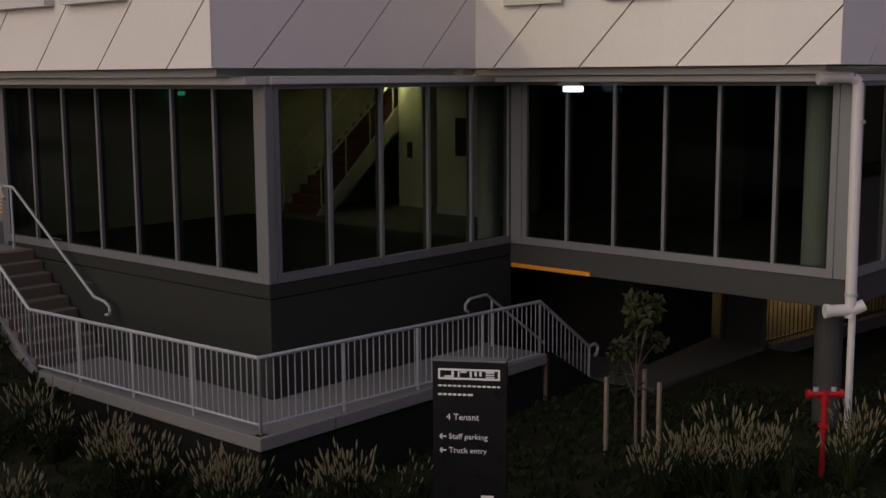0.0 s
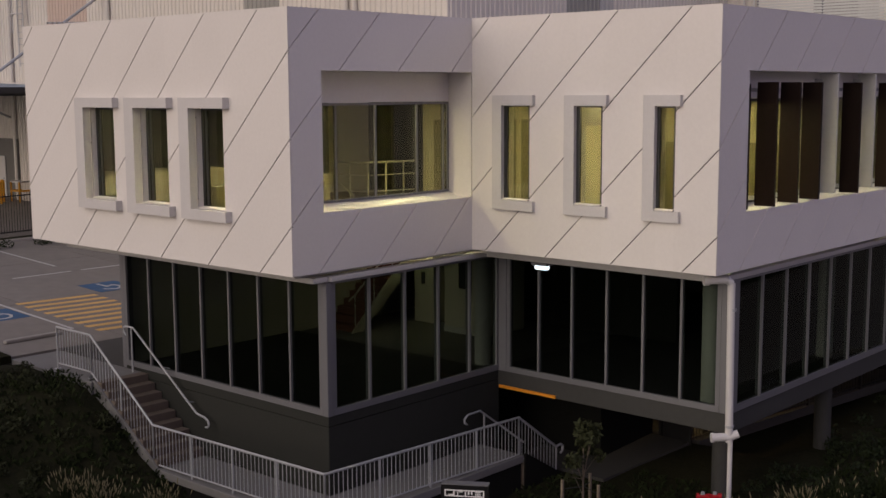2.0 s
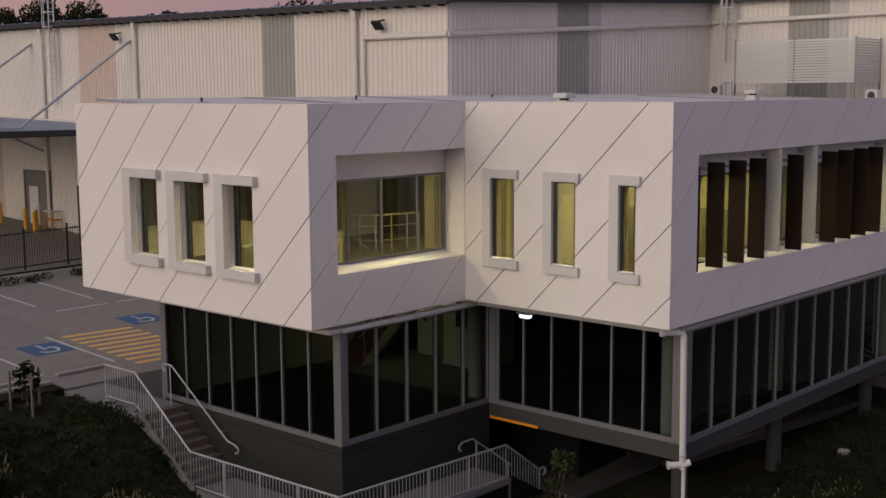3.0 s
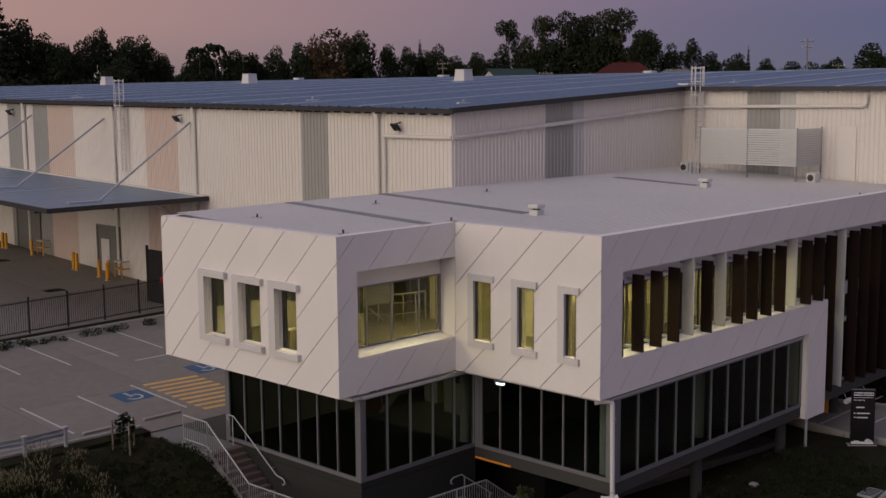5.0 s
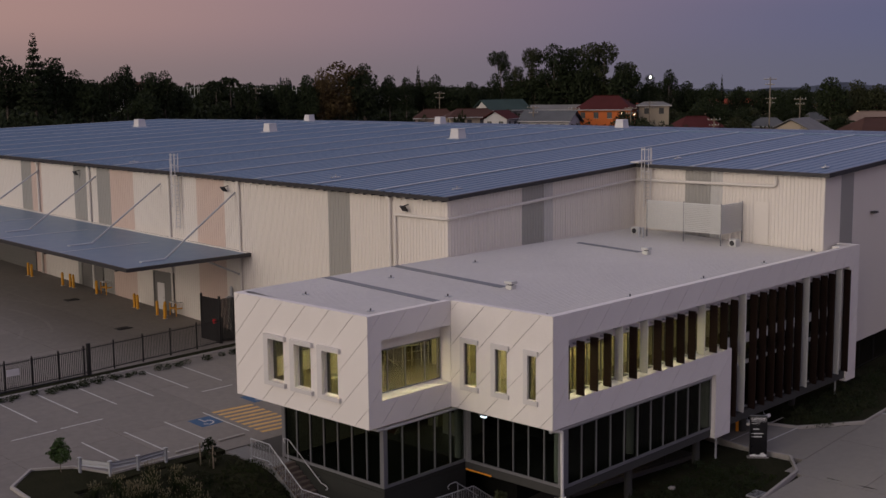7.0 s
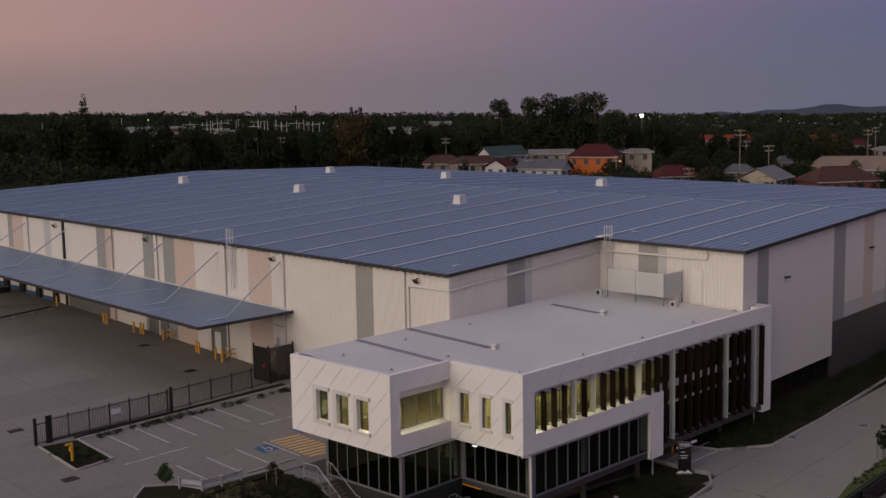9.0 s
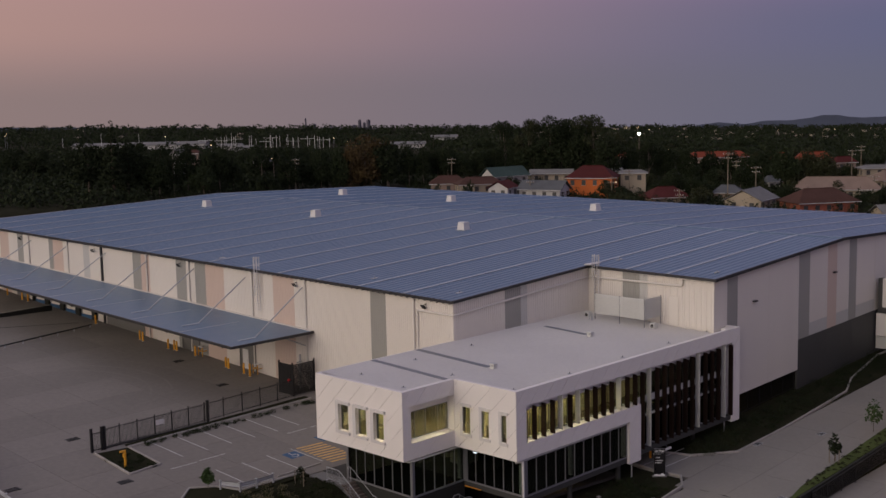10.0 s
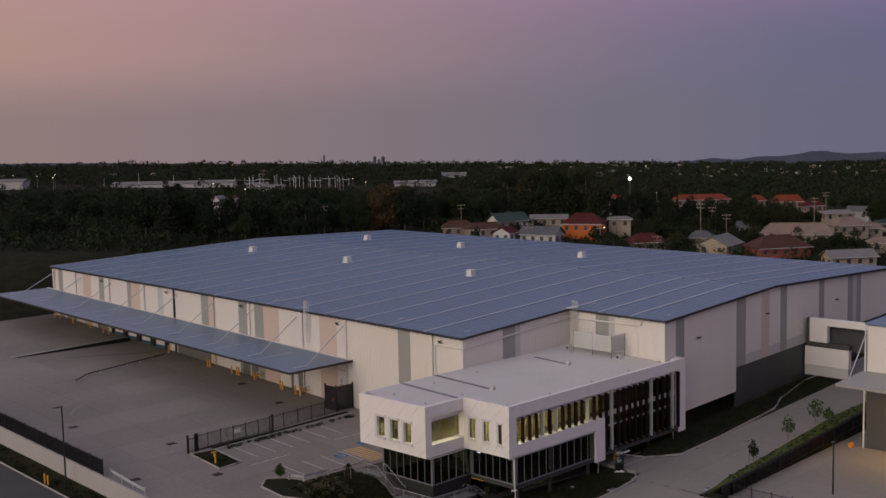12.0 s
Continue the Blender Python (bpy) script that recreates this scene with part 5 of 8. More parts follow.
def build_canopy():
    cz = lambda x, y: 6.92 + 0.0285 * (y - 28.4) - 0.004 * (x - 10)
    root = thing("loading_canopy", (10, 66, 8), "long flat metal loading canopy hung from the wall on rods", "canopy")
    y0, y1 = 28.4, 107.5
    x0, x1 = 5.3, WX0 - 0.06
    n = 9
    for i in range(n):
        a, b = y0 + (y1 - y0) * i / n, y0 + (y1 - y0) * (i + 1) / n
        pts = [(x0, a), (x1, a), (x1, b), (x0, b)]
        part("canopy_sheet", Geo().prism(pts, lambda x, y: cz(x, y) - 0.03, lambda x, y: cz(x, y)), ROOF, root)
        if i:
            part("canopy_lap", Geo().prism([(x0 + 0.1, a - 0.06), (x1 - 2.5, a - 0.06), (x1 - 2.5, a + 0.06), (x0 + 0.1, a + 0.06)], lambda x, y: cz(x, y) + 0.002, lambda x, y: cz(x, y) + 0.03), ROOF_LAP, root)
    for pts in ([(x0 - 0.14, y0 - 0.1), (x0 - 0.002, y0 - 0.1), (x0 - 0.002, y1), (x0 - 0.14, y1)], [(x0, y0 - 0.14), (x1, y0 - 0.14), (x1, y0 - 0.002), (x0, y0 - 0.002)]):
        part("fascia", Geo().prism(pts, lambda x, y: cz(x, y) - 0.22, lambda x, y: cz(x, y) + 0.03), DARK_EDGE, root, "dark steel fascia")
    part("wall_flashing", Geo().prism([(x1 - 0.3, y0), (x1 - 0.05, y0), (x1 - 0.05, y1), (x1 - 0.3, y1)], lambda x, y: cz(x, y) + 0.002, lambda x, y: cz(x, y) + 0.07), CLAD_PIPE, root)
    for i in range(9):
        y = 29.9 + 9.4 * i
        rod = part("tie_rod", Geo().tube((9.0, y, cz(9.0, y)), (WX0 - 0.05, y, 11.08 + 0.0125 * (y - 30)), 0.065, 10), GALV, root)
        part("rod_plate", Geo().box(7.2, 9.2, y - 0.12, y + 0.12, cz(9, y) + 0.005, cz(9, y) + 0.09), ROOF_LAP, rod)
        part("rafter", Geo().prism([(x0, y - 0.08), (x1, y - 0.08), (x1, y + 0.08), (x0, y + 0.08)], lambda x, y: cz(x, y) - 0.36, lambda x, y: cz(x, y) - 0.035), DARK_EDGE, root)
    for y in (29.6, 38.6, 48.5):
        part("bracing", Geo().tube((12.2, y, cz(12, y) - 0.4), (WX0 - 0.05, y, cz(12, y) - 1.7), 0.06, 8), GALV, root)


build_canopy()


def build_loading_side():
    def door(name, y0, y1, h, mat, label, cat, ribs=True):
        zb = min(yard_z(0, y0), yard_z(0, y1))
        r = thing(name, (WX0 - 0.1, (y0 + y1) / 2, zb), label, cat)
        g = Geo()
        if ribs:
            k = int(h / 0.2)
            for i in range(k):
                g.box(WX0 - 0.10, WX0 - 0.055, y0, y1, zb + h * i / k, zb + h * (i + 1) / k - 0.02)
            g.box(WX0 - 0.07, WX0 - 0.04, y0, y1, zb, zb + h)
        else:
            g.box(WX0 - 0.09, WX0 - 0.04, y0, y1, zb, zb + h)
        part("door_leaf", g, mat, r)
        part("door_surround", Geo().box(WX0 - 0.14, WX0 - 0.04, y0 - 0.14, y0 - 0.005, zb, zb + h + 0.14).box(WX0 - 0.14, WX0 - 0.04, y1 + 0.005, y1 + 0.14, zb, zb + h + 0.14).box(WX0 - 0.14, WX0 - 0.04, y0, y1, zb + h + 0.005, zb + h + 0.14), SHUTTER, r)
        return r
    d = door("side_door", 38.1, 40.6, 2.9, SHUTTER, "grey panelled staff entrance in the steel wall", "door", False)
    zb = yard_z(0, 38.1)
    leaf = part("door_leaf", Geo().box(WX0 - 0.15, WX0 - 0.1, 39.2, 40.15, zb + 0.02, zb + 2.15), PIPE, d, "white personnel door")
    part("door_handle", Geo().box(WX0 - 0.22, WX0 - 0.15, 39.3, 39.4, zb + 1.0, zb + 1.05), GALV, leaf)
    for y0, y1, h in ((48.3, 51.4, 3.6), (59.5, 67.6, 4.6), (88.0, 91.0, 3.8), (98.0, 101.0, 3.8)):
        door("roller_door", y0, y1, h, SHUTTER, "closed grey roller door under the canopy", "roller door", True)
    for i in range(4):
        y = 71.0 + 4.0 * i
        r = door("dock_door", y, y + 2.7, 3.4, CLAD["white"], "white loading dock door with dark surround and blue bumper", "dock door", True)
        zb = yard_z(0, y)
        part("dock_bumper", Geo().box(WX0 - 0.3, WX0 - 0.145, y, y + 2.7, zb - 0.1, zb + 0.45, 0.03), BLUE, r)
        part("dock_seal", Geo().box(WX0 - 0.5, WX0 - 0.145, y - 0.9, y - 0.15, zb, zb + 3.6, 0.04).box(WX0 - 0.5, WX0 - 0.145, y + 2.85, y + 3.2, zb, zb + 3.6, 0.04), BASE, r)
    proto = thing("bollard", (0, 0, 0), "yellow steel safety bollard beside the loading doors", "bollard", "safety bollards")
    part("post", Geo().tube((0, 0, 0), (0, 0, 1.05), 0.11, 12), YELLOW, proto)
    part("cap", Geo().tube((0, 0, 1.05), (0, 0, 1.12), 0.11, 12, 0.05), YELLOW, proto)
    part("base_plate", Geo().box(-0.16, 0.16, -0.16, 0.16, 0, 0.02), GALV, proto)
    spots = [(13.6, 40.9), (13.7, 41.5), (13.6, 38.2), (13.9, 37.6), (13.4, 36.9), (13.8, 50.9), (13.8, 51.4), (14.0, 47.6), (13.5, 58.0), (13.4, 57.2), (13.9, 68.6), (13.6, 52.3), (13.8, 87.4), (13.8, 91.6), (13.8, 97.2), (13.8, 101.5), (13.8, 103.4), (13.9, 86.0)]
    for i, (x, y) in enumerate(spots):
        if i == 0:
            proto.location = (x, y, yard_z(x, y))
        else:
            copy_thing(proto, pose(x, y, yard_z(x, y)))
    # striped guards round the downpipes
    for y in (37.3, 47.2):
        r = thing("pipe_guard", (14.6, y, yard_z(0, y)), "yellow and white banded guard round a downpipe", "pipe guard", "pipe guards")
        zb = yard_z(0, y)
        part("guard_rail", Geo().run([(14.95, y - 0.4, zb + 1.0), (14.4, y - 0.4, zb + 1.0), (14.4, y + 0.4, zb + 1.0), (14.95, y + 0.4, zb + 1.0)], 0.045, 8), PIPE, r)
        for s in (-0.4, 0.4):
            part("guard_post", Geo().tube((14.4, y + s, zb), (14.4, y + s, zb + 1.0), 0.045, 8), YELLOW, r)
        part("guard_rail", Geo().run([(14.95, y - 0.4, zb + 0.55), (14.4, y - 0.4, zb + 0.55), (14.4, y + 0.4, zb + 0.55), (14.95, y + 0.4, zb + 0.55)], 0.045, 8), YELLOW, r)
    # dock ramp kerbs and sunken ramp wall
    ramp = thing("dock_ramp_wall", (4, 80, yard_z(0, 80)), "long dark ramp wall with a pale coping beside the docks", "ramp wall", kind="structure")
    part("coping", Geo().prism([(-4.6, 80.4), (13.6, 79.2), (13.6, 79.6), (-4.6, 80.8)], yard_z, lambda x, y: yard_z(x, y) + 0.12 + 0.028 * (x + 4.6)), KERB, ramp)
    part("ramp_face", Geo().prism([(-4.0, 80.2), (13.6, 78.9), (13.6, 79.19), (-4.0, 80.39)], yard_z, lambda x, y: yard_z(x, y) + 0.06 + 0.035 * (x + 4)), BASE, ramp)
    k = thing("dock_kerb", (5, 65, yard_z(0, 65)), "low dark steel wheel guide on the yard", "wheel guide", kind="structure")
    part("guide_rail", Geo().run([(-4.4, 62.2, yard_z(0, 62.2) + 0.3), (-1.8, 64.2, yard_z(0, 64.2) + 0.3), (12.6, 67.4, yard_z(0, 67.4) + 0.3)], 0.09, 8), ALU_DARK, k)
    for i in range(7):
        t = i / 6
        x, y = -1.8 + 14.2 * t, 64.2 + 3.1 * t
        part("guide_post", Geo().box(x - 0.06, x + 0.06, y - 0.06, y + 0.06, yard_z(0, y), yard_z(0, y) + 0.3), GALV, k)
    part("wheel_line", Geo().prism([(1.0, 75.6), (12.6, 70.4), (12.6, 70.6), (1.0, 75.8)], yard_z, lambda x, y: yard_z(x, y) + 0.012), ASPHALT, k)


build_loading_side()



# ---- site things ----
def picket_fence(name, p, q, zf, h, label, category, group="", span=2.4, step=0.125, r=0.012, infill=None, gate=False, top=True):
    """Black tubular fence: posts, two rails and upright pickets."""
    length = math.hypot(q[0] - p[0], q[1] - p[1])
    at = lambda s: (p[0] + (q[0] - p[0]) * s / length, p[1] + (q[1] - p[1]) * s / length)
    root = thing(name, (*p, zf(*p)), label, category, group)
    n = max(1, round(length / span))
    for i in range(n + 1):
        x, y = at(length * i / n)
        part("post", Geo().box(x - 0.035, x + 0.035, y - 0.035, y + 0.035, zf(x, y) - 0.1, zf(x, y) + h + (0.12 if top else 0)), BLACK, root)
    for z in (0.16, h - 0.12):
        (ax, ay), (bx, by) = at(0), at(length)
        part("rail", Geo().bar((ax, ay, zf(ax, ay) + z), (bx, by, zf(bx, by) + z), 0.04, 0.045), BLACK, root)
    count = int(length / step)
    if count <= 290:
        me = Geo().tube((0, 0, 0.1), (0, 0, h), r, 4).mesh("picket", BLACK)
        for i in range(1, count):
            x, y = at(step * i)
            o = part("picket", me, BLACK, root)
            o.location = (x, y, zf(x, y))
    else:
        g = Geo()
        for i in range(1, count):
            x, y = at(step * i)
            g.tube((x, y, zf(x, y) + 0.1), (x, y, zf(x, y) + h), r, 4)
        tagged(part("pickets", g, BLACK, root), kind="stuff")
    if infill:
        (ax, ay), (bx, by) = at(0), at(length)
        part("mesh_infill", Geo().slab([(ax, ay, zf(ax, ay) + 0.12), (bx, by, zf(bx, by) + 0.12), (bx, by, zf(bx, by) + h - 0.1), (ax, ay, zf(ax, ay) + h - 0.1)], (0.006, 0.006, 0)), infill, root)
    return root


MESH_WIRE = glass_material("fine_mesh", (0.35, 0.35, 0.35), 1.01)


def build_fences():
    picket_fence("yard_fence", (1.3, 27.3), (12.3, 28.2), yard_z, 1.75, "black tubular steel fence across the yard", "fence")
    g = picket_fence("sliding_gate", (-9.1, 26.95), (1.3, 27.25), yard_z, 1.75, "black sliding yard gate with a white notice", "gate", span=1.7, r=0.019)
    zb = yard_z(0, 27.05)
    part("gate_track", Geo().box(-9.2, 1.6, 26.93, 27.13, zb - 0.05, zb + 0.09), BLACK, g)
    part("notice", Geo().box(-3.9, -3.1, 26.86, 26.9, zb + 0.95, zb + 1.35), PIPE, g, "blank white notice plate")
    for x in (-10.1, -9.15, -8.9):
        part("gate_post", Geo().box(x - 0.09, x + 0.09, 26.7, 26.88, zb - 0.1, zb + 2.0), BLACK, g)
    part("gate_post", Geo().box(1.4, 1.6, 26.95, 27.15, zb - 0.1, zb + 2.05), BLACK, g)
    for u in (0.1, 1.5):
        part("short_rail", Geo().box(-10.0, -9.25, 26.76, 26.8, zb + u, zb + u + 0.06), BLACK, g)
    for k in range(6):
        part("picket", Geo().tube((-9.95 + 0.13 * k, 26.78, zb + 0.1), (-9.95 + 0.13 * k, 26.78, zb + 1.6), 0.014, 4), BLACK, g)
    picket_fence("street_fence", (-20.72, 26.0), (-20.72, 60.0), lambda x, y: yard_z(x, y) + 0.12, 1.8, "black steel fence on the retaining wall", "fence", infill=MESH_WIRE, span=2.4)
    low = lambda x, y: -3.05 + 0.02 * (x - 25)
    for p, q in (((25.4, -18.95), (48.0, -18.7)), ((48.1, -18.7), (72.0, -18.4))):
        picket_fence("boundary_fence", p, q, lambda x, y: road_z(x, y) - 1.35, 1.5, "black steel boundary fence below the grass strip", "fence", infill=MESH_WIRE, span=2.4)
    picket_fence("boundary_fence", (25.4, -18.95), (25.4, -28.0), low, 1.5, "black steel boundary fence turning to the street", "fence", span=2.4)
    picket_fence("undercroft_fence", (10.85, -2.6), (19.9, -4.7), road_z, 1.75, "black steel fence closing the office undercroft", "fence")
    picket_fence("undercroft_fence", (36.3, -4.4), (49.6, -4.4), road_z, 2.3, "black steel fence under the warehouse wall", "fence")
    ug = thing("undercroft_gate", (10.9, -2.1, -2.3), "solid dark gate beside the undercroft fence", "gate")
    part("gate_leaf", Geo().prism([(10.98, -1.72), (11.03, -1.72), (10.92, -2.54), (10.87, -2.54)], -2.2, -0.5), BLACK, ug)
    part("gate_post", Geo().box(10.95, 11.05, -1.7, -1.62, -2.4, -0.48), BLACK, ug)
    # meshed enclosure with valves beside the office corner
    x0, x1, y0, y1 = 12.2, 14.85, 28.3, 30.4
    zb = yard_z(0, 28.3)
    e = thing("valve_enclosure", (13.5, 29.3, zb), "black steel enclosure holding fire service valves", "enclosure")
    for x, y in ((x0, y0), (x1, y0), (x0, y1), (x1, y1)):
        part("post", Geo().box(x - 0.06, x + 0.06, y - 0.06, y + 0.06, zb, zb + 3.3), BLACK, e)
    for i in range(24):
        t = i / 23
        part("slat", Geo().box(x0 + (x1 - x0) * t - 0.035, x0 + (x1 - x0) * t + 0.035, y0 - 0.02, y0 + 0.02, zb + 0.1, zb + 3.1), BLACK, e)
        part("slat", Geo().box(x0 - 0.02, x0 + 0.02, y0 + (y1 - y0) * t - 0.035, y0 + (y1 - y0) * t + 0.035, zb + 0.1, zb + 3.1), BLACK, e)
    part("riser", Geo().tube((14.2, 29.6, zb), (14.2, 29.6, zb + 3.6), 0.1, 10), GALV, e)
    part("valve", Geo().tube((12.05, 28.8, zb + 1.5), (12.2, 28.8, zb + 1.5), 0.16, 12), RED, e)
    part("valve_arm", Geo().tube((13.6, 29.4, zb + 2.9), (14.4, 29.6, zb + 2.9), 0.06, 8), GALV, e)


build_fences()


def build_walkway_rails():
    # balustrade: level run beside the stair, round the corner, and down the lower steps
    top = [(-0.22, 8.5, 1.05), (-0.22, 7.02, 1.05), (-0.22, 4.6, -0.67), (-0.22, -1.05, -0.59), (5.8, -1.05, -0.74), (7.25, -1.05, -1.76)]
    root = thing("balustrade", (0.1, 4.0, -1.75), "galvanised steel balustrade round the raised walkway", "balustrade")
    part("top_rail", Geo().run(top, 0.028, 10), GALV, root)
    part("bottom_rail", Geo().run([(x, y, z - 0.89) for x, y, z in top], 0.02, 8), GALV, root)
    part("end_loop", Geo().run([(7.25, -1.05, -1.76), (7.42, -1.05, -1.74), (7.52, -1.05, -1.80), (7.50, -1.05, -1.92), (7.42, -1.05, -1.96)], 0.028, 8), GALV, root)
    me = Geo().tube((0, 0, -0.89), (0, 0, 0), 0.009, 5).mesh("baluster", GALV)
    post = Geo().tube((0, 0, -1.04), (0, 0, 0), 0.024, 8).box(-0.07, 0.07, -0.05, 0.05, -1.04, -1.02).mesh("post", GALV)
    for (ax, ay, az), (bx, by, bz) in zip(top, top[1:]):
        run = math.hypot(bx - ax, by - ay)
        n = max(2, round(run / 0.122))
        posts = max(1, round(run / 1.5))
        for i in range(n):
            t = i / n
            o = part("baluster", me, GALV, root)
            o.location = (ax + (bx - ax) * t, ay + (by - ay) * t, az + (bz - az) * t)
        for i in range(posts + 1):
            t = i / posts
            o = part("post", post, GALV, root)
            o.location = (ax + (bx - ax) * t, ay + (by - ay) * t, az + (bz - az) * t)
    h = thing("handrail", (0.85, 6.9, -0.05), "bent galvanised handrail on the charcoal wall", "handrail", "stair handrails")
    part("rail", Geo().run([(0.85, 7.16, 0.86), (0.85, 7.25, 0.94), (0.85, 7.25, 1.04), (0.85, 7.18, 1.08), (0.85, 6.85, 1.08), (0.85, 4.42, -0.60), (0.85, 4.12, -0.64), (0.85, 4.0, -0.70), (0.85, 3.97, -0.79), (0.85, 4.02, -0.85), (0.85, 4.1, -0.86)], 0.024, 8), GALV, h)
    part("post", Geo().tube((0.85, 6.93, -0.05), (0.85, 6.93, 1.07), 0.022, 8), GALV, h)
    for yb in (5.7, 4.75):
        part("bracket", Geo().tube((0.85, yb, 1.08 - 0.692 * (6.85 - yb)), (1.06, yb, 1.02 - 0.692 * (6.85 - yb)), 0.012, 6), GALV, h)
    h2 = thing("handrail", (6.0, 0.18, -1.75), "bent galvanised handrail beside the lower steps", "handrail", "stair handrails")
    part("rail", Geo().run([(5.08, -0.1, -0.93), (5.0, -0.1, -0.88), (5.0, -0.1, -0.79), (5.12, -0.1, -0.71), (5.55, -0.1, -0.70), (7.2, -0.1, -1.83)], 0.024, 8), GALV, h2)
    part("post", Geo().tube((5.7, -0.1, -1.63), (5.7, -0.1, -0.8), 0.022, 8), GALV, h2)
    part("post", Geo().tube((7.05, -0.1, -2.5), (7.05, -0.1, -1.74), 0.022, 8), GALV, h2)


build_walkway_rails()


def words(text, x, y, z, size, right, normal, mat, parent):
    """Lettering of the built-in font as a thin mesh standing on a sign."""
    cu = bpy.data.curves.new("lettering", "FONT")
    cu.body, cu.size, cu.extrude, cu.resolution_u = text, size, 0.002, 2
    tmp = bpy.data.objects.new("lettering", cu)
    me = bpy.data.meshes.new_from_object(tmp)
    bpy.data.objects.remove(tmp)
    r, n = Vector(right).normalized(), Vector(normal).normalized()
    m = Matrix(((r.x, 0, n.x, x), (r.y, 0, n.y, y), (r.z, 1, n.z, z), (0, 0, 0, 1)))
    me.transform(m)
    me.materials.clear()
    me.materials.append(mat)
    return part("lettering", me, mat, parent)


def pylon_sign(cx, cy, zb, right, w, h, legible, label):
    """A black upright sign slab with a pale foot, seen from one side."""
    r = Vector((*right, 0)).normalized()
    n = Vector((r.y, -r.x, 0))
    root = thing("pylon_sign", (cx, cy, zb), label, "sign", "estate signs")
    c = Vector((cx, cy, zb))
    def plate(name, a0, a1, z0, z1, mat, front, thick, lab=""):
        poly = [tuple(c + r * a + n * front + Vector((0, 0, z))) for a, z in ((a0, z0), (a1, z0), (a1, z1), (a0, z1))]
        return part(name, Geo().slab(poly, -n * thick), mat, root, lab)
    plate("sign_board", -w / 2, w / 2, 0.06, h, SIGN_BLACK, 0.09, 0.18)
    plate("foot", -w / 2 - 0.12, w / 2 + 0.12, -0.15 if h > 2 else -0.75, 0.06, KERB, 0.2, 0.4)
    plate("top_edge", -w / 2, w / 2, h, h + 0.02, ALU, 0.092, 0.184)
    s = w / 0.93
    left = -w / 2 + 0.07 * s
    f = 0.094
    # outlined mark of angular shapes
    z1 = h - 0.09 * s
    for a0, a1, u0, u1 in ((0, 0.78, 0, 0.025), (0, 0.78, 0.115, 0.14), (0, 0.025, 0.026, 0.114), (0.755, 0.78, 0.026, 0.114), (0.08, 0.2, 0.03, 0.05), (0.17, 0.2, 0.051, 0.11), (0.25, 0.27, 0.03, 0.11), (0.28, 0.36, 0.09, 0.11), (0.40, 0.425, 0.03, 0.11), (0.46, 0.49, 0.05, 0.11), (0.52, 0.55, 0.05, 0.11), (0.60, 0.71, 0.09, 0.11), (0.60, 0.71, 0.06, 0.075), (0.60, 0.71, 0.03, 0.045)):
        plate("mark_stroke", left + a0 * s, left + a1 * s, z1 - 0.14 * s + u0 * s, z1 - 0.14 * s + u1 * s, SIGN_WHITE, f, 0.003)
    for a1, z, t in ((0.78, h - 0.30 * s, 0.022), (0.44, h - 0.41 * s, 0.026)):
        a = 0.0
        while a < a1:
            k = 0.045 if a < a1 - 0.07 else a1 - a
            plate("illegible_bar", left + a * s, left + (a + k) * s, z - t * s, z, SIGN_WHITE, f, 0.003)
            a += 0.062
    p = lambda a, z: tuple(c + r * (left + a * s) + n * 0.092 + Vector((0, 0, z)))
    for text, a, z, size in (("4 Tenant", 0.10, h - 0.75 * s, 0.115), ("Staff parking", 0.13, h - 1.0 * s, 0.10), ("Truck entry", 0.13, h - 1.18 * s, 0.10)):
        if legible:
            words(text, *p(a, z), size * s, r, n, SIGN_WHITE, root)
        else:
            plate("illegible_bar", left + a * s, left + (a + 0.04 * len(text)) * s, z, z + 0.05 * s, SIGN_WHITE, f, 0.003)
    for z in (h - 0.97 * s, h - 1.15 * s):
        plate("arrow", left + 0.02 * s, left + 0.10 * s, z - 0.008 * s, z + 0.008 * s, SIGN_WHITE, f, 0.003)
        for sg in (-1, 1):
            q = [tuple(c + r * (left + a * s) + n * f + Vector((0, 0, z + b * s))) for a, b in ((0.01, 0.0), (0.035, sg * 0.034), (0.055, sg * 0.034), (0.03, 0.0))]
            part("arrow", Geo().slab(q, -n * 0.003), SIGN_WHITE, root)
    # pale skyline strip along the foot
    for a0, a1, z in ((0, 0.78, 0.2), (0.1, 0.2, 0.24), (0.55, 0.6, 0.27), (0.6, 0.64, 0.32), (0.64, 0.72, 0.26)):
        plate("foot_strip", left - 0.06 * s + a0 * s, left + 0.06 * s + a1 * s, 0.1 if z == 0.2 else 0.2 * s, z * s, SIGN_WHITE, f, 0.003)
    return root


pylon_sign(0.38, -4.1, -2.12, (0.535, -0.845), 0.85, 1.87, True, "black estate sign with white lettering in the front garden")
pylon_sign(21.6, -7.5, -1.75, (0.62, -0.78), 0.92, 2.35, False, "tall black estate sign with white lettering beside the drive")


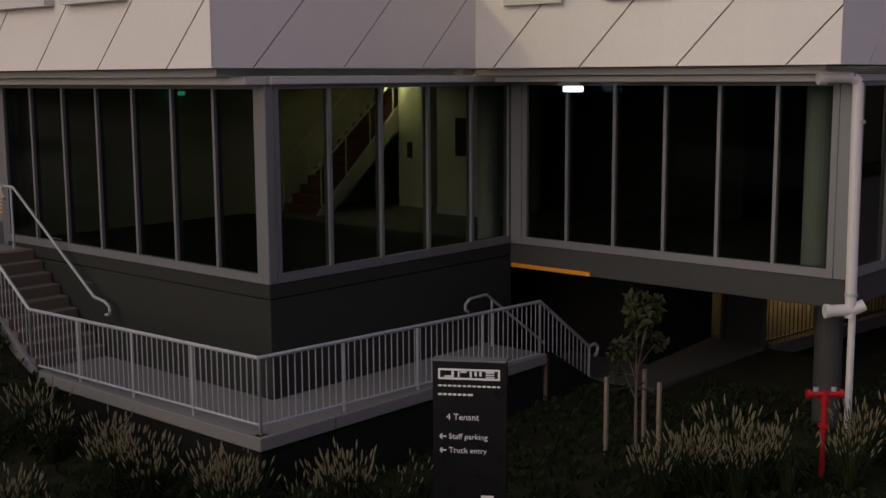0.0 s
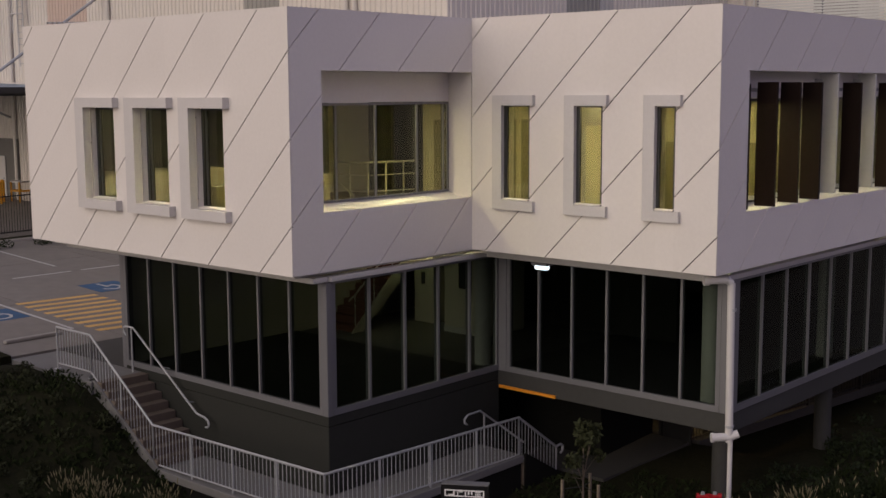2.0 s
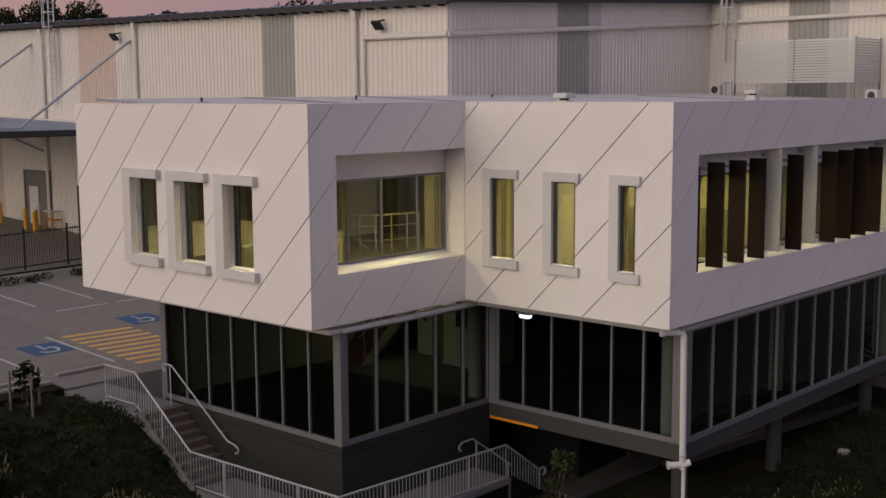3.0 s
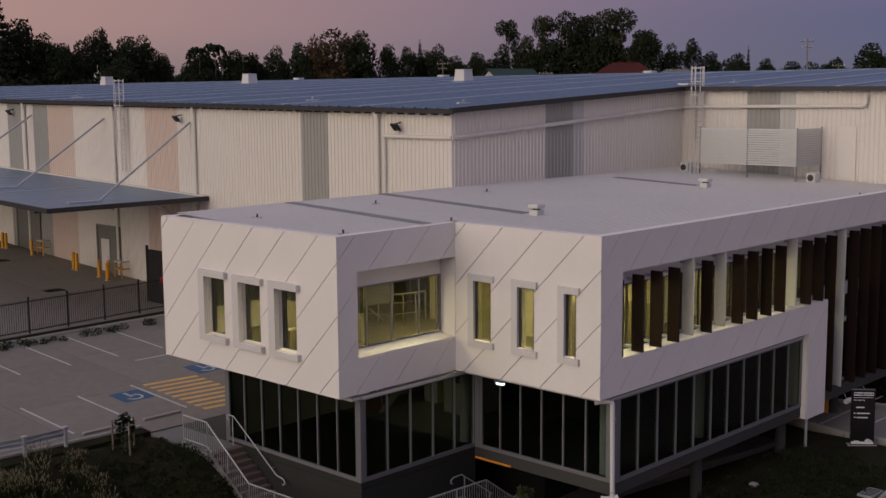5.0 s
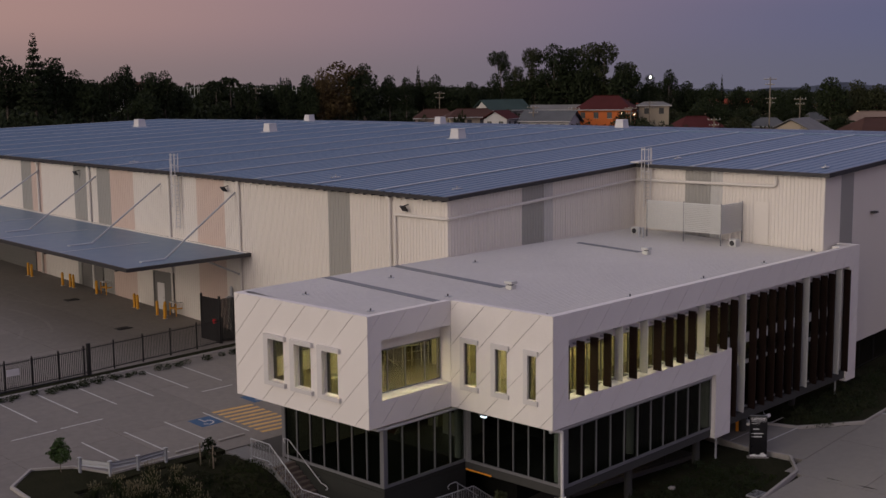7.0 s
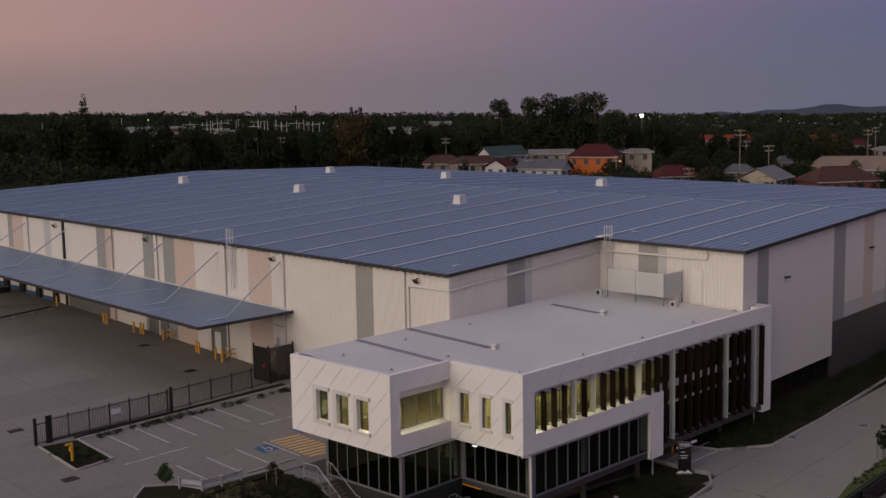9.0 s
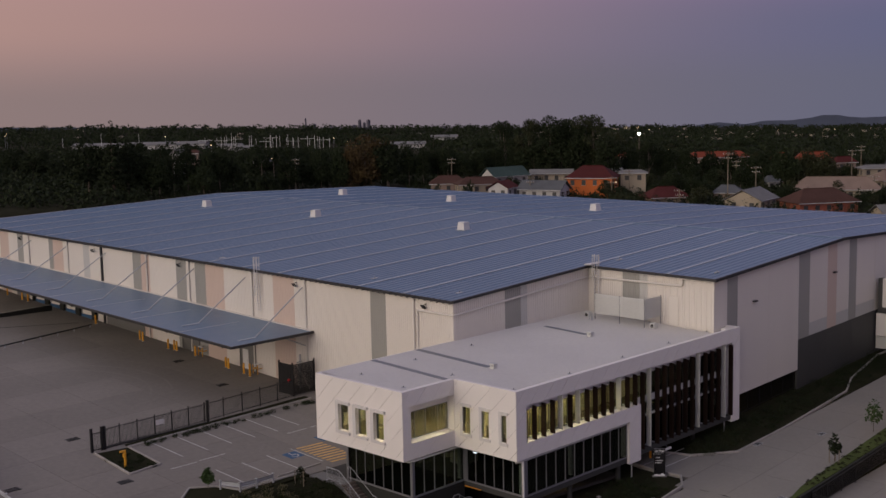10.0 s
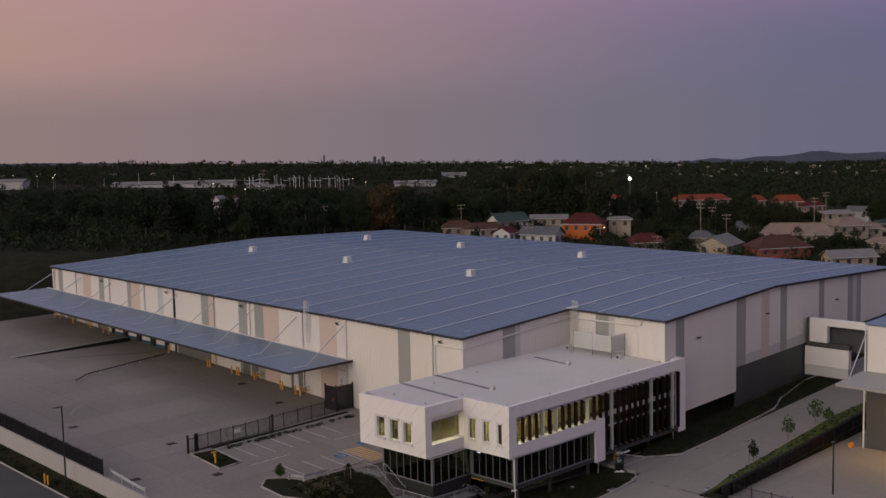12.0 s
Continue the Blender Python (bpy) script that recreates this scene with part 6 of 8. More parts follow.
def build_small_things():
    # fire hydrant on a red standpipe
    x, y = 5.36, -6.19
    zb = -2.12
    h = thing("fire_hydrant", (x, y, zb), "red twin-headed fire hydrant standpipe in the garden", "hydrant")
    part("standpipe", Geo().tube((x, y, zb - 0.6), (x, y, zb + 0.72), 0.042, 12), RED, h)
    for zf in (0.34, 0.7):
        part("flange", Geo().tube((x, y, zb + zf), (x, y, zb + zf + 0.03), 0.075, 12), RED, h)
    part("cross_head", Geo().tube((x - 0.13, y + 0.145, zb + 0.8), (x + 0.13, y - 0.145, zb + 0.8), 0.045, 12).tube((x, y, zb + 0.7), (x, y, zb + 0.84), 0.06, 12), RED, h)
    for s in (-1, 1):
        part("valve_wheel", Geo().tube((x - 0.08 * s, y + 0.09 * s, zb + 0.84), (x - 0.08 * s, y + 0.09 * s, zb + 0.89), 0.04, 10), GALV, h, "small steel valve wheel")
        part("outlet_cap", Geo().tube((x - 0.13 * s, y + 0.145 * s, zb + 0.8), (x - 0.165 * s, y + 0.185 * s, zb + 0.8), 0.065, 12), RED, h)
    # W-profile guard rails at the car park corner
    def guard(pts, zf, label):
        r = thing("guard_rail", (*pts[0], zf(*pts[0])), label, "guard rail", "guard rails")
        for (ax, ay), (bx, by) in zip(pts, pts[1:]):
            d = Vector((bx - ax, by - ay, 0)).normalized()
            nn = Vector((d.y, -d.x, 0))
            prof = [(0.0, 0.40), (0.06, 0.45), (0.06, 0.52), (0.0, 0.56), (0.06, 0.60), (0.06, 0.67), (0.0, 0.72)]
            v = []
            for (px, py) in ((ax, ay), (bx, by)):
                for o, z in prof:
                    v.append((px + nn.x * o, py + nn.y * o, zf(px, py) + z))
            for (px, py) in ((ax, ay), (bx, by)):
                for o, z in prof:
                    v.append((px + nn.x * (o - 0.006), py + nn.y * (o - 0.006), zf(px, py) + z))
            f = [(i, i + 1, 8 + i, 7 + i) for i in range(6)] + [(14 + i, 21 + i, 22 + i, 15 + i) for i in range(6)]
            part("beam", Geo().add(v, f), GALV, r)
        for px, py in pts:
            part("post", Geo().box(px - 0.06, px + 0.06, py - 0.06, py + 0.06, zf(px, py) - 0.6, zf(px, py) + 0.78, 0.01), GALV, r)
            part("cap_rail", Geo().box(px - 0.09, px + 0.09, py - 0.09, py + 0.09, zf(px, py) + 0.74, zf(px, py) + 0.8), GALV, r)
    gz = lambda x, y: yard_z(x, y)
    guard([(-3.6, 10.95), (-5.2, 10.9), (-6.6, 11.1), (-7.4, 12.5)], gz, "galvanised guard rail at the car park edge")
    guard([(-19.9, 26.0), (-20.1, 23.4), (-20.3, 20.9), (-20.4, 18.5)], gz, "galvanised guard rail beside the entry drive")
    # yellow post in the gate island
    x, y = -9.9, 21.9
    zb = yard_z(x, y)
    p = thing("intercom_post", (x, y, zb), "yellow intercom post with a bent arm in a garden island", "intercom post")
    part("post", Geo().box(x - 0.07, x + 0.07, y - 0.07, y + 0.07, zb - 0.1, zb + 1.25), YELLOW, p)
    part("arm", Geo().box(x - 0.45, x + 0.07, y - 0.06, y + 0.06, zb + 1.25, zb + 1.38), YELLOW, p)
    part("call_box", Geo().box(x - 0.16, x - 0.072, y - 0.1, y + 0.1, zb + 0.8, zb + 1.1), YELLOW, p)
    # low planted islands
    for name, poly in (("garden_island", [(-10.1, 26.2), (-10.5, 20.2), (-7.7, 20.6), (-7.4, 25.8)]), ("garden_strip", [(-7.2, 26.0), (13.0, 26.7), (13.0, 27.6), (-7.2, 26.7)]), ("garden_bed", [(-0.4, 10.46), (-0.4, 11.05), (-6.4, 11.25), (-7.4, 13.2), (-9.0, 14.2), (-10.6, 12.75), (-10.8, 9.0), (-9.3, 6.1), (-8.9, 6.1), (-8.9, 10.46)])):
        single(name, sheet(poly, yard_z, 0.05, 0.2), TURF, "dark planted bed edged with kerbs", "garden bed", "structure")
    # street lamps
    for x, y, zb, h, ang in ((-21.9, 31.8, yard_z(0, 31.8) - 2.15, 8.6, 190), (32.2, -26.6, -2.95, 5.9, 200)):
        l = thing("street_lamp", (x, y, zb), "slim black street lamp with a flat head", "street lamp", "street lamps")
        part("pole", Geo().tube((x, y, zb - 0.2), (x, y, zb + h), 0.1, 10, 0.07), BLACK, l)
        dx, dy = math.cos(radians(ang)), math.sin(radians(ang))
        part("arm", Geo().bar((x, y, zb + h), (x + 0.35 * dx, y + 0.35 * dy, zb + h), 0.05, 0.05), BLACK, l)
        part("lamp_head", Geo().bar((x + 0.3 * dx, y + 0.3 * dy, zb + h), (x + 1.0 * dx, y + 1.0 * dy, zb + h + 0.02), 0.32, 0.1), BLACK, l)
        part("base_plate", Geo().box(x - 0.18, x + 0.18, y - 0.18, y + 0.18, zb - 0.05, zb + 0.03), BLACK, l)
    for y in (33.4, 34.1):
        zb = yard_z(0, y) - 2.1
        b = thing("bollard", (-23.1, y, zb), "yellow steel safety bollard beside the lower street", "bollard", "street bollards")
        part("post", Geo().tube((-23.1, y, zb), (-23.1, y, zb + 1.0), 0.1, 10), YELLOW, b)
        part("cap", Geo().tube((-23.1, y, zb + 1.0), (-23.1, y, zb + 1.06), 0.1, 10, 0.05), YELLOW, b)
    # height bar hung under the office edge
    hb = thing("height_bar", (23.6, -6.3, -0.1), "white clearance bar hung under the office edge", "height bar")
    part("bar", Geo().tube((22.6, -6.3, -0.32), (25.0, -6.3, -0.32), 0.1, 10), PIPE, hb)
    part("chain", Geo().tube((22.9, -6.25, -0.3), (22.9, -6.05, -0.04), 0.012, 5).tube((24.7, -6.25, -0.3), (24.7, -6.05, -0.04), 0.012, 5), GALV, hb)
    cone = thing("bollard", (24.8, -4.4, road_z(24.8, 0)), "orange post beside the undercroft entry", "bollard")
    zb = road_z(24.8, 0)
    part("post", Geo().tube((24.8, -4.4, zb), (24.8, -4.4, zb + 1.2), 0.1, 10), ORANGE, cone)
    part("cap", Geo().tube((24.8, -4.4, zb + 1.2), (24.8, -4.4, zb + 1.26), 0.1, 10, 0.04), ORANGE, cone)
    # drain grates of the drive
    for x, y in ((16.9, -10.0), (33.0, -9.9), (38.6, -13.0), (23.0, -17.6)):
        zb = road_z(x, y)
        r = thing("drain_grate", (x, y, zb), "grey steel drain grate beside the drive kerb", "drain grate", "drive drain grates", "structure")
        part("grate_frame", Geo().box(x - 0.5, x + 0.5, y - 0.28, y + 0.28, zb - 0.05, zb + 0.03), GALV, r)
        for i in range(6):
            part("grate_bar", Geo().box(x - 0.44 + 0.15 * i, x - 0.38 + 0.15 * i, y - 0.24, y + 0.24, zb + 0.03, zb + 0.045), DARK_EDGE, r)
    # warm lamps in the open level under the buildings
    for x, y, z, wall in ((14.5, -1.4, -0.62, True), (43.0, 0.5, 0.9, False)):
        l = thing("undercroft_light", (x, y, z), "warm batten light under the building", "batten light", "undercroft lights")
        part("housing", Geo().box(x - 0.6, x + 0.6, y - 0.09, y + 0.09, z + 0.05, z + 0.15), ALU, l)
        part("diffuser", Geo().box(x - 0.57, x + 0.57, y - 0.07, y + 0.07, z, z + 0.05), WARM_LAMP, l)
    single("undercroft_floor", sheet([(11.06, -2.75), (20.0, -4.75), (20.0, 3.1), (11.06, 3.1)], road_z, 0.075), SHADED_PATH, "plain concrete floor of the lit undercroft", "floor", "structure")
    single("undercroft_wall", Geo().box(11.5, 34.0, 3.2, 3.4, -3.0, -0.47), CREAM, "cream wall lit inside the undercroft", "wall", "structure")
    single("undercroft_ceiling", Geo().box(34.5, 95.5, -4.4, 12, 1.45, 1.55), SOFFIT, "grey soffit over the parking level", "ceiling", "structure")
    single("undercroft_wall", Geo().box(34.5, 60, 6.0, 6.2, -2.0, 1.44), CREAM, "cream wall lit inside the parking level", "wall", "structure")


build_small_things()


def build_neighbour():
    """The next estate building: portal frame across the drive, wall with canopy, lit yard."""
    yard = lambda x, y: -2.75 + 0.02 * (x - 30)
    n = thing("neighbour_yard", (50, -35, -2.6), "pale concrete neighbouring yard under warm light", "yard", kind="structure")
    for i in range(6):
        for j in range(3):
            x0, y0 = 25.0 + 9 * i, -47 + 8.6 * j
            part("concrete_bay", sheet([(x0 + 0.01, y0 + 0.01), (x0 + 8.99, y0 + 0.01), (x0 + 8.99, y0 + 8.59), (x0 + 0.01, y0 + 8.59)], yard, 0.06), ROAD, n)
    for i in range(6):
        x0 = 25.0 + 9 * i
        edge = lambda x: -18.75 + 0.01 * (x - 24)
        part("concrete_bay", sheet([(x0 + 0.01, -21.19), (x0 + 8.99, -21.19), (x0 + 8.99, edge(x0 + 9)), (x0 + 0.01, edge(x0))], yard, 0.06), ROAD, n)
    part("retaining_wall", Geo().prism([(24, -18.7), (72, -18.2), (72, -18.0), (24, -18.5)], lambda x, y: -3.6, lambda x, y: road_z(x, y) + 0.04), BASE, n)
    b = thing("neighbour_building", (62, -26, -2), "pale panelled warehouse with a charcoal base and canopy", "warehouse")
    for i in range(5):
        x0 = 49.5 + 6 * i
        part("wall_panel", Geo().box(x0 + 0.01, x0 + 5.99, -22.3, -22.0, 4.6, 12.0), CLAD["white"], b)
        part("plinth_panel", Geo().box(x0 + 0.01, x0 + 5.99, -22.28, -22.02, -3.2, 4.58), CLAD["dark"], b)
    part("end_wall", Geo().box(49.2, 49.49, -45, -22.0, 4.6, 12.0), CLAD["white"], b)
    part("end_plinth", Geo().box(49.22, 49.47, -45, -22.02, -3.2, 4.58), CLAD["dark"], b)
    part("roof", Geo().slab([(49.0, -45, 12.1), (80, -45, 12.8), (80, -21.8, 12.8), (49.0, -21.8, 12.1)], (0, 0, 0.2)), ROOF, b)
    part("canopy", Geo().slab([(42.0, -40, 6.1), (49.2, -40, 6.4), (49.2, -21.6, 6.4), (42.4, -21.6, 6.1)], (0, 0, 0.3)), CLAD["grey"], b, "flat grey canopy")
    part("tie_rod", Geo().tube((44.6, -21.9, 6.0), (49.2, -21.9, 11.2), 0.07, 8), GALV, b)
    part("canopy_post", Geo().tube((49.1, -21.8, -3), (49.1, -21.8, 6.2), 0.1, 10), PIPE, b)
    part("downpipe", Geo().tube((49.0, -21.9, 4.0), (49.0, -21.9, 12.0), 0.1, 10), CLAD_PIPE, b)
    # flood light that warms the neighbouring yard
    fl = part("flood_light", Geo().box(46.2, 46.8, -27.8, -27.2, 5.35, 6.05), BLACK, b, "warm flood light under the canopy")
    part("lens", Geo().box(46.25, 46.75, -27.75, -27.25, 5.3, 5.349), lamp_material("flood_lens", (1.0, 0.60, 0.25), 12.0), fl)
    # white portal frame across the far end of the drive
    p = thing("portal_frame", (67.2, -8.5, 1.5), "white panelled portal with a charcoal opening across the drive", "portal")
    part("header", Geo().box(66.9, 67.7, -18.0, -5.6, 7.9, 8.8, 0.02), PANEL, p)
    part("pier", Geo().box(66.9, 67.7, -8.15, -5.6, 5.6, 7.895, 0.02), PANEL, p)
    part("lower_panel", Geo().box(66.9, 67.7, -11.2, -4.95, 2.4, 4.9, 0.02), PANEL, p)
    part("foot", Geo().box(66.95, 67.65, -11.15, -4.95, 1.0, 2.35), CLAD["light"], p)
    part("opening_wall", Geo().box(68.2, 68.5, -18.0, -4.85, 4.6, 8.6), CLAD["dark"], p)
    part("edge_fin", Geo().box(66.95, 67.6, -5.58, -5.1, 4.95, 8.75), CLAD["dark"], p)
    part("lintel", Geo().box(67.0, 67.6, -11.2, -5.6, 4.91, 5.58), CLAD["dark"], p)
    for x, y in ((48.5, -20.6), (66.3, -11.4)):
        zb = land_z(x, y)
        cn = thing("barrier_board", (x, y, zb), "orange barrier board standing on the ground", "barrier", "barrier boards")
        part("board", Geo().box(x - 0.3, x + 0.3, y - 0.04, y + 0.04, zb + 0.3, zb + 1.0), ORANGE, cn)
        part("leg", Geo().box(x - 0.28, x - 0.23, y - 0.2, y + 0.2, zb - 0.1, zb + 1.0), ORANGE, cn)
        part("leg", Geo().box(x + 0.23, x + 0.28, y - 0.2, y + 0.2, zb - 0.1, zb + 1.0), ORANGE, cn)


build_neighbour()



# ---- plants ----
def leaf_cloud(rng, blobs, count, size, g=None):
    """Small crossed leaf sprays scattered through a set of uneven blobs (centre, radii)."""
    g = g or Geo()
    weights = [r[0] * r[1] * r[2] for _, r in blobs]
    for _ in range(count):
        c, r = rng.choices(blobs, weights)[0]
        while True:
            u = Vector((rng.uniform(-1, 1), rng.uniform(-1, 1), rng.uniform(-1, 1)))
            if 0.25 < u.length < 1:
                break
        p = Vector((c[0] + u.x * r[0], c[1] + u.y * r[1], c[2] + u.z * r[2]))
        a = Vector((rng.gauss(0, 1), rng.gauss(0, 1), rng.gauss(0, 0.7))).normalized()
        b = a.orthogonal().normalized()
        b.rotate(Matrix.Rotation(rng.uniform(0, 6.28), 3, a))
        s = size * rng.uniform(0.55, 1.35)
        c2 = a.cross(b)
        g.add([p - b * s, p - c2 * s * 0.42 + a * s * 0.2, p + b * s, p + c2 * s * 0.42 - a * s * 0.15], [(0, 1, 2, 3)])
    return g


def tree_proto(seed, h, spread, kind, leaf, count, size, label, category="tree", group="", trunk=0.0):
    """A tree at the origin: tapered trunk with limbs, and a crown of many small leaf sprays."""
    rng = random.Random(seed)
    root = thing("tree", (0, 0, 0), label, category, group)
    trunk = trunk or h * 0.022
    g = Geo()
    lean = Vector((rng.uniform(-0.05, 0.05), rng.uniform(-0.05, 0.05), 1))
    g.tube((0, 0, -0.4), tuple(lean * h * 0.45), trunk, 7, trunk * 0.65)
    g.tube(tuple(lean * h * 0.45), tuple(lean * h * 0.8), trunk * 0.65, 6, trunk * 0.25)
    blobs = []
    if kind == "pine":
        for i in range(11):
            z = h * (0.22 + 0.07 * i)
            w = spread * (1.0 - i / 11.5)
            for k in range(5):
                a = k * 1.256 + i * 0.6
                blobs.append(((w * 0.6 * math.cos(a), w * 0.6 * math.sin(a), z), (w * 0.5, w * 0.5, h * 0.034)))
                g.tube((0, 0, z), (w * math.cos(a), w * math.sin(a), z + 0.1), trunk * 0.25, 4, 0.01)
    elif kind == "palm":
        for i in range(10):
            a, up = i * 2.4, rng.uniform(0.5, 1.0)
            arc = [(spread * q * math.cos(a), spread * q * math.sin(a), h * 0.9 + spread * (up * q - 1.1 * q * q)) for q in (0.0, 0.2, 0.4, 0.6, 0.8, 1.0)]
            g.run(arc, 0.03, 4)
            blobs += [(p, (spread * 0.14, spread * 0.14, spread * 0.1)) for p in arc[1:]]
    else:
        n = 6 if kind == "round" else 8
        for i in range(n):
            a = i * 2.4 + rng.uniform(-0.4, 0.4)
            rad = spread * rng.uniform(0.3, 0.75)
            z = h * (rng.uniform(0.45, 0.9) if kind == "tall" else rng.uniform(0.4, 0.8))
            p = (rad * math.cos(a), rad * math.sin(a), z)
            s = spread * rng.uniform(0.28, 0.5)
            blobs.append((p, (s, s, s * rng.uniform(0.55, 0.9))))
            g.tube(tuple(lean * h * rng.uniform(0.3, 0.5)), p, trunk * 0.35, 5, trunk * 0.1)
        blobs.append(((0, 0, h * 0.85), (spread * 0.45, spread * 0.45, h * 0.14)))
        if kind == "round":
            blobs.append(((0, 0, h * 0.55), (spread * 0.8, spread * 0.8, h * 0.3)))
    part("trunk", g, BARK, root)
    part("crown", leaf_cloud(rng, blobs, count, size), leaf, root)
    return root


def near_plants():
    rng = random.Random(5)
    # young street trees with timber stakes
    def young(seed, x, y, h, spread, leaf, label, stakes=True, count=420, size=0.11, shape="round"):
        zb = land_z(x, y)
        r = tree_proto(seed, h, spread, shape, leaf, count, size, label, "young tree", "young trees", trunk=0.03)
        if stakes:
            for a in (0.3, 2.4, 4.5):
                sx, sy = 0.45 * math.cos(a), 0.45 * math.sin(a)
                s = part("stake", Geo().box(sx - 0.025, sx + 0.025, sy - 0.025, sy + 0.025, -0.3, 1.15), STAKE, r, "pale timber stake")
                part("tie", Geo().tube((sx, sy, 0.95), (0, 0, 1.0), 0.012, 4), BLACK, s)
        r.location = (x, y, zb)
        return r
    young(11, 4.75, -3.6, 2.5, 0.5, LEAVES[1], "young leafy tree tied to stakes in the garden", count=620, size=0.07, shape="tall")
    young(12, -2.1, 9.4, 1.5, 0.5, LEAVES[0], "thin young tree with three timber stakes", count=120, size=0.13)
    young(13, -8.0, 13.2, 1.75, 0.62, LEAVES[3], "small round clipped tree on a bare stem", False, 700, 0.1)
    for i, (x, y, h, s) in enumerate(((32.6, -17.2, 2.5, 0.7), (41.6, -16.4, 3.0, 1.1), (48.9, -15.9, 3.0, 1.2), (49.6, -17.2, 2.0, 0.8))):
        young(20 + i, x, y, h, s, LEAVES[3] if i else LEAVES[0], "young street tree on the grass strip", i == 0, 260, 0.16)
    # fountain grass: arching blades and pale seed heads
    protos = []
    for k in range(6):
        r = thing("fountain_grass", (0, 0, 0), "clump of fountain grass with pale seed heads" if k < 4 else "dark clump of fountain grass with few seed heads", "ornamental grass", "fountain grass")
        blades, heads = Geo(), Geo()
        for _ in range(240):
            a, l = rng.uniform(0, 6.28), rng.uniform(0.45, 0.85)
            reach = rng.uniform(0.12, 0.55)
            u = Vector((math.cos(a), math.sin(a), 0))
            s = Vector((-u.y, u.x, 0)) * 0.008
            p0, p1, p2 = u * 0.05, u * reach * 0.5 + Vector((0, 0, l * 0.75)), u * reach + Vector((0, 0, l * rng.uniform(0.6, 0.95)))
            blades.add([p0 - s, p0 + s, p1 + s, p1 - s, p2], [(0, 1, 2, 3), (3, 2, 4)])
        for _ in range(58 if k < 4 else 10):
            a, l = rng.uniform(0, 6.28), rng.uniform(0.65, 1.05)
            reach = rng.uniform(0.1, 0.5)
            u = Vector((math.cos(a), math.sin(a), 0))
            p, q = u * reach * 0.88 + Vector((0, 0, l * 0.88)), u * reach + Vector((0, 0, l))
            m = (p + q) / 2
            heads.tube(p, m, 0.006, 5, 0.013)
            heads.tube(m, q, 0.013, 5, 0.003)
            blades.tube(u * 0.04, p, 0.004, 3)
        part("blades", blades, BLADE, r)
        part("seed_heads", heads, SEED, r, "pale straw seed heads")
        protos.append(r)
    spots = []
    def scatter(x0, x1, y0, y1, n):
        for _ in range(n):
            spots.append((rng.uniform(x0, x1), rng.uniform(y0, y1)))
    def row(pts, n, jitter):
        for k in range(n):
            s = (len(pts) - 1) * (k + 0.5) / n
            (ax, ay), (bx, by) = pts[int(s)], pts[int(s) + 1]
            spots.append((ax + (bx - ax) * (s % 1) + rng.uniform(-jitter, jitter), ay + (by - ay) * (s % 1) + rng.uniform(-jitter, jitter)))
    row([(-2.6, 4.6), (-1.7, 2.9), (-1.1, 1.2), (-0.75, -0.5), (-0.1, -1.7), (1.3, -2.7)], 27, 0.30)
    row([(3.3, -4.9), (4.0, -5.2), (4.6, -5.7), (5.3, -6.5), (6.2, -6.8), (7.8, -7.0)], 24, 0.26)
    scatter(-5.5, -2.5, -2.0, 2.0, 10)
    scatter(7.5, 11.0, -9.4, -7.2, 8)
    scatter(-8.6, -4.4, 4.5, 9.6, 46)
    for i, (x, y) in enumerate(spots):
        if math.hypot(x - 0.38, y + 4.1) < 0.6 or (x > 3.3 and x < 6 and y > -3.4) or math.hypot(x - 5.36, y + 6.19) < 0.4:
            continue
        s = rng.uniform(0.75, 1.15)
        m = pose(x, y, land_z(x, y) - 0.04, 0, 0, rng.uniform(0, 360))
        if i < 6:
            protos[i].matrix_basis = m
        else:
            o = copy_thing(protos[4 + i % 2] if x > 7.4 or rng.random() < 0.3 else protos[i % 4], m)
            o.scale = (s, s, s)
    # dark strappy ground cover between the clumps
    r3, cover = random.Random(77), Geo()
    for x0, x1, y0, y1, n in ((-6.5, 1.0, -5.5, -0.8, 1500), (-6.0, -0.05, -1.0, 5.5, 1500), (1.0, 8.5, -8.5, -0.9, 2200), (-4.5, -0.1, 5.0, 8.5, 600), (8.0, 19.5, -9.8, -5.9, 1300)):
        for _ in range(n):
            x, y = r3.uniform(x0, x1), r3.uniform(y0, y1)
            if x > 7.3 and -2.8 < y < 0.5:
                continue
            zb, s = land_z(x, y) - 0.03, r3.uniform(0.06, 0.22)
            for k in range(5):
                a, lean = r3.uniform(0, 6.28), r3.uniform(0.2, 0.9)
                u = Vector((math.cos(a), math.sin(a), 0))
                w = Vector((-u.y, u.x, 0)) * 0.008
                o = Vector((x, y, zb))
                cover.add([o - w, o + w, o + w + u * s * lean * 0.5 + Vector((0, 0, s * 0.8)), o + u * s * lean + Vector((0, 0, s * r3.uniform(0.6, 1)))], [(0, 1, 2, 3)])
    single("ground_cover", cover, BLADE, "dark strappy ground cover over garden mulch", "ground cover", "stuff")
    # low shrubs of the long garden beds
    def shrub_bed(name, area, n, leaf, label, hmax):
        r2 = random.Random(len(name) + n)
        g = Geo()
        for _ in range(n):
            x, y = area(r2)
            zb = land_z(x, y)
            s = r2.uniform(0.2, hmax)
            leaf_cloud(r2, [((x, y, zb + s * 0.5), (s * 1.1, s * 1.1, s * 0.7))], 80, 0.045 + 0.035 * s, g)
        single(name, g, leaf, label, "shrubs", "stuff")
    shrub_bed("garden_shrubs", lambda r: (r.uniform(27.5, 66), r.uniform(-9.0, -5.2)), 240, LEAVES[0], "dark low shrubs along the warehouse wall", 0.75)
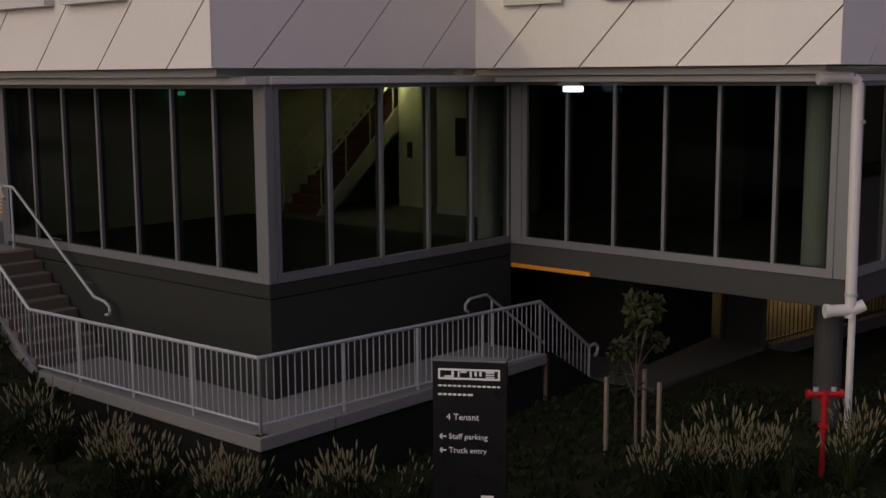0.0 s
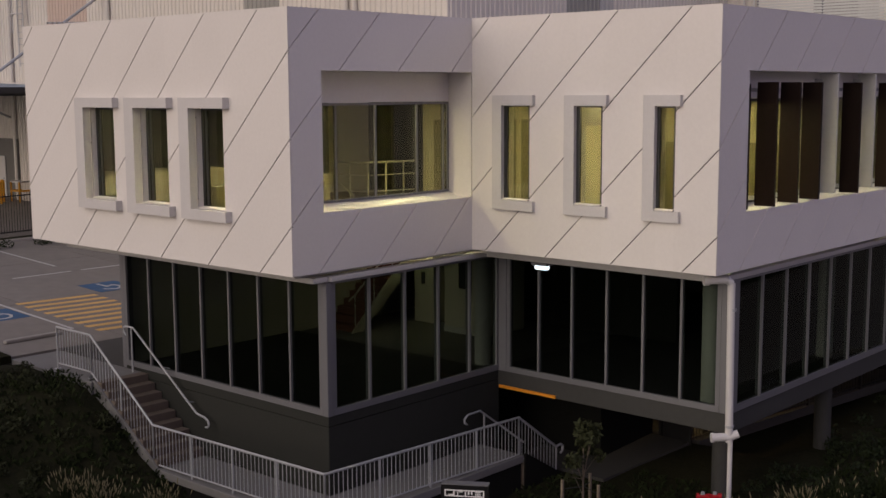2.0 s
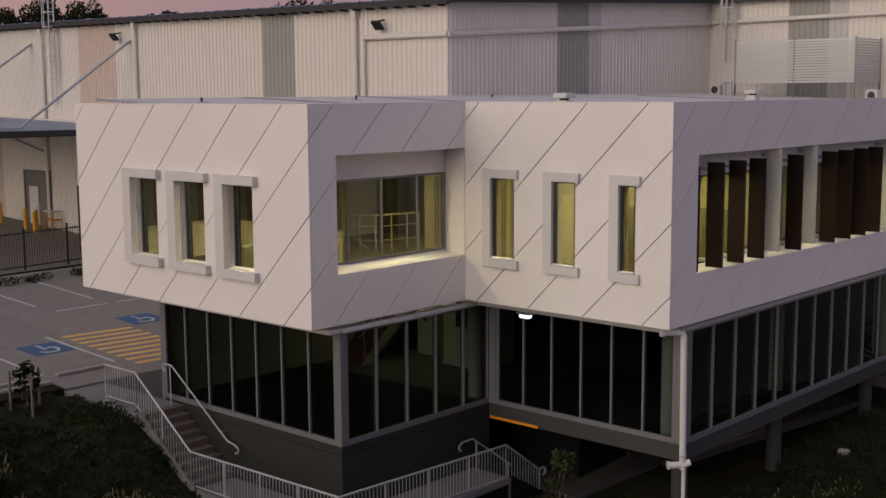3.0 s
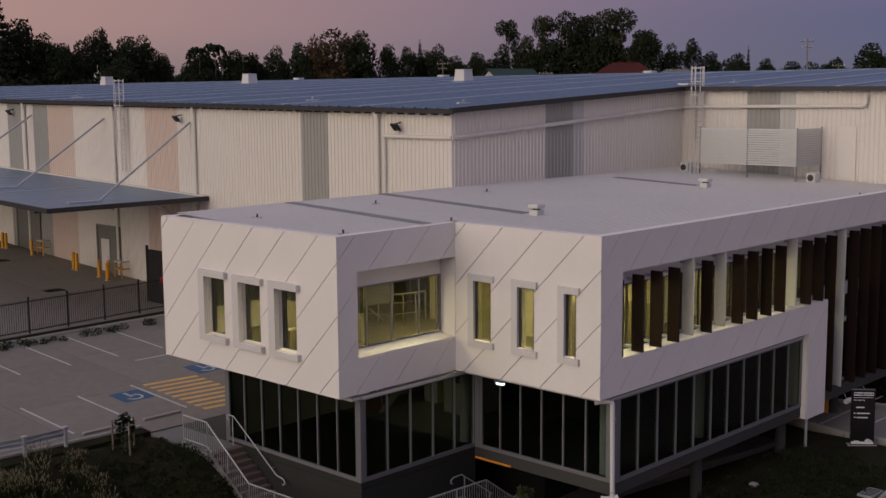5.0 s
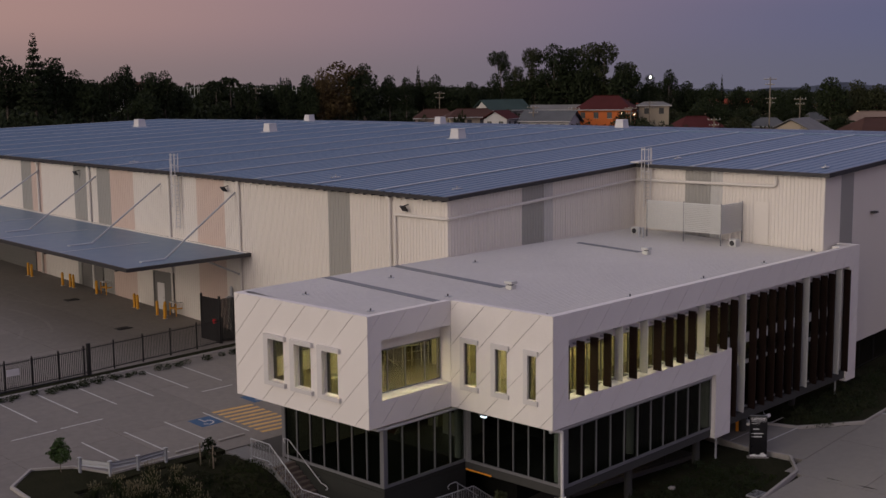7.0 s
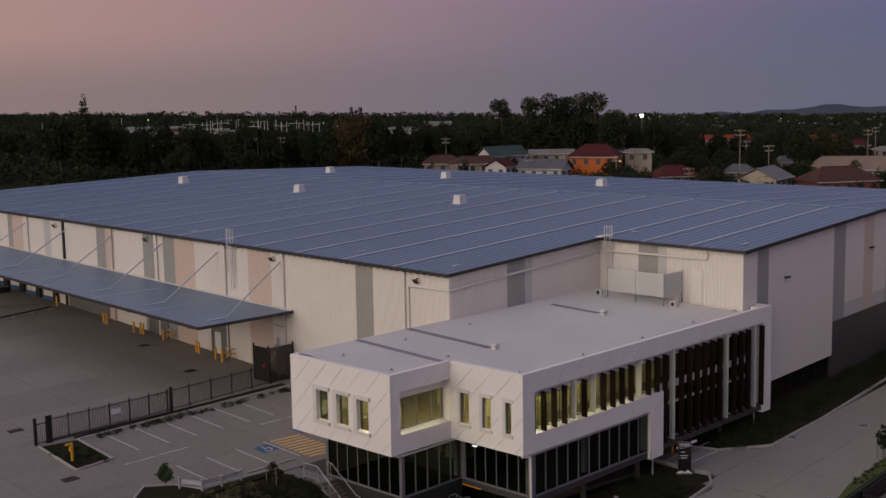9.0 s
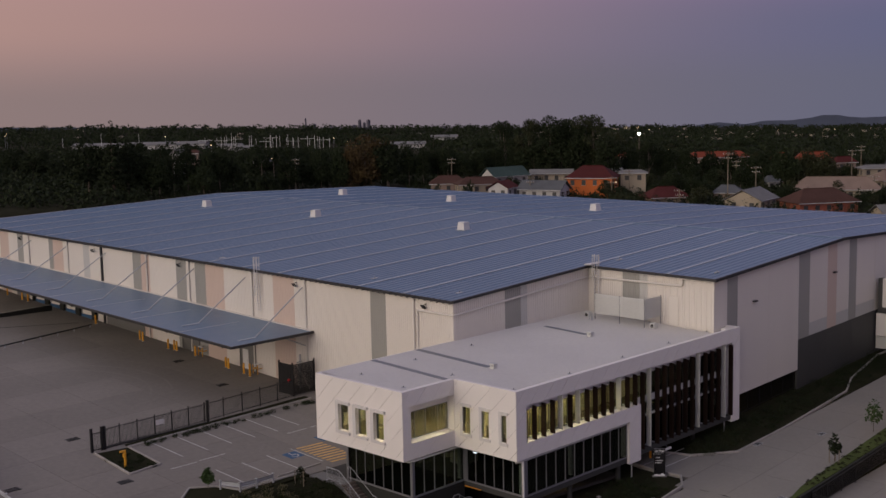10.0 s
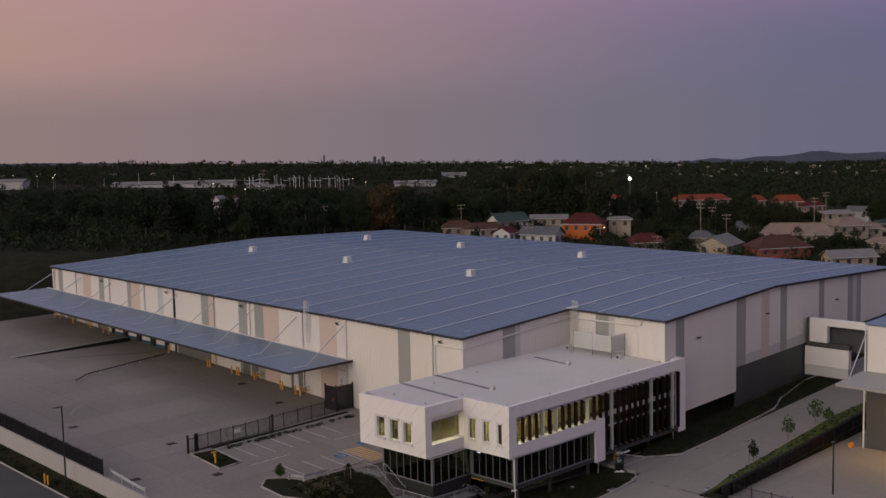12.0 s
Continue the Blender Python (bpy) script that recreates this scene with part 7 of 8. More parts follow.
    shrub_bed("garden_shrubs", lambda r: (r.uniform(27.5, 36), r.uniform(-8.6, -5.4)), 40, LEAVES[1], "olive flowering shrubs in the garden bed", 0.6)
    shrub_bed("garden_shrubs", lambda r: (r.uniform(8.0, 20.0), r.uniform(-9.8, -5.2)), 90, LEAVES[0], "dark low ground cover in the front garden", 0.35)
    shrub_bed("garden_shrubs", lambda r: (r.uniform(-8.8, -0.6), r.uniform(2.0, 10.0)), 130, LEAVES[1], "low dry ground cover on the garden bank", 0.22)
    shrub_bed("garden_shrubs", lambda r: (r.uniform(-6, 12.8), r.uniform(25.1, 25.7)), 60, LEAVES[0], "dark low hedge along the yard fence", 0.3)
    shrub_bed("garden_shrubs", lambda r: (r.uniform(-10.3, -7.8), r.uniform(20.2, 24.8)), 30, LEAVES[0], "dark ground cover in the gate island", 0.25)
    shrub_bed("garden_shrubs", lambda r: (r.uniform(-23.2, -21.2), r.uniform(18, 70)), 110, LEAVES[0], "dark planting below the retaining wall", 0.3)
    shrub_bed("grass_tufts", lambda r: (lambda x: (x, -18.4 + 0.005 * (x - 26) + r.uniform(0, 0.8 + 0.03 * (x - 26))))(r.uniform(26, 57)), 130, LEAVES[1], "rough grass tufts beside the boundary fence", 0.12)
    # small limbed tuft that grows through the fence line
    single("garden_stone", Geo().box(14.8, 15.1, -6.5, -6.2, land_z(15, -6.4) - 0.05, land_z(15, -6.4) + 0.12, 0.04), KERB, "pale stone lying in the mulch", "stone")


near_plants()


# ---- suburb and distance ----
def plan(d, l):
    """Plan place from depth d along the outlook and l to its side."""
    return ((d + l) / 1.41421, (d - l) / 1.41421)


def far_trees():
    rng = random.Random(21)
    name = "tree beyond the warehouse"
    protos = {
        "gum": ([tree_proto(31 + i, 20, 6.5, "tall", LEAVES[i % 2], 3600, 0.36, "tall open-crowned gum " + name, "tree", "far trees") for i in range(3)], 20, 6.5),
        "dark": ([tree_proto(41 + i, 13, 5.2, "round", LEAVES[0], 3000, 0.36, "dense dark " + name, "tree", "far trees") for i in range(5)], 13, 5.2),
        "olive": ([tree_proto(47 + i, 13, 5.2, "round", LEAVES[1], 3000, 0.36, "broad olive-green " + name, "tree", "far trees") for i in range(2)], 13, 5.2),
        "rust": ([tree_proto(51, 17, 6.0, "round", LEAVES[2], 3400, 0.36, "broad rusty-leaved " + name, "tree", "far trees")], 17, 6.0),
        "pine": ([tree_proto(61, 24, 4.6, "pine", LEAVES[0], 4600, 0.4, "tall tiered pine " + name, "tree", "far trees")], 22.5, 4.6),
        "palm": ([tree_proto(66, 9, 3.0, "palm", LEAVES[0], 900, 0.34, "palm with drooping fronds beyond the warehouse", "tree", "far trees")], 9.4, 3.0),
        "small": ([tree_proto(71 + i, 7, 3.4, "round", LEAVES[1 if i else 0], 800, 0.36, "garden tree among the houses", "tree", "garden trees") for i in range(3)], 6.8, 3.4),
    }
    used = {k: 0 for k in protos}
    def put(kind, x, y, h, r):
        kinds, hh, rr = protos[kind]
        src = kinds[used[kind] % len(kinds)]
        m = pose(x, y, land_z(x, y), 0, 0, rng.uniform(0, 360))
        ob = copy_thing(src, m) if used[kind] >= len(kinds) else src
        used[kind] += 1
        ob.matrix_basis = m
        ob.scale = (r / rr, r / rr, h / hh)
    # x, y, height, crown radius
    stand = {
        "pine": (
            (51, 127, 13.7, 2.7), (129, 125, 9.9, 1.3), (150, 71, 8.9, 0.7),
        ),
        "dark": (
            (49, 132, 10.8, 3.8), (55, 129, 10.7, 3.8), (58, 128, 8.8, 2.7), (59, 125, 7.4, 2.7), (65, 125, 9.7, 2.4), (62, 125, 7.8, 2.5),
            (68, 123, 8.6, 3.1), (70, 122, 8.8, 2.4), (73, 122, 6.3, 2.2), (83, 118, 8.4, 2.8), (90, 117, 9.8, 2.3), (93, 115, 11.8, 2.7),
            (101, 110, 12.4, 3.3), (106, 109, 8.5, 2.3), (108, 107, 8.2, 1.9), (113, 105, 8.6, 2.4), (119, 102, 7.5, 2.6), (115, 103, 6.8, 2.4),
            (129, 84, 12.3, 3.9), (126, 75, 10.8, 3.6), (129, 89, 10.9, 4.9), (127, 94, 9.9, 4), (132, 74, 9, 2.3), (142, 73, 8, 2.4),
            (145, 70, 7.8, 2.4), (154, 70, 7.1, 2.7), (140, 46, 9, 3.2), (123, 101, 7.8, 2.6), (126, 97, 8.4, 3), (154, 58, 7, 2.6),
            (156, 63, 6.6, 2.7), (157, 67, 6.8, 2.7), (113, 108, 7.7, 2.2), (87, 119, 7.5, 2.5), (81, 123, 6.3, 2.5), (118, 55, 5.8, 2),
            (114, 54, 4.7, 1.9), (119, 52, 4.8, 1.9), (120, 50, 4, 1.9), (111, 54, 3.8, 1.9), (171, 66, 7.7, 2.4), (142, 56, 4.8, 2.1),
            (142, 53, 3.8, 2.1), (126, 38, 3.5, 1.9), (128, 37, 2.9, 1.8), (136, 28, 2.4, 1.4), (136, 25, 3.5, 2), (137, 23, 2.7, 1.6),
            (132, 28, 2, 1.4), (177, 35, 7.7, 2.3), (176, 34, 6.6, 2.3), (178, 37, 6.7, 2.3), (174, 50, 4.2, 2.3), (149, 98, 6.1, 2.4),
            (154, 107, 7.5, 2.4), (155, 97, 5.2, 2.4), (160, 94, 3.9, 2.3), (172, 97, 4.6, 2.5), (144, 105, 6, 2.4), (138, 105, 5.4, 2.3),
            (138, 111, 5.6, 2.4), (137, 118, 5.8, 2.4), (128, 115, 5.7, 2.3), (124, 116, 6.5, 2.3), (177, 92, 4, 2.4), (172, 83, 3.6, 2.2),
            (174, 78, 3.5, 2.1), (153, 81, 4.1, 2.3), (144, 68, 4.4, 2.2), (145, 64, 3.8, 2.2), (175, 58, 3.7, 2.2), (173, 53, 3.5, 2.1),
            (219, 64, 3.5, 2.1), (221, 69, 2.8, 1.7), (227, 63, 3.9, 2.3),
        ),
        "palm": (
            (78, 120, 7.8, 1.7), (81, 120, 8.4, 1.9),
        ),
        "rust": (
            (99, 114, 14, 5.6), (95, 114, 13.6, 2.9),
        ),
        "gum": (
            (126, 101, 13, 2.7), (126, 95, 13.5, 2.6), (128, 91, 14.2, 4.2), (130, 88, 13.6, 3.6), (131, 82, 14.5, 4.7), (138, 74, 9.9, 2.2),
        ),
        "olive": (
            (147, 45, 8.5, 3.2), (148, 42, 7.9, 3.2), (155, 51, 5.8, 2.2), (153, 52, 5, 2.2), (157, 49, 4.7, 2.2),
        ),
        "small": (
            (97, 84, 8.4, 1.4), (112, 72, 1.8, 1.4), (115, 71, 1.8, 1.4), (115, 67, 1.8, 1.4), (115, 63, 1.8, 1.4), (152, 29, 2.5, 1.4),
            (142, 22, 1.8, 1.4), (108, 84, 3.3, 1.4), (93, 88, 9.8, 1.4), (151, 40, 1.8, 1.4), (134, 47, 3.1, 1.4), (130, 51, 2.5, 1.4),
        ),
    }
    for kind, items in stand.items():
        for x, y, h, r in items:
            put(kind, x, y, h, r)
    # the wood to the left, thinning into gardens to the right
    for _ in range(84):
        d, l = rng.uniform(128, 250), rng.uniform(-125, -6)
        x, y = plan(d, l)
        if x < 101 and y < 114:
            continue
        h = rng.uniform(4.5, 7.0) if d < 200 else rng.uniform(3, 5)
        put("dark", x, y, h, h * rng.uniform(0.42, 0.6))
    for _ in range(58):
        d, l = rng.uniform(108, 160), rng.uniform(10, 82)
        x, y = plan(d, l)
        if x > 99:
            h = rng.uniform(1.8, 3.6)
            put("small", x, y, h, h * rng.uniform(0.5, 0.7))
    for _ in range(26):
        d, l = rng.uniform(150, 235), rng.uniform(4, 92)
        x, y = plan(d, l)
        h = rng.uniform(2.0, 3.6)
        put("small", x, y, h, h * rng.uniform(0.45, 0.65))
    for _ in range(24):
        d, l = rng.uniform(212, 290), rng.uniform(0, 120)
        x, y = plan(d, l)
        h = rng.uniform(3.0, 5.2)
        put("dark" if rng.random() < 0.7 else "olive", x, y, h, h * rng.uniform(0.5, 0.75))
    # woods past that: many small tufts
    g = Geo()
    # hedges and shrubs along the lots behind the warehouse
    for _ in range(1500):
        d, l = rng.uniform(94, 165), rng.uniform(2, 84)
        x, y = plan(d, l)
        if x < 97:
            continue
        h, w = rng.uniform(0.7, 2.5), rng.uniform(0.6, 1.6)
        leaf_cloud(rng, [((x, y, land_z(x, y) + h * 0.5), (w, w, h * 0.55))], 46, 0.2, g)
    for _ in range(6200):
        d = 210 + 200 * rng.random() ** 0.8
        l = rng.uniform(-0.5, 0.5) * (d + 90)
        if d < 255 and l < 0 or (242 < d < 304 and l < 8 and rng.random() < 0.85):
            continue
        x, y = plan(d, l)
        h = rng.uniform(1.4, 3.0) * (1.25 if d < 300 else 0.8)
        w = rng.uniform(1.2, 2.8)
        leaf_cloud(rng, [((x, y, land_z(x, y) + h * 0.5), (w, w, h * 0.5))], 40 if d < 300 else 22, 0.26 + 0.0006 * d, g)
    # undergrowth that closes the wood below its crowns
    for _ in range(6400):
        d, l = rng.uniform(112, 260), rng.uniform(-130, 96)
        x, y = plan(d, l)
        if x < 99 and y < 110 or (l > 8 and rng.random() < 0.55):
            continue
        h = rng.uniform(1.0, 3.2) if l < -8 else rng.uniform(0.5, 1.5)
        w = rng.uniform(1.2, 3.0) if l < -8 else rng.uniform(0.6, 1.6)
        leaf_cloud(rng, [((x, y, land_z(x, y) + h * 0.5), (w, w, h * 0.55))], 30, 0.3 + 0.03 * h, g)
    single("far_woods", g, LEAVES[0], "dark far woodland between the suburbs", "woods", "stuff")


far_trees()


WALLS = {k: material("house_wall_" + k, c, 0.7, vary=0.08) for k, c in {"white": (0.42, 0.41, 0.40), "orange": (0.48, 0.115, 0.02), "cream": (0.33, 0.28, 0.21), "tan": (0.26, 0.19, 0.15), "brick": (0.27, 0.085, 0.05), "blue": (0.22, 0.25, 0.32)}.items()}
ROOFS = {k: material("house_roof_" + k, tuple(0.75 * q for q in c), 0.85, vary=0.2, big=0.5, small=6, spec=0.12) for k, c in {"red": (0.085, 0.020, 0.019), "grey": (0.12, 0.125, 0.135), "green": (0.055, 0.085, 0.078), "tan": (0.26, 0.19, 0.155), "brown": (0.085, 0.043, 0.034), "rust": (0.22, 0.052, 0.028), "pale": (0.22, 0.215, 0.21)}.items()}


def house(x, y, w, dep, h, rise, wall, roof, turn, hip, label):
    """A house on its lot: w along its ridge, dep across, h to the eaves, rise to the ridge."""
    zb = land_z(x, y) - 0.3
    h += 0.3
    r = thing("house", (x, y, zb), label, "house", "suburban houses")
    c, s = math.cos(radians(turn)), math.sin(radians(turn))
    at = lambda a, b, z: (x + a * c - b * s, y + a * s + b * c, zb + z)
    ring = lambda a, b: [(-a, -b), (a, -b), (a, b), (-a, b)]
    box = [(3, 2, 1, 0), (4, 5, 6, 7), (0, 1, 5, 4), (1, 2, 6, 5), (2, 3, 7, 6), (3, 0, 4, 7)]
    v = [at(a, b, z) for z in (0, h) for a, b in ring(w / 2, dep / 2)]
    f = list(box)
    if not hip:
        v += [at(-w / 2, 0, h + rise * 0.9), at(w / 2, 0, h + rise * 0.9)]
        f += [(7, 4, 8), (5, 6, 9)]
    part("wall", Geo().add(v, f), WALLS[wall], r)
    e = 0.42
    k = w / 2 + e - (min(dep, w) * 0.42 if hip else 0)
    deck = [at(a, b, h + z) for z in (-0.02, 0.1) for a, b in ring(w / 2 + e, dep / 2 + e)]
    if hip:
        roof_g = Geo().add(deck + [at(-k, 0, h + rise), at(k, 0, h + rise)], [(3, 2, 1, 0), (0, 1, 5, 4), (1, 2, 6, 5), (2, 3, 7, 6), (3, 0, 4, 7), (4, 5, 9, 8), (6, 7, 8, 9), (5, 6, 9), (7, 4, 8)])
    else:
        roof_g = Geo()
        for q in (-1, 1):
            slope = [at(-k, q * (dep / 2 + e), h - 0.06), at(k, q * (dep / 2 + e), h - 0.06), at(k, 0, h + rise), at(-k, 0, h + rise)]
            roof_g.slab(slope, (0, 0, 0.1))
    part("roof", roof_g, ROOFS[roof], r)
    part("ridge_cap", Geo().bar(at(-k, 0, h + rise + 0.03), at(k, 0, h + rise + 0.03), 0.16, 0.08), ROOFS[roof], r)
    part("fascia", Geo().slab([deck[0], deck[1], at(w / 2 + e, -dep / 2 - e, h + 0.1), at(-w / 2 - e, -dep / 2 - e, h + 0.1)], Vector(at(0, -0.04, 0)) - Vector(at(0, 0, 0))), WALLS["white"], r)
    # window rows below the eaves
    tall = min(0.9, 0.42 * h)
    def window(a, b, du, dn):
        base = h - 0.3 - tall
        p = [at(a + i * du[0] * 0.36, b + i * du[1] * 0.36, base + q * tall) for i, q in ((-1, 0), (1, 0), (1, 1), (-1, 1))]
        o = part("window", Geo().slab(p, Vector(at(dn[0] * 0.04, dn[1] * 0.04, 0)) - Vector(at(0, 0, 0))), ALU_DARK, r)
        sill = [at(a + i * du[0] * 0.42, b + i * du[1] * 0.42, base - 0.06 + q * 0.06) for i, q in ((-1, 0), (1, 0), (1, 1), (-1, 1))]
        part("sill", Geo().slab(sill, Vector(at(dn[0] * 0.07, dn[1] * 0.07, 0)) - Vector(at(0, 0, 0))), WALLS["cream"], o)
    n = max(2, int(w / 1.9))
    for side in (-1, 1):
        for i in range(n):
            window(-w / 2 + w * (i + 0.5) / n, side * (dep / 2 + 0.002), (1, 0), (0, side))
        for i in range(2):
            window(side * (w / 2 + 0.002), -dep / 4 + dep / 2 * i, (0, 1), (side, 0))


def suburb():
    # x, y, length, depth, eaves, rise
    H = [
        (98.2, 77.2, 4.1, 3.7, 6.7, 1.2, "white", "red", 17, False, "white gabled timber house beside a rusty roof"),
        (103.3, 72.0, 7.6, 4.7, 2.7, 1.5, "white", "grey", -73, False, "white weatherboard house under a grey gabled roof"),
        (111.9, 88.9, 7.7, 4.6, 2.8, 1.7, "white", "green", -13, False, "white house under a green-grey metal roof"),
        (102.6, 86.9, 8.1, 4.8, 3.1, 1.3, "cream", "brown", -35, True, "low house under a faded red-brown roof"),
        (104.3, 96.5, 6.6, 4.6, 1.7, 1.5, "tan", "brown", -45, True, "low brick house under a dark brown roof"),
        (114.2, 69.7, 8.1, 6.1, 3.5, 2.1, "orange", "red", -65, True, "bright orange brick house under a dark red hipped roof"),
        (122.9, 86.4, 7.8, 2.7, 2.8, 0.8, "cream", "pale", -51, False, "long pale carport roof behind the orange house"),
        (121.0, 65.7, 4.5, 2.7, 4.1, 0.6, "cream", "pale", -55, True, "cream rendered house with a flat pale roof"),
        (109.9, 51.3, 6.4, 5.1, 1.6, 1.7, "tan", "red", -35, True, "low house under a dark red hipped roof"),
        (116.5, 39.1, 7.5, 6.0, 1.6, 1.7, "cream", "pale", 10, False, "cream gabled house with a pale metal roof"),
        (120.6, 29.3, 10.1, 6.5, 1.6, 2.1, "brick", "brown", -33, True, "red brick bungalow under a brown hipped roof"),
        (142.5, 37.1, 14.7, 6.2, 1.6, 2.2, "cream", "tan", -57, True, "long cream unit block under a tan hipped roof"),
        (156.3, 33.2, 6.9, 5.5, 2.6, 1.8, "cream", "tan", -30, True, "two-storey cream house under a tan hipped roof"),
        (162.6, 31.2, 4.9, 3.0, 1.6, 1.2, "cream", "tan", -53, True, "low cream house wing under a tan roof"),
        (174.8, 44.4, 6.7, 3.3, 3.3, 0.7, "cream", "pale", -45, True, "long pale flat-roofed house among garden trees"),
        (183.1, 43.2, 4.7, 2.8, 3.2, 1.2, "white", "grey", -75, False, "white house with a grey gabled roof"),
        (144.3, 50.9, 2.6, 2.1, 1.9, 1.2, "white", "grey", -25, True, "small white house under a grey roof"),
        (164.5, 50.5, 2.8, 2.3, 1.9, 1.4, "blue", "grey", -60, True, "small blue-grey house under a grey roof"),
        (123.5, 47.6, 4.6, 3.7, 1.6, 1.3, "tan", "grey", -65, True, "low house under a dull grey roof"),
        (195.8, 94.1, 14.4, 4.3, 2.7, 1.4, "tan", "rust", -41, True, "long house row under rust-red tiles"),
        (204.8, 82.3, 3.5, 2.8, 2.5, 1.5, "tan", "rust", -41, True, "brick house under rust-red tiles beside the row"),
        (207.7, 75.1, 7.7, 3.5, 2.5, 1.8, "tan", "rust", -53, True, "long brick house row under rust-red tiles"),
        (198.6, 63.0, 4.7, 2.8, 2.6, 1.4, "tan", "red", -35, True, "red-roofed brick house among trees"),
        (140.9, 17.5, 6.3, 3.8, 1.6, 1.1, "cream", "tan", -53, True, "cream house with a tan roof beside the road"),
        (123.5, 16.6, 8.5, 4.3, 1.6, 1.2, "cream", "pale", -37, False, "long pale metal roof close behind the warehouse"),
        (176.5, 32.8, 6.0, 3.6, 1.6, 1.4, "white", "green", -45, True, "white house under a dull green roof"),
        (187.4, 116.6, 4.1, 2.9, 2.3, 1.1, "tan", "rust", -45, True, "small house under rust-red tiles in the trees"),
        (142.4, 123.5, 2.1, 1.5, 2.5, 0.9, "white", "pale", -35, True, "small white house in the trees"),
        (127.9, 105.4, 4.8, 2.4, 2.3, 0.7, "cream", "pale", -45, True, "low house under a pale roof in the trees"),
        (149.6, 90.8, 4.6, 2.8, 1.8, 0.8, "cream", "pale", -45, True, "low pale-roofed house behind the orange house"),
        (81.1, 152.3, 2.2, 1.8, 5.7, 1.0, "white", "pale", 15, False, "small white gabled house in the wood"),
        (84.2, 152.0, 2.9, 2.1, 5.8, 0.8, "tan", "brown", -45, True, "small brown-roofed house in the wood"),
        (93.4, 140.0, 3.1, 2.2, 4.1, 1.0, "white", "pale", -55, True, "pale-roofed house in the wood"),
    ]
    for it in H:
        house(*it)
    # long pale sheds beyond the wood
    u, n = Vector((1, -1, 0)).normalized(), Vector((1, 1, 0)).normalized()
    for d, l, w, dep, top in ((300, -91, 42, 9, 16.2), (302, -7, 14.5, 7, 14.0), (292, -146, 12, 7, 19.0), (282, -53.5, 6.2, 4, 13.8), (292, -61, 7, 4, 14.6), (345, 7, 9, 5, 14.4)):
        x, y = plan(d, l)
        zb = land_z(x, y)
        s = thing("industrial_shed", (x, y, zb), "long pale industrial shed beyond the trees", "shed", "far sheds")
        c, h = Vector((x, y, 0)), max(top - 0.9, zb + 1.2)
        p = lambda a, b, z: tuple(c + u * a + n * b + Vector((0, 0, z)))
        v = [p(a, b, z) for z in (zb - 1, h) for a, b in ((-w / 2, -dep / 2), (w / 2, -dep / 2), (w / 2, dep / 2), (-w / 2, dep / 2))]
        part("wall", Geo().add(v, [(3, 2, 1, 0), (4, 5, 6, 7), (0, 1, 5, 4), (1, 2, 6, 5), (2, 3, 7, 6), (3, 0, 4, 7)]), WALLS["white"], s)
        part("roof", Geo().add([p(-w / 2 - 0.4, -dep / 2 - 0.4, h), p(w / 2 + 0.4, -dep / 2 - 0.4, h), p(w / 2 + 0.4, dep / 2 + 0.4, h), p(-w / 2 - 0.4, dep / 2 + 0.4, h), p(-w / 2 - 0.4, 0, h + 0.8), p(w / 2 + 0.4, 0, h + 0.8)], [(0, 1, 5, 4), (2, 3, 4, 5), (1, 2, 5), (3, 0, 4)]), ROOFS["pale"], s)
    # switchyard masts
    rng = random.Random(8)
    for i in range(30):
        d, l = rng.uniform(268, 300), -66 + 1.28 * i + rng.uniform(-0.3, 0.3)
        x, y = plan(d, l)
        zb, top = land_z(x, y), 18.6 - 0.03 * (l + 47) - 0.05 * (d - 284) + rng.uniform(-1.3, 0.3)
        m = thing("lattice_mast", (x, y, zb), "thin grey switchyard mast beyond the wood", "mast", "switchyard masts")
        part("mast", Geo().tube((x, y, zb), (x, y, top), 0.085, 5, 0.06), FIN_LIGHT, m)
        if i % 4 == 0:
            part("crossbar", Geo().bar((x - 1.6, y + 1.6, top - 0.9), (x + 1.6, y - 1.6, top - 0.9), 0.1, 0.1), FIN_LIGHT, m)
    for d, l, top in ((285, -88, 19.6), (290, -101, 20.0), (280, -110, 19.0)):
        x, y = plan(d, l)
        m = thing("lattice_mast", (x, y, land_z(x, y)), "tall thin mast beyond the wood", "mast", "switchyard masts")
        part("mast", Geo().tube((x, y, land_z(x, y)), (x, y, top), 0.09, 5, 0.05), FIN_LIGHT, m)
    # power poles with crossarms: x, y, top
    for x, y, top in ((120.3, 45.7, 19.0), (107.5, 47.0, 13.6), (101.2, 73.5, 15.2), (104.8, 68.8, 15.0), (109.5, 62.0, 15.0), (118.8, 65.0, 15.6), (148.0, 60.5, 15.8), (163.0, 44.0, 17.5), (83.7, 116.9, 18.3), (112.0, 103.0, 17.2), (184.0, 52.0, 17.2), (131.0, 46.5, 16.0), (150.0, 33.5, 13.6)):
        zb = land_z(x, y)
        p = thing("power_pole", (x, y, zb), "timber power pole with crossarms among the houses", "power pole", "power poles")
        part("pole", Geo().tube((x, y, zb - 0.5), (x, y, top), 0.1, 7, 0.07), STAKE, p)
        for dz, w in ((0.35, 0.9), (1.1, 0.7)):
            arm = part("crossarm", Geo().bar((x - w * 0.7, y + w * 0.7, top - dz), (x + w * 0.7, y - w * 0.7, top - dz), 0.08, 0.09), STAKE, p)
            for q in (-0.9, -0.35, 0.35, 0.9):
                part("insulator", Geo().tube((x + q * w * 0.7, y - q * w * 0.7, top - dz + 0.04), (x + q * w * 0.7, y - q * w * 0.7, top - dz + 0.2), 0.04, 6), FIN_LIGHT, arm)
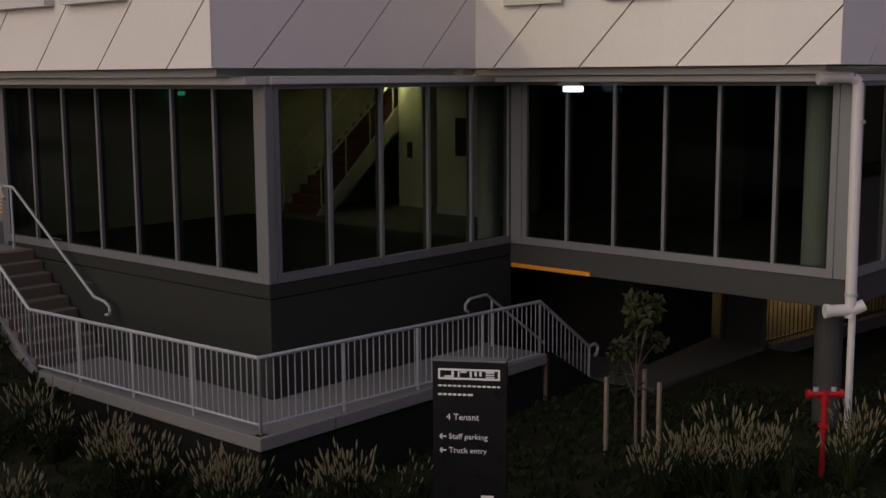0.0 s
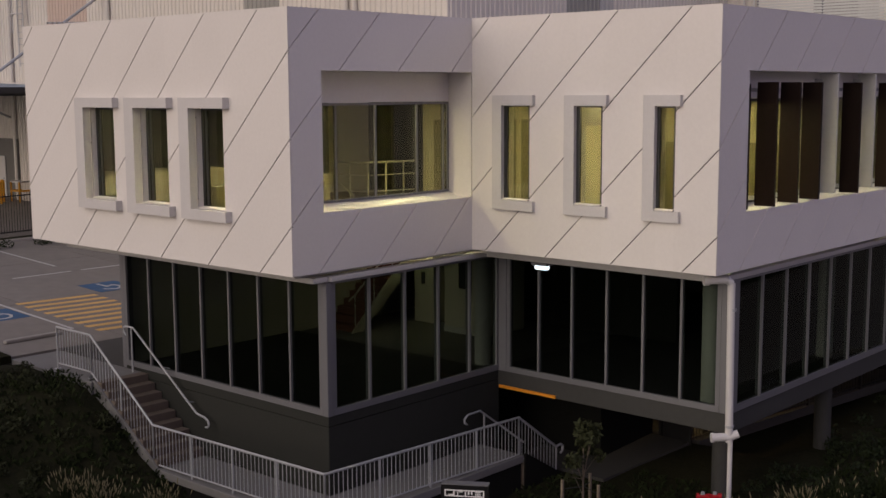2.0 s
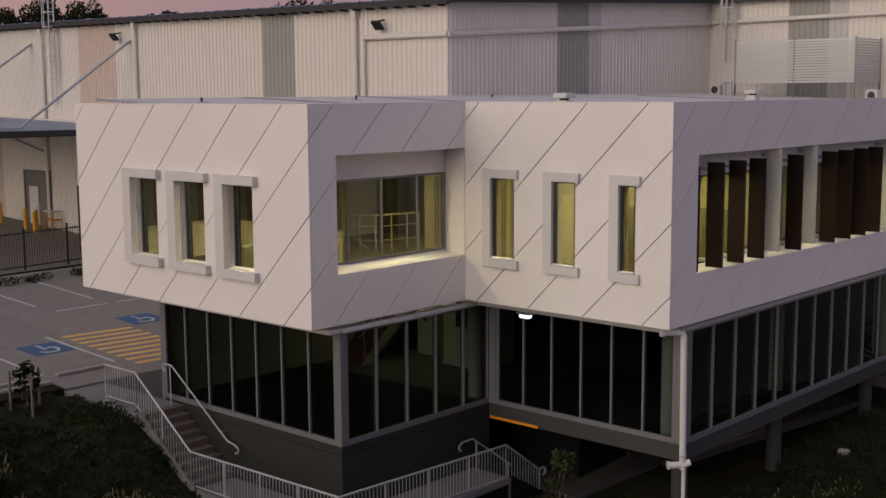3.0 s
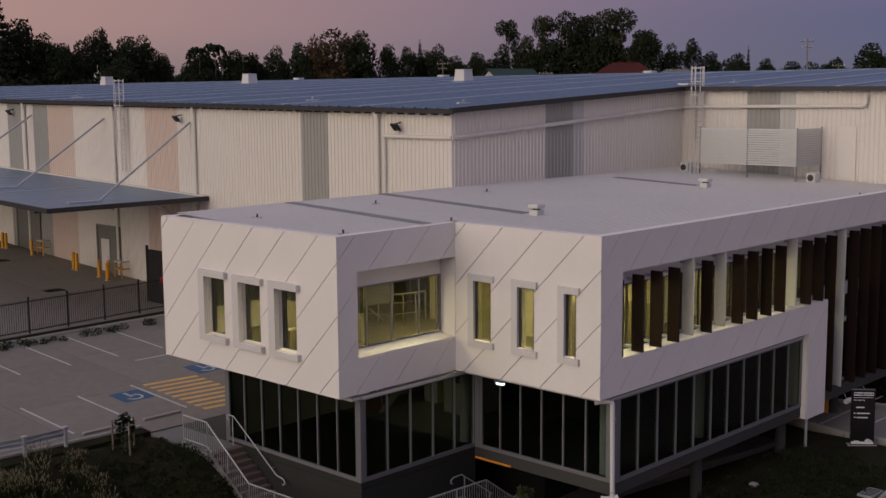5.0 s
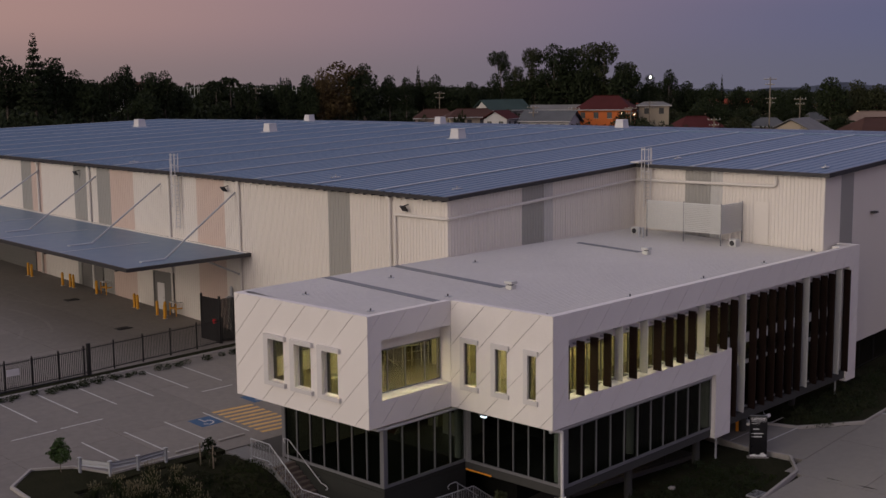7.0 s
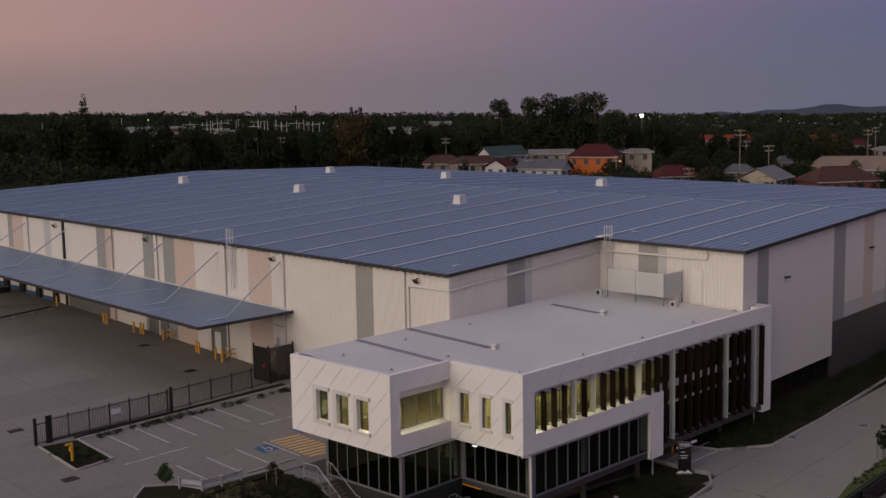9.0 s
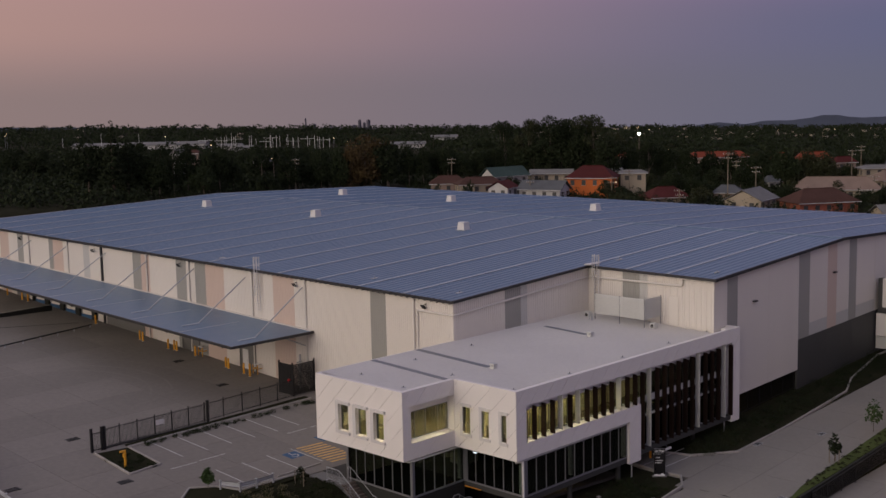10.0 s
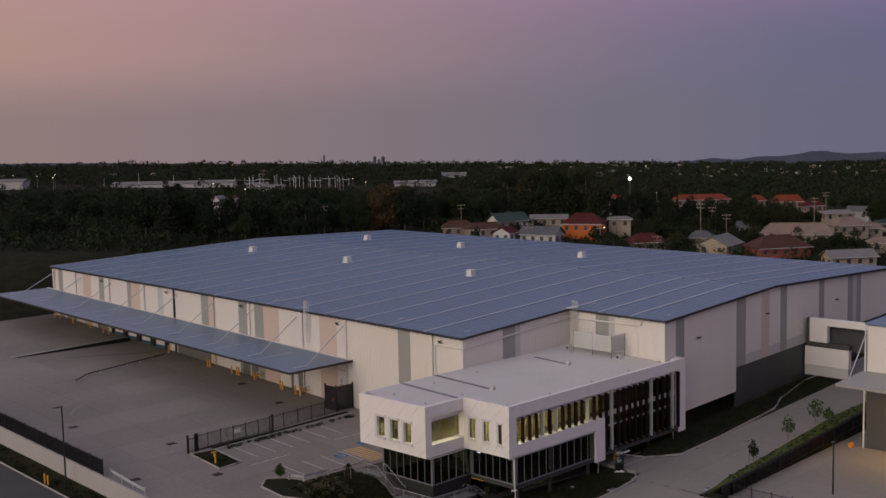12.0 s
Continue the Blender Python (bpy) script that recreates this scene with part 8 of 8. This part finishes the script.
    # street lights of the suburb and beyond: depth, side, height
    me = Geo().box(-0.1, 0.1, -0.1, 0.1, -0.07, 0.07, 0.04).mesh("lamp_head", STREET_LAMP)
    lights = [(165, 53, 5.0), (190, 40, 4.0), (125, 33, 3.2), (126, 35, 3.0), (205, 60, 4.5), (135, 72, 3.5), (150, 78, 3.5), (160, -8, 5), (172, -32, 4.5), (200, -50, 6), (240, -66, 5), (275, -27, 4.5), (262, -22, 4.0), (258, -119, 6.5), (262, -126, 6.0), (255, -131, 6.5), (262, -121, 5.6), (250, -72, 6)]
    lights += [(385, 75 + 4.4 * i, 1.2 + 0.4 * (i % 3)) for i in range(5)] + [(380, 160, 1.6), (380, 138, 1.2), (390, 112, 1.0)]
    for d, l, h in lights:
        x, y = plan(d, l)
        zb = land_z(x, y)
        p = thing("distant_street_light", (x, y, zb), "lit street light far off among trees", "street light", "distant street lights")
        part("pole", Geo().tube((x, y, zb - 0.5), (x, y, zb + h), 0.05, 5, 0.03), GUTTER, p)
        o = part("lamp_head", me, STREET_LAMP, p)
        o.location = (x, y, zb + h)
    x, y = 178.2, 104.6
    zb = land_z(x, y)
    p = thing("sports_flood_light", (x, y, zb), "very bright flood light on a tall pole", "flood light")
    part("pole", Geo().tube((x, y, zb), (x, y, 19.3), 0.12, 6, 0.08), BARK, p)
    part("lamp_head", Geo().box(x - 0.3, x + 0.3, y - 0.3, y + 0.3, 19.2, 19.75, 0.16), lamp_material("bright_flood", (1.0, 0.9, 0.7), 40.0), p)


suburb()


def distant_buildings():
    """Pale roofs scattered over the far plain."""
    rng, g = random.Random(31), Geo()
    for _ in range(120):
        d = rng.uniform(345, 408)
        l = rng.uniform(40, 210) if rng.random() < 0.8 else rng.uniform(-200, 40)
        x, y = plan(d, l)
        z, w, k, h = land_z(x, y), rng.uniform(0.3, 1.5), rng.uniform(0.4, 1.0), rng.uniform(0.6, 1.1)
        g.box(x - w, x + w, y - k, y + k, z - 2, z + h)
    single("distant_buildings", g, WALLS["cream"], "pale roofs scattered over the far plain", "buildings", "stuff")


distant_buildings()


def horizon():
    # the haze of distance is mixed into these two base colours
    haze = material("haze_tinted_hill", (0.066, 0.078, 0.115), 1.0, vary=0.2, big=0.03, small=0.2, bump=0)
    tower = material("haze_tinted_tower", (0.085, 0.08, 0.105), 1.0, vary=0.05, bump=0)
    def ridge(name, d, l0, l1, base, peaks, label):
        n = 180
        v, f = [], []
        for i in range(n + 1):
            l = l0 + (l1 - l0) * i / n
            h = sum(a * math.exp(-((l - c) / w) ** 2) for c, w, a in peaks) + 0.3 * noise.noise((l * 0.05, 3.3, d)) + 0.22 * noise.noise((l * 0.25, 1.3, d))
            for dd, hh in ((-12, -30), (0, base - 0.0215 * l + h), (40, -40)):
                v.append((*plan(d + dd, l), hh))
            if i:
                a = 3 * (i - 1)
                f += [(a, a + 3, a + 4, a + 1), (a + 1, a + 4, a + 5, a + 2)]
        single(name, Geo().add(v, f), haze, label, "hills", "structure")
    ridge("backdrop_hills", 440, 90, 420, 15.2, [(128, 11, 2.6), (152, 12, 3.2), (176, 15, 5.4), (205, 20, 5.0), (255, 30, 4.5), (330, 60, 4)], "low wooded hills on the horizon in haze-tinted colour")
    ridge("backdrop_plain", 425, -420, 420, 15.2, [(-170, 50, 0.8), (-100, 40, 0.5), (60, 90, 0.3)], "flat wooded plain on the horizon in haze-tinted colour")
    # side, top, width of each tower
    skyline = [(-49.0, 21.5, 0.55), (-45.4, 19.2, 1.1), (-41.4, 17.7, 1.2), (-38.8, 18.5, 0.9), (-36.8, 17.9, 1.5), (-34.5, 17.5, 1.4), (-29.3, 18.4, 1.2), (-26.9, 20.5, 1.0), (-25.1, 19.2, 0.9), (-23.3, 20.4, 1.2), (-20.4, 17.2, 2.0), (8.0, 17.2, 0.5)]
    for l, top, w in skyline:
        x, y = plan(405, l)
        c = thing("city_tower", (x, y, 8), "city tower on the far skyline in haze-tinted colour", "tower block", "city skyline")
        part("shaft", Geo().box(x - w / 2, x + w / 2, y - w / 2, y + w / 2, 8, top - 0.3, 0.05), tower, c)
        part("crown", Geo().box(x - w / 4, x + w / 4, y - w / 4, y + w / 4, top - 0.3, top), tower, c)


horizon()
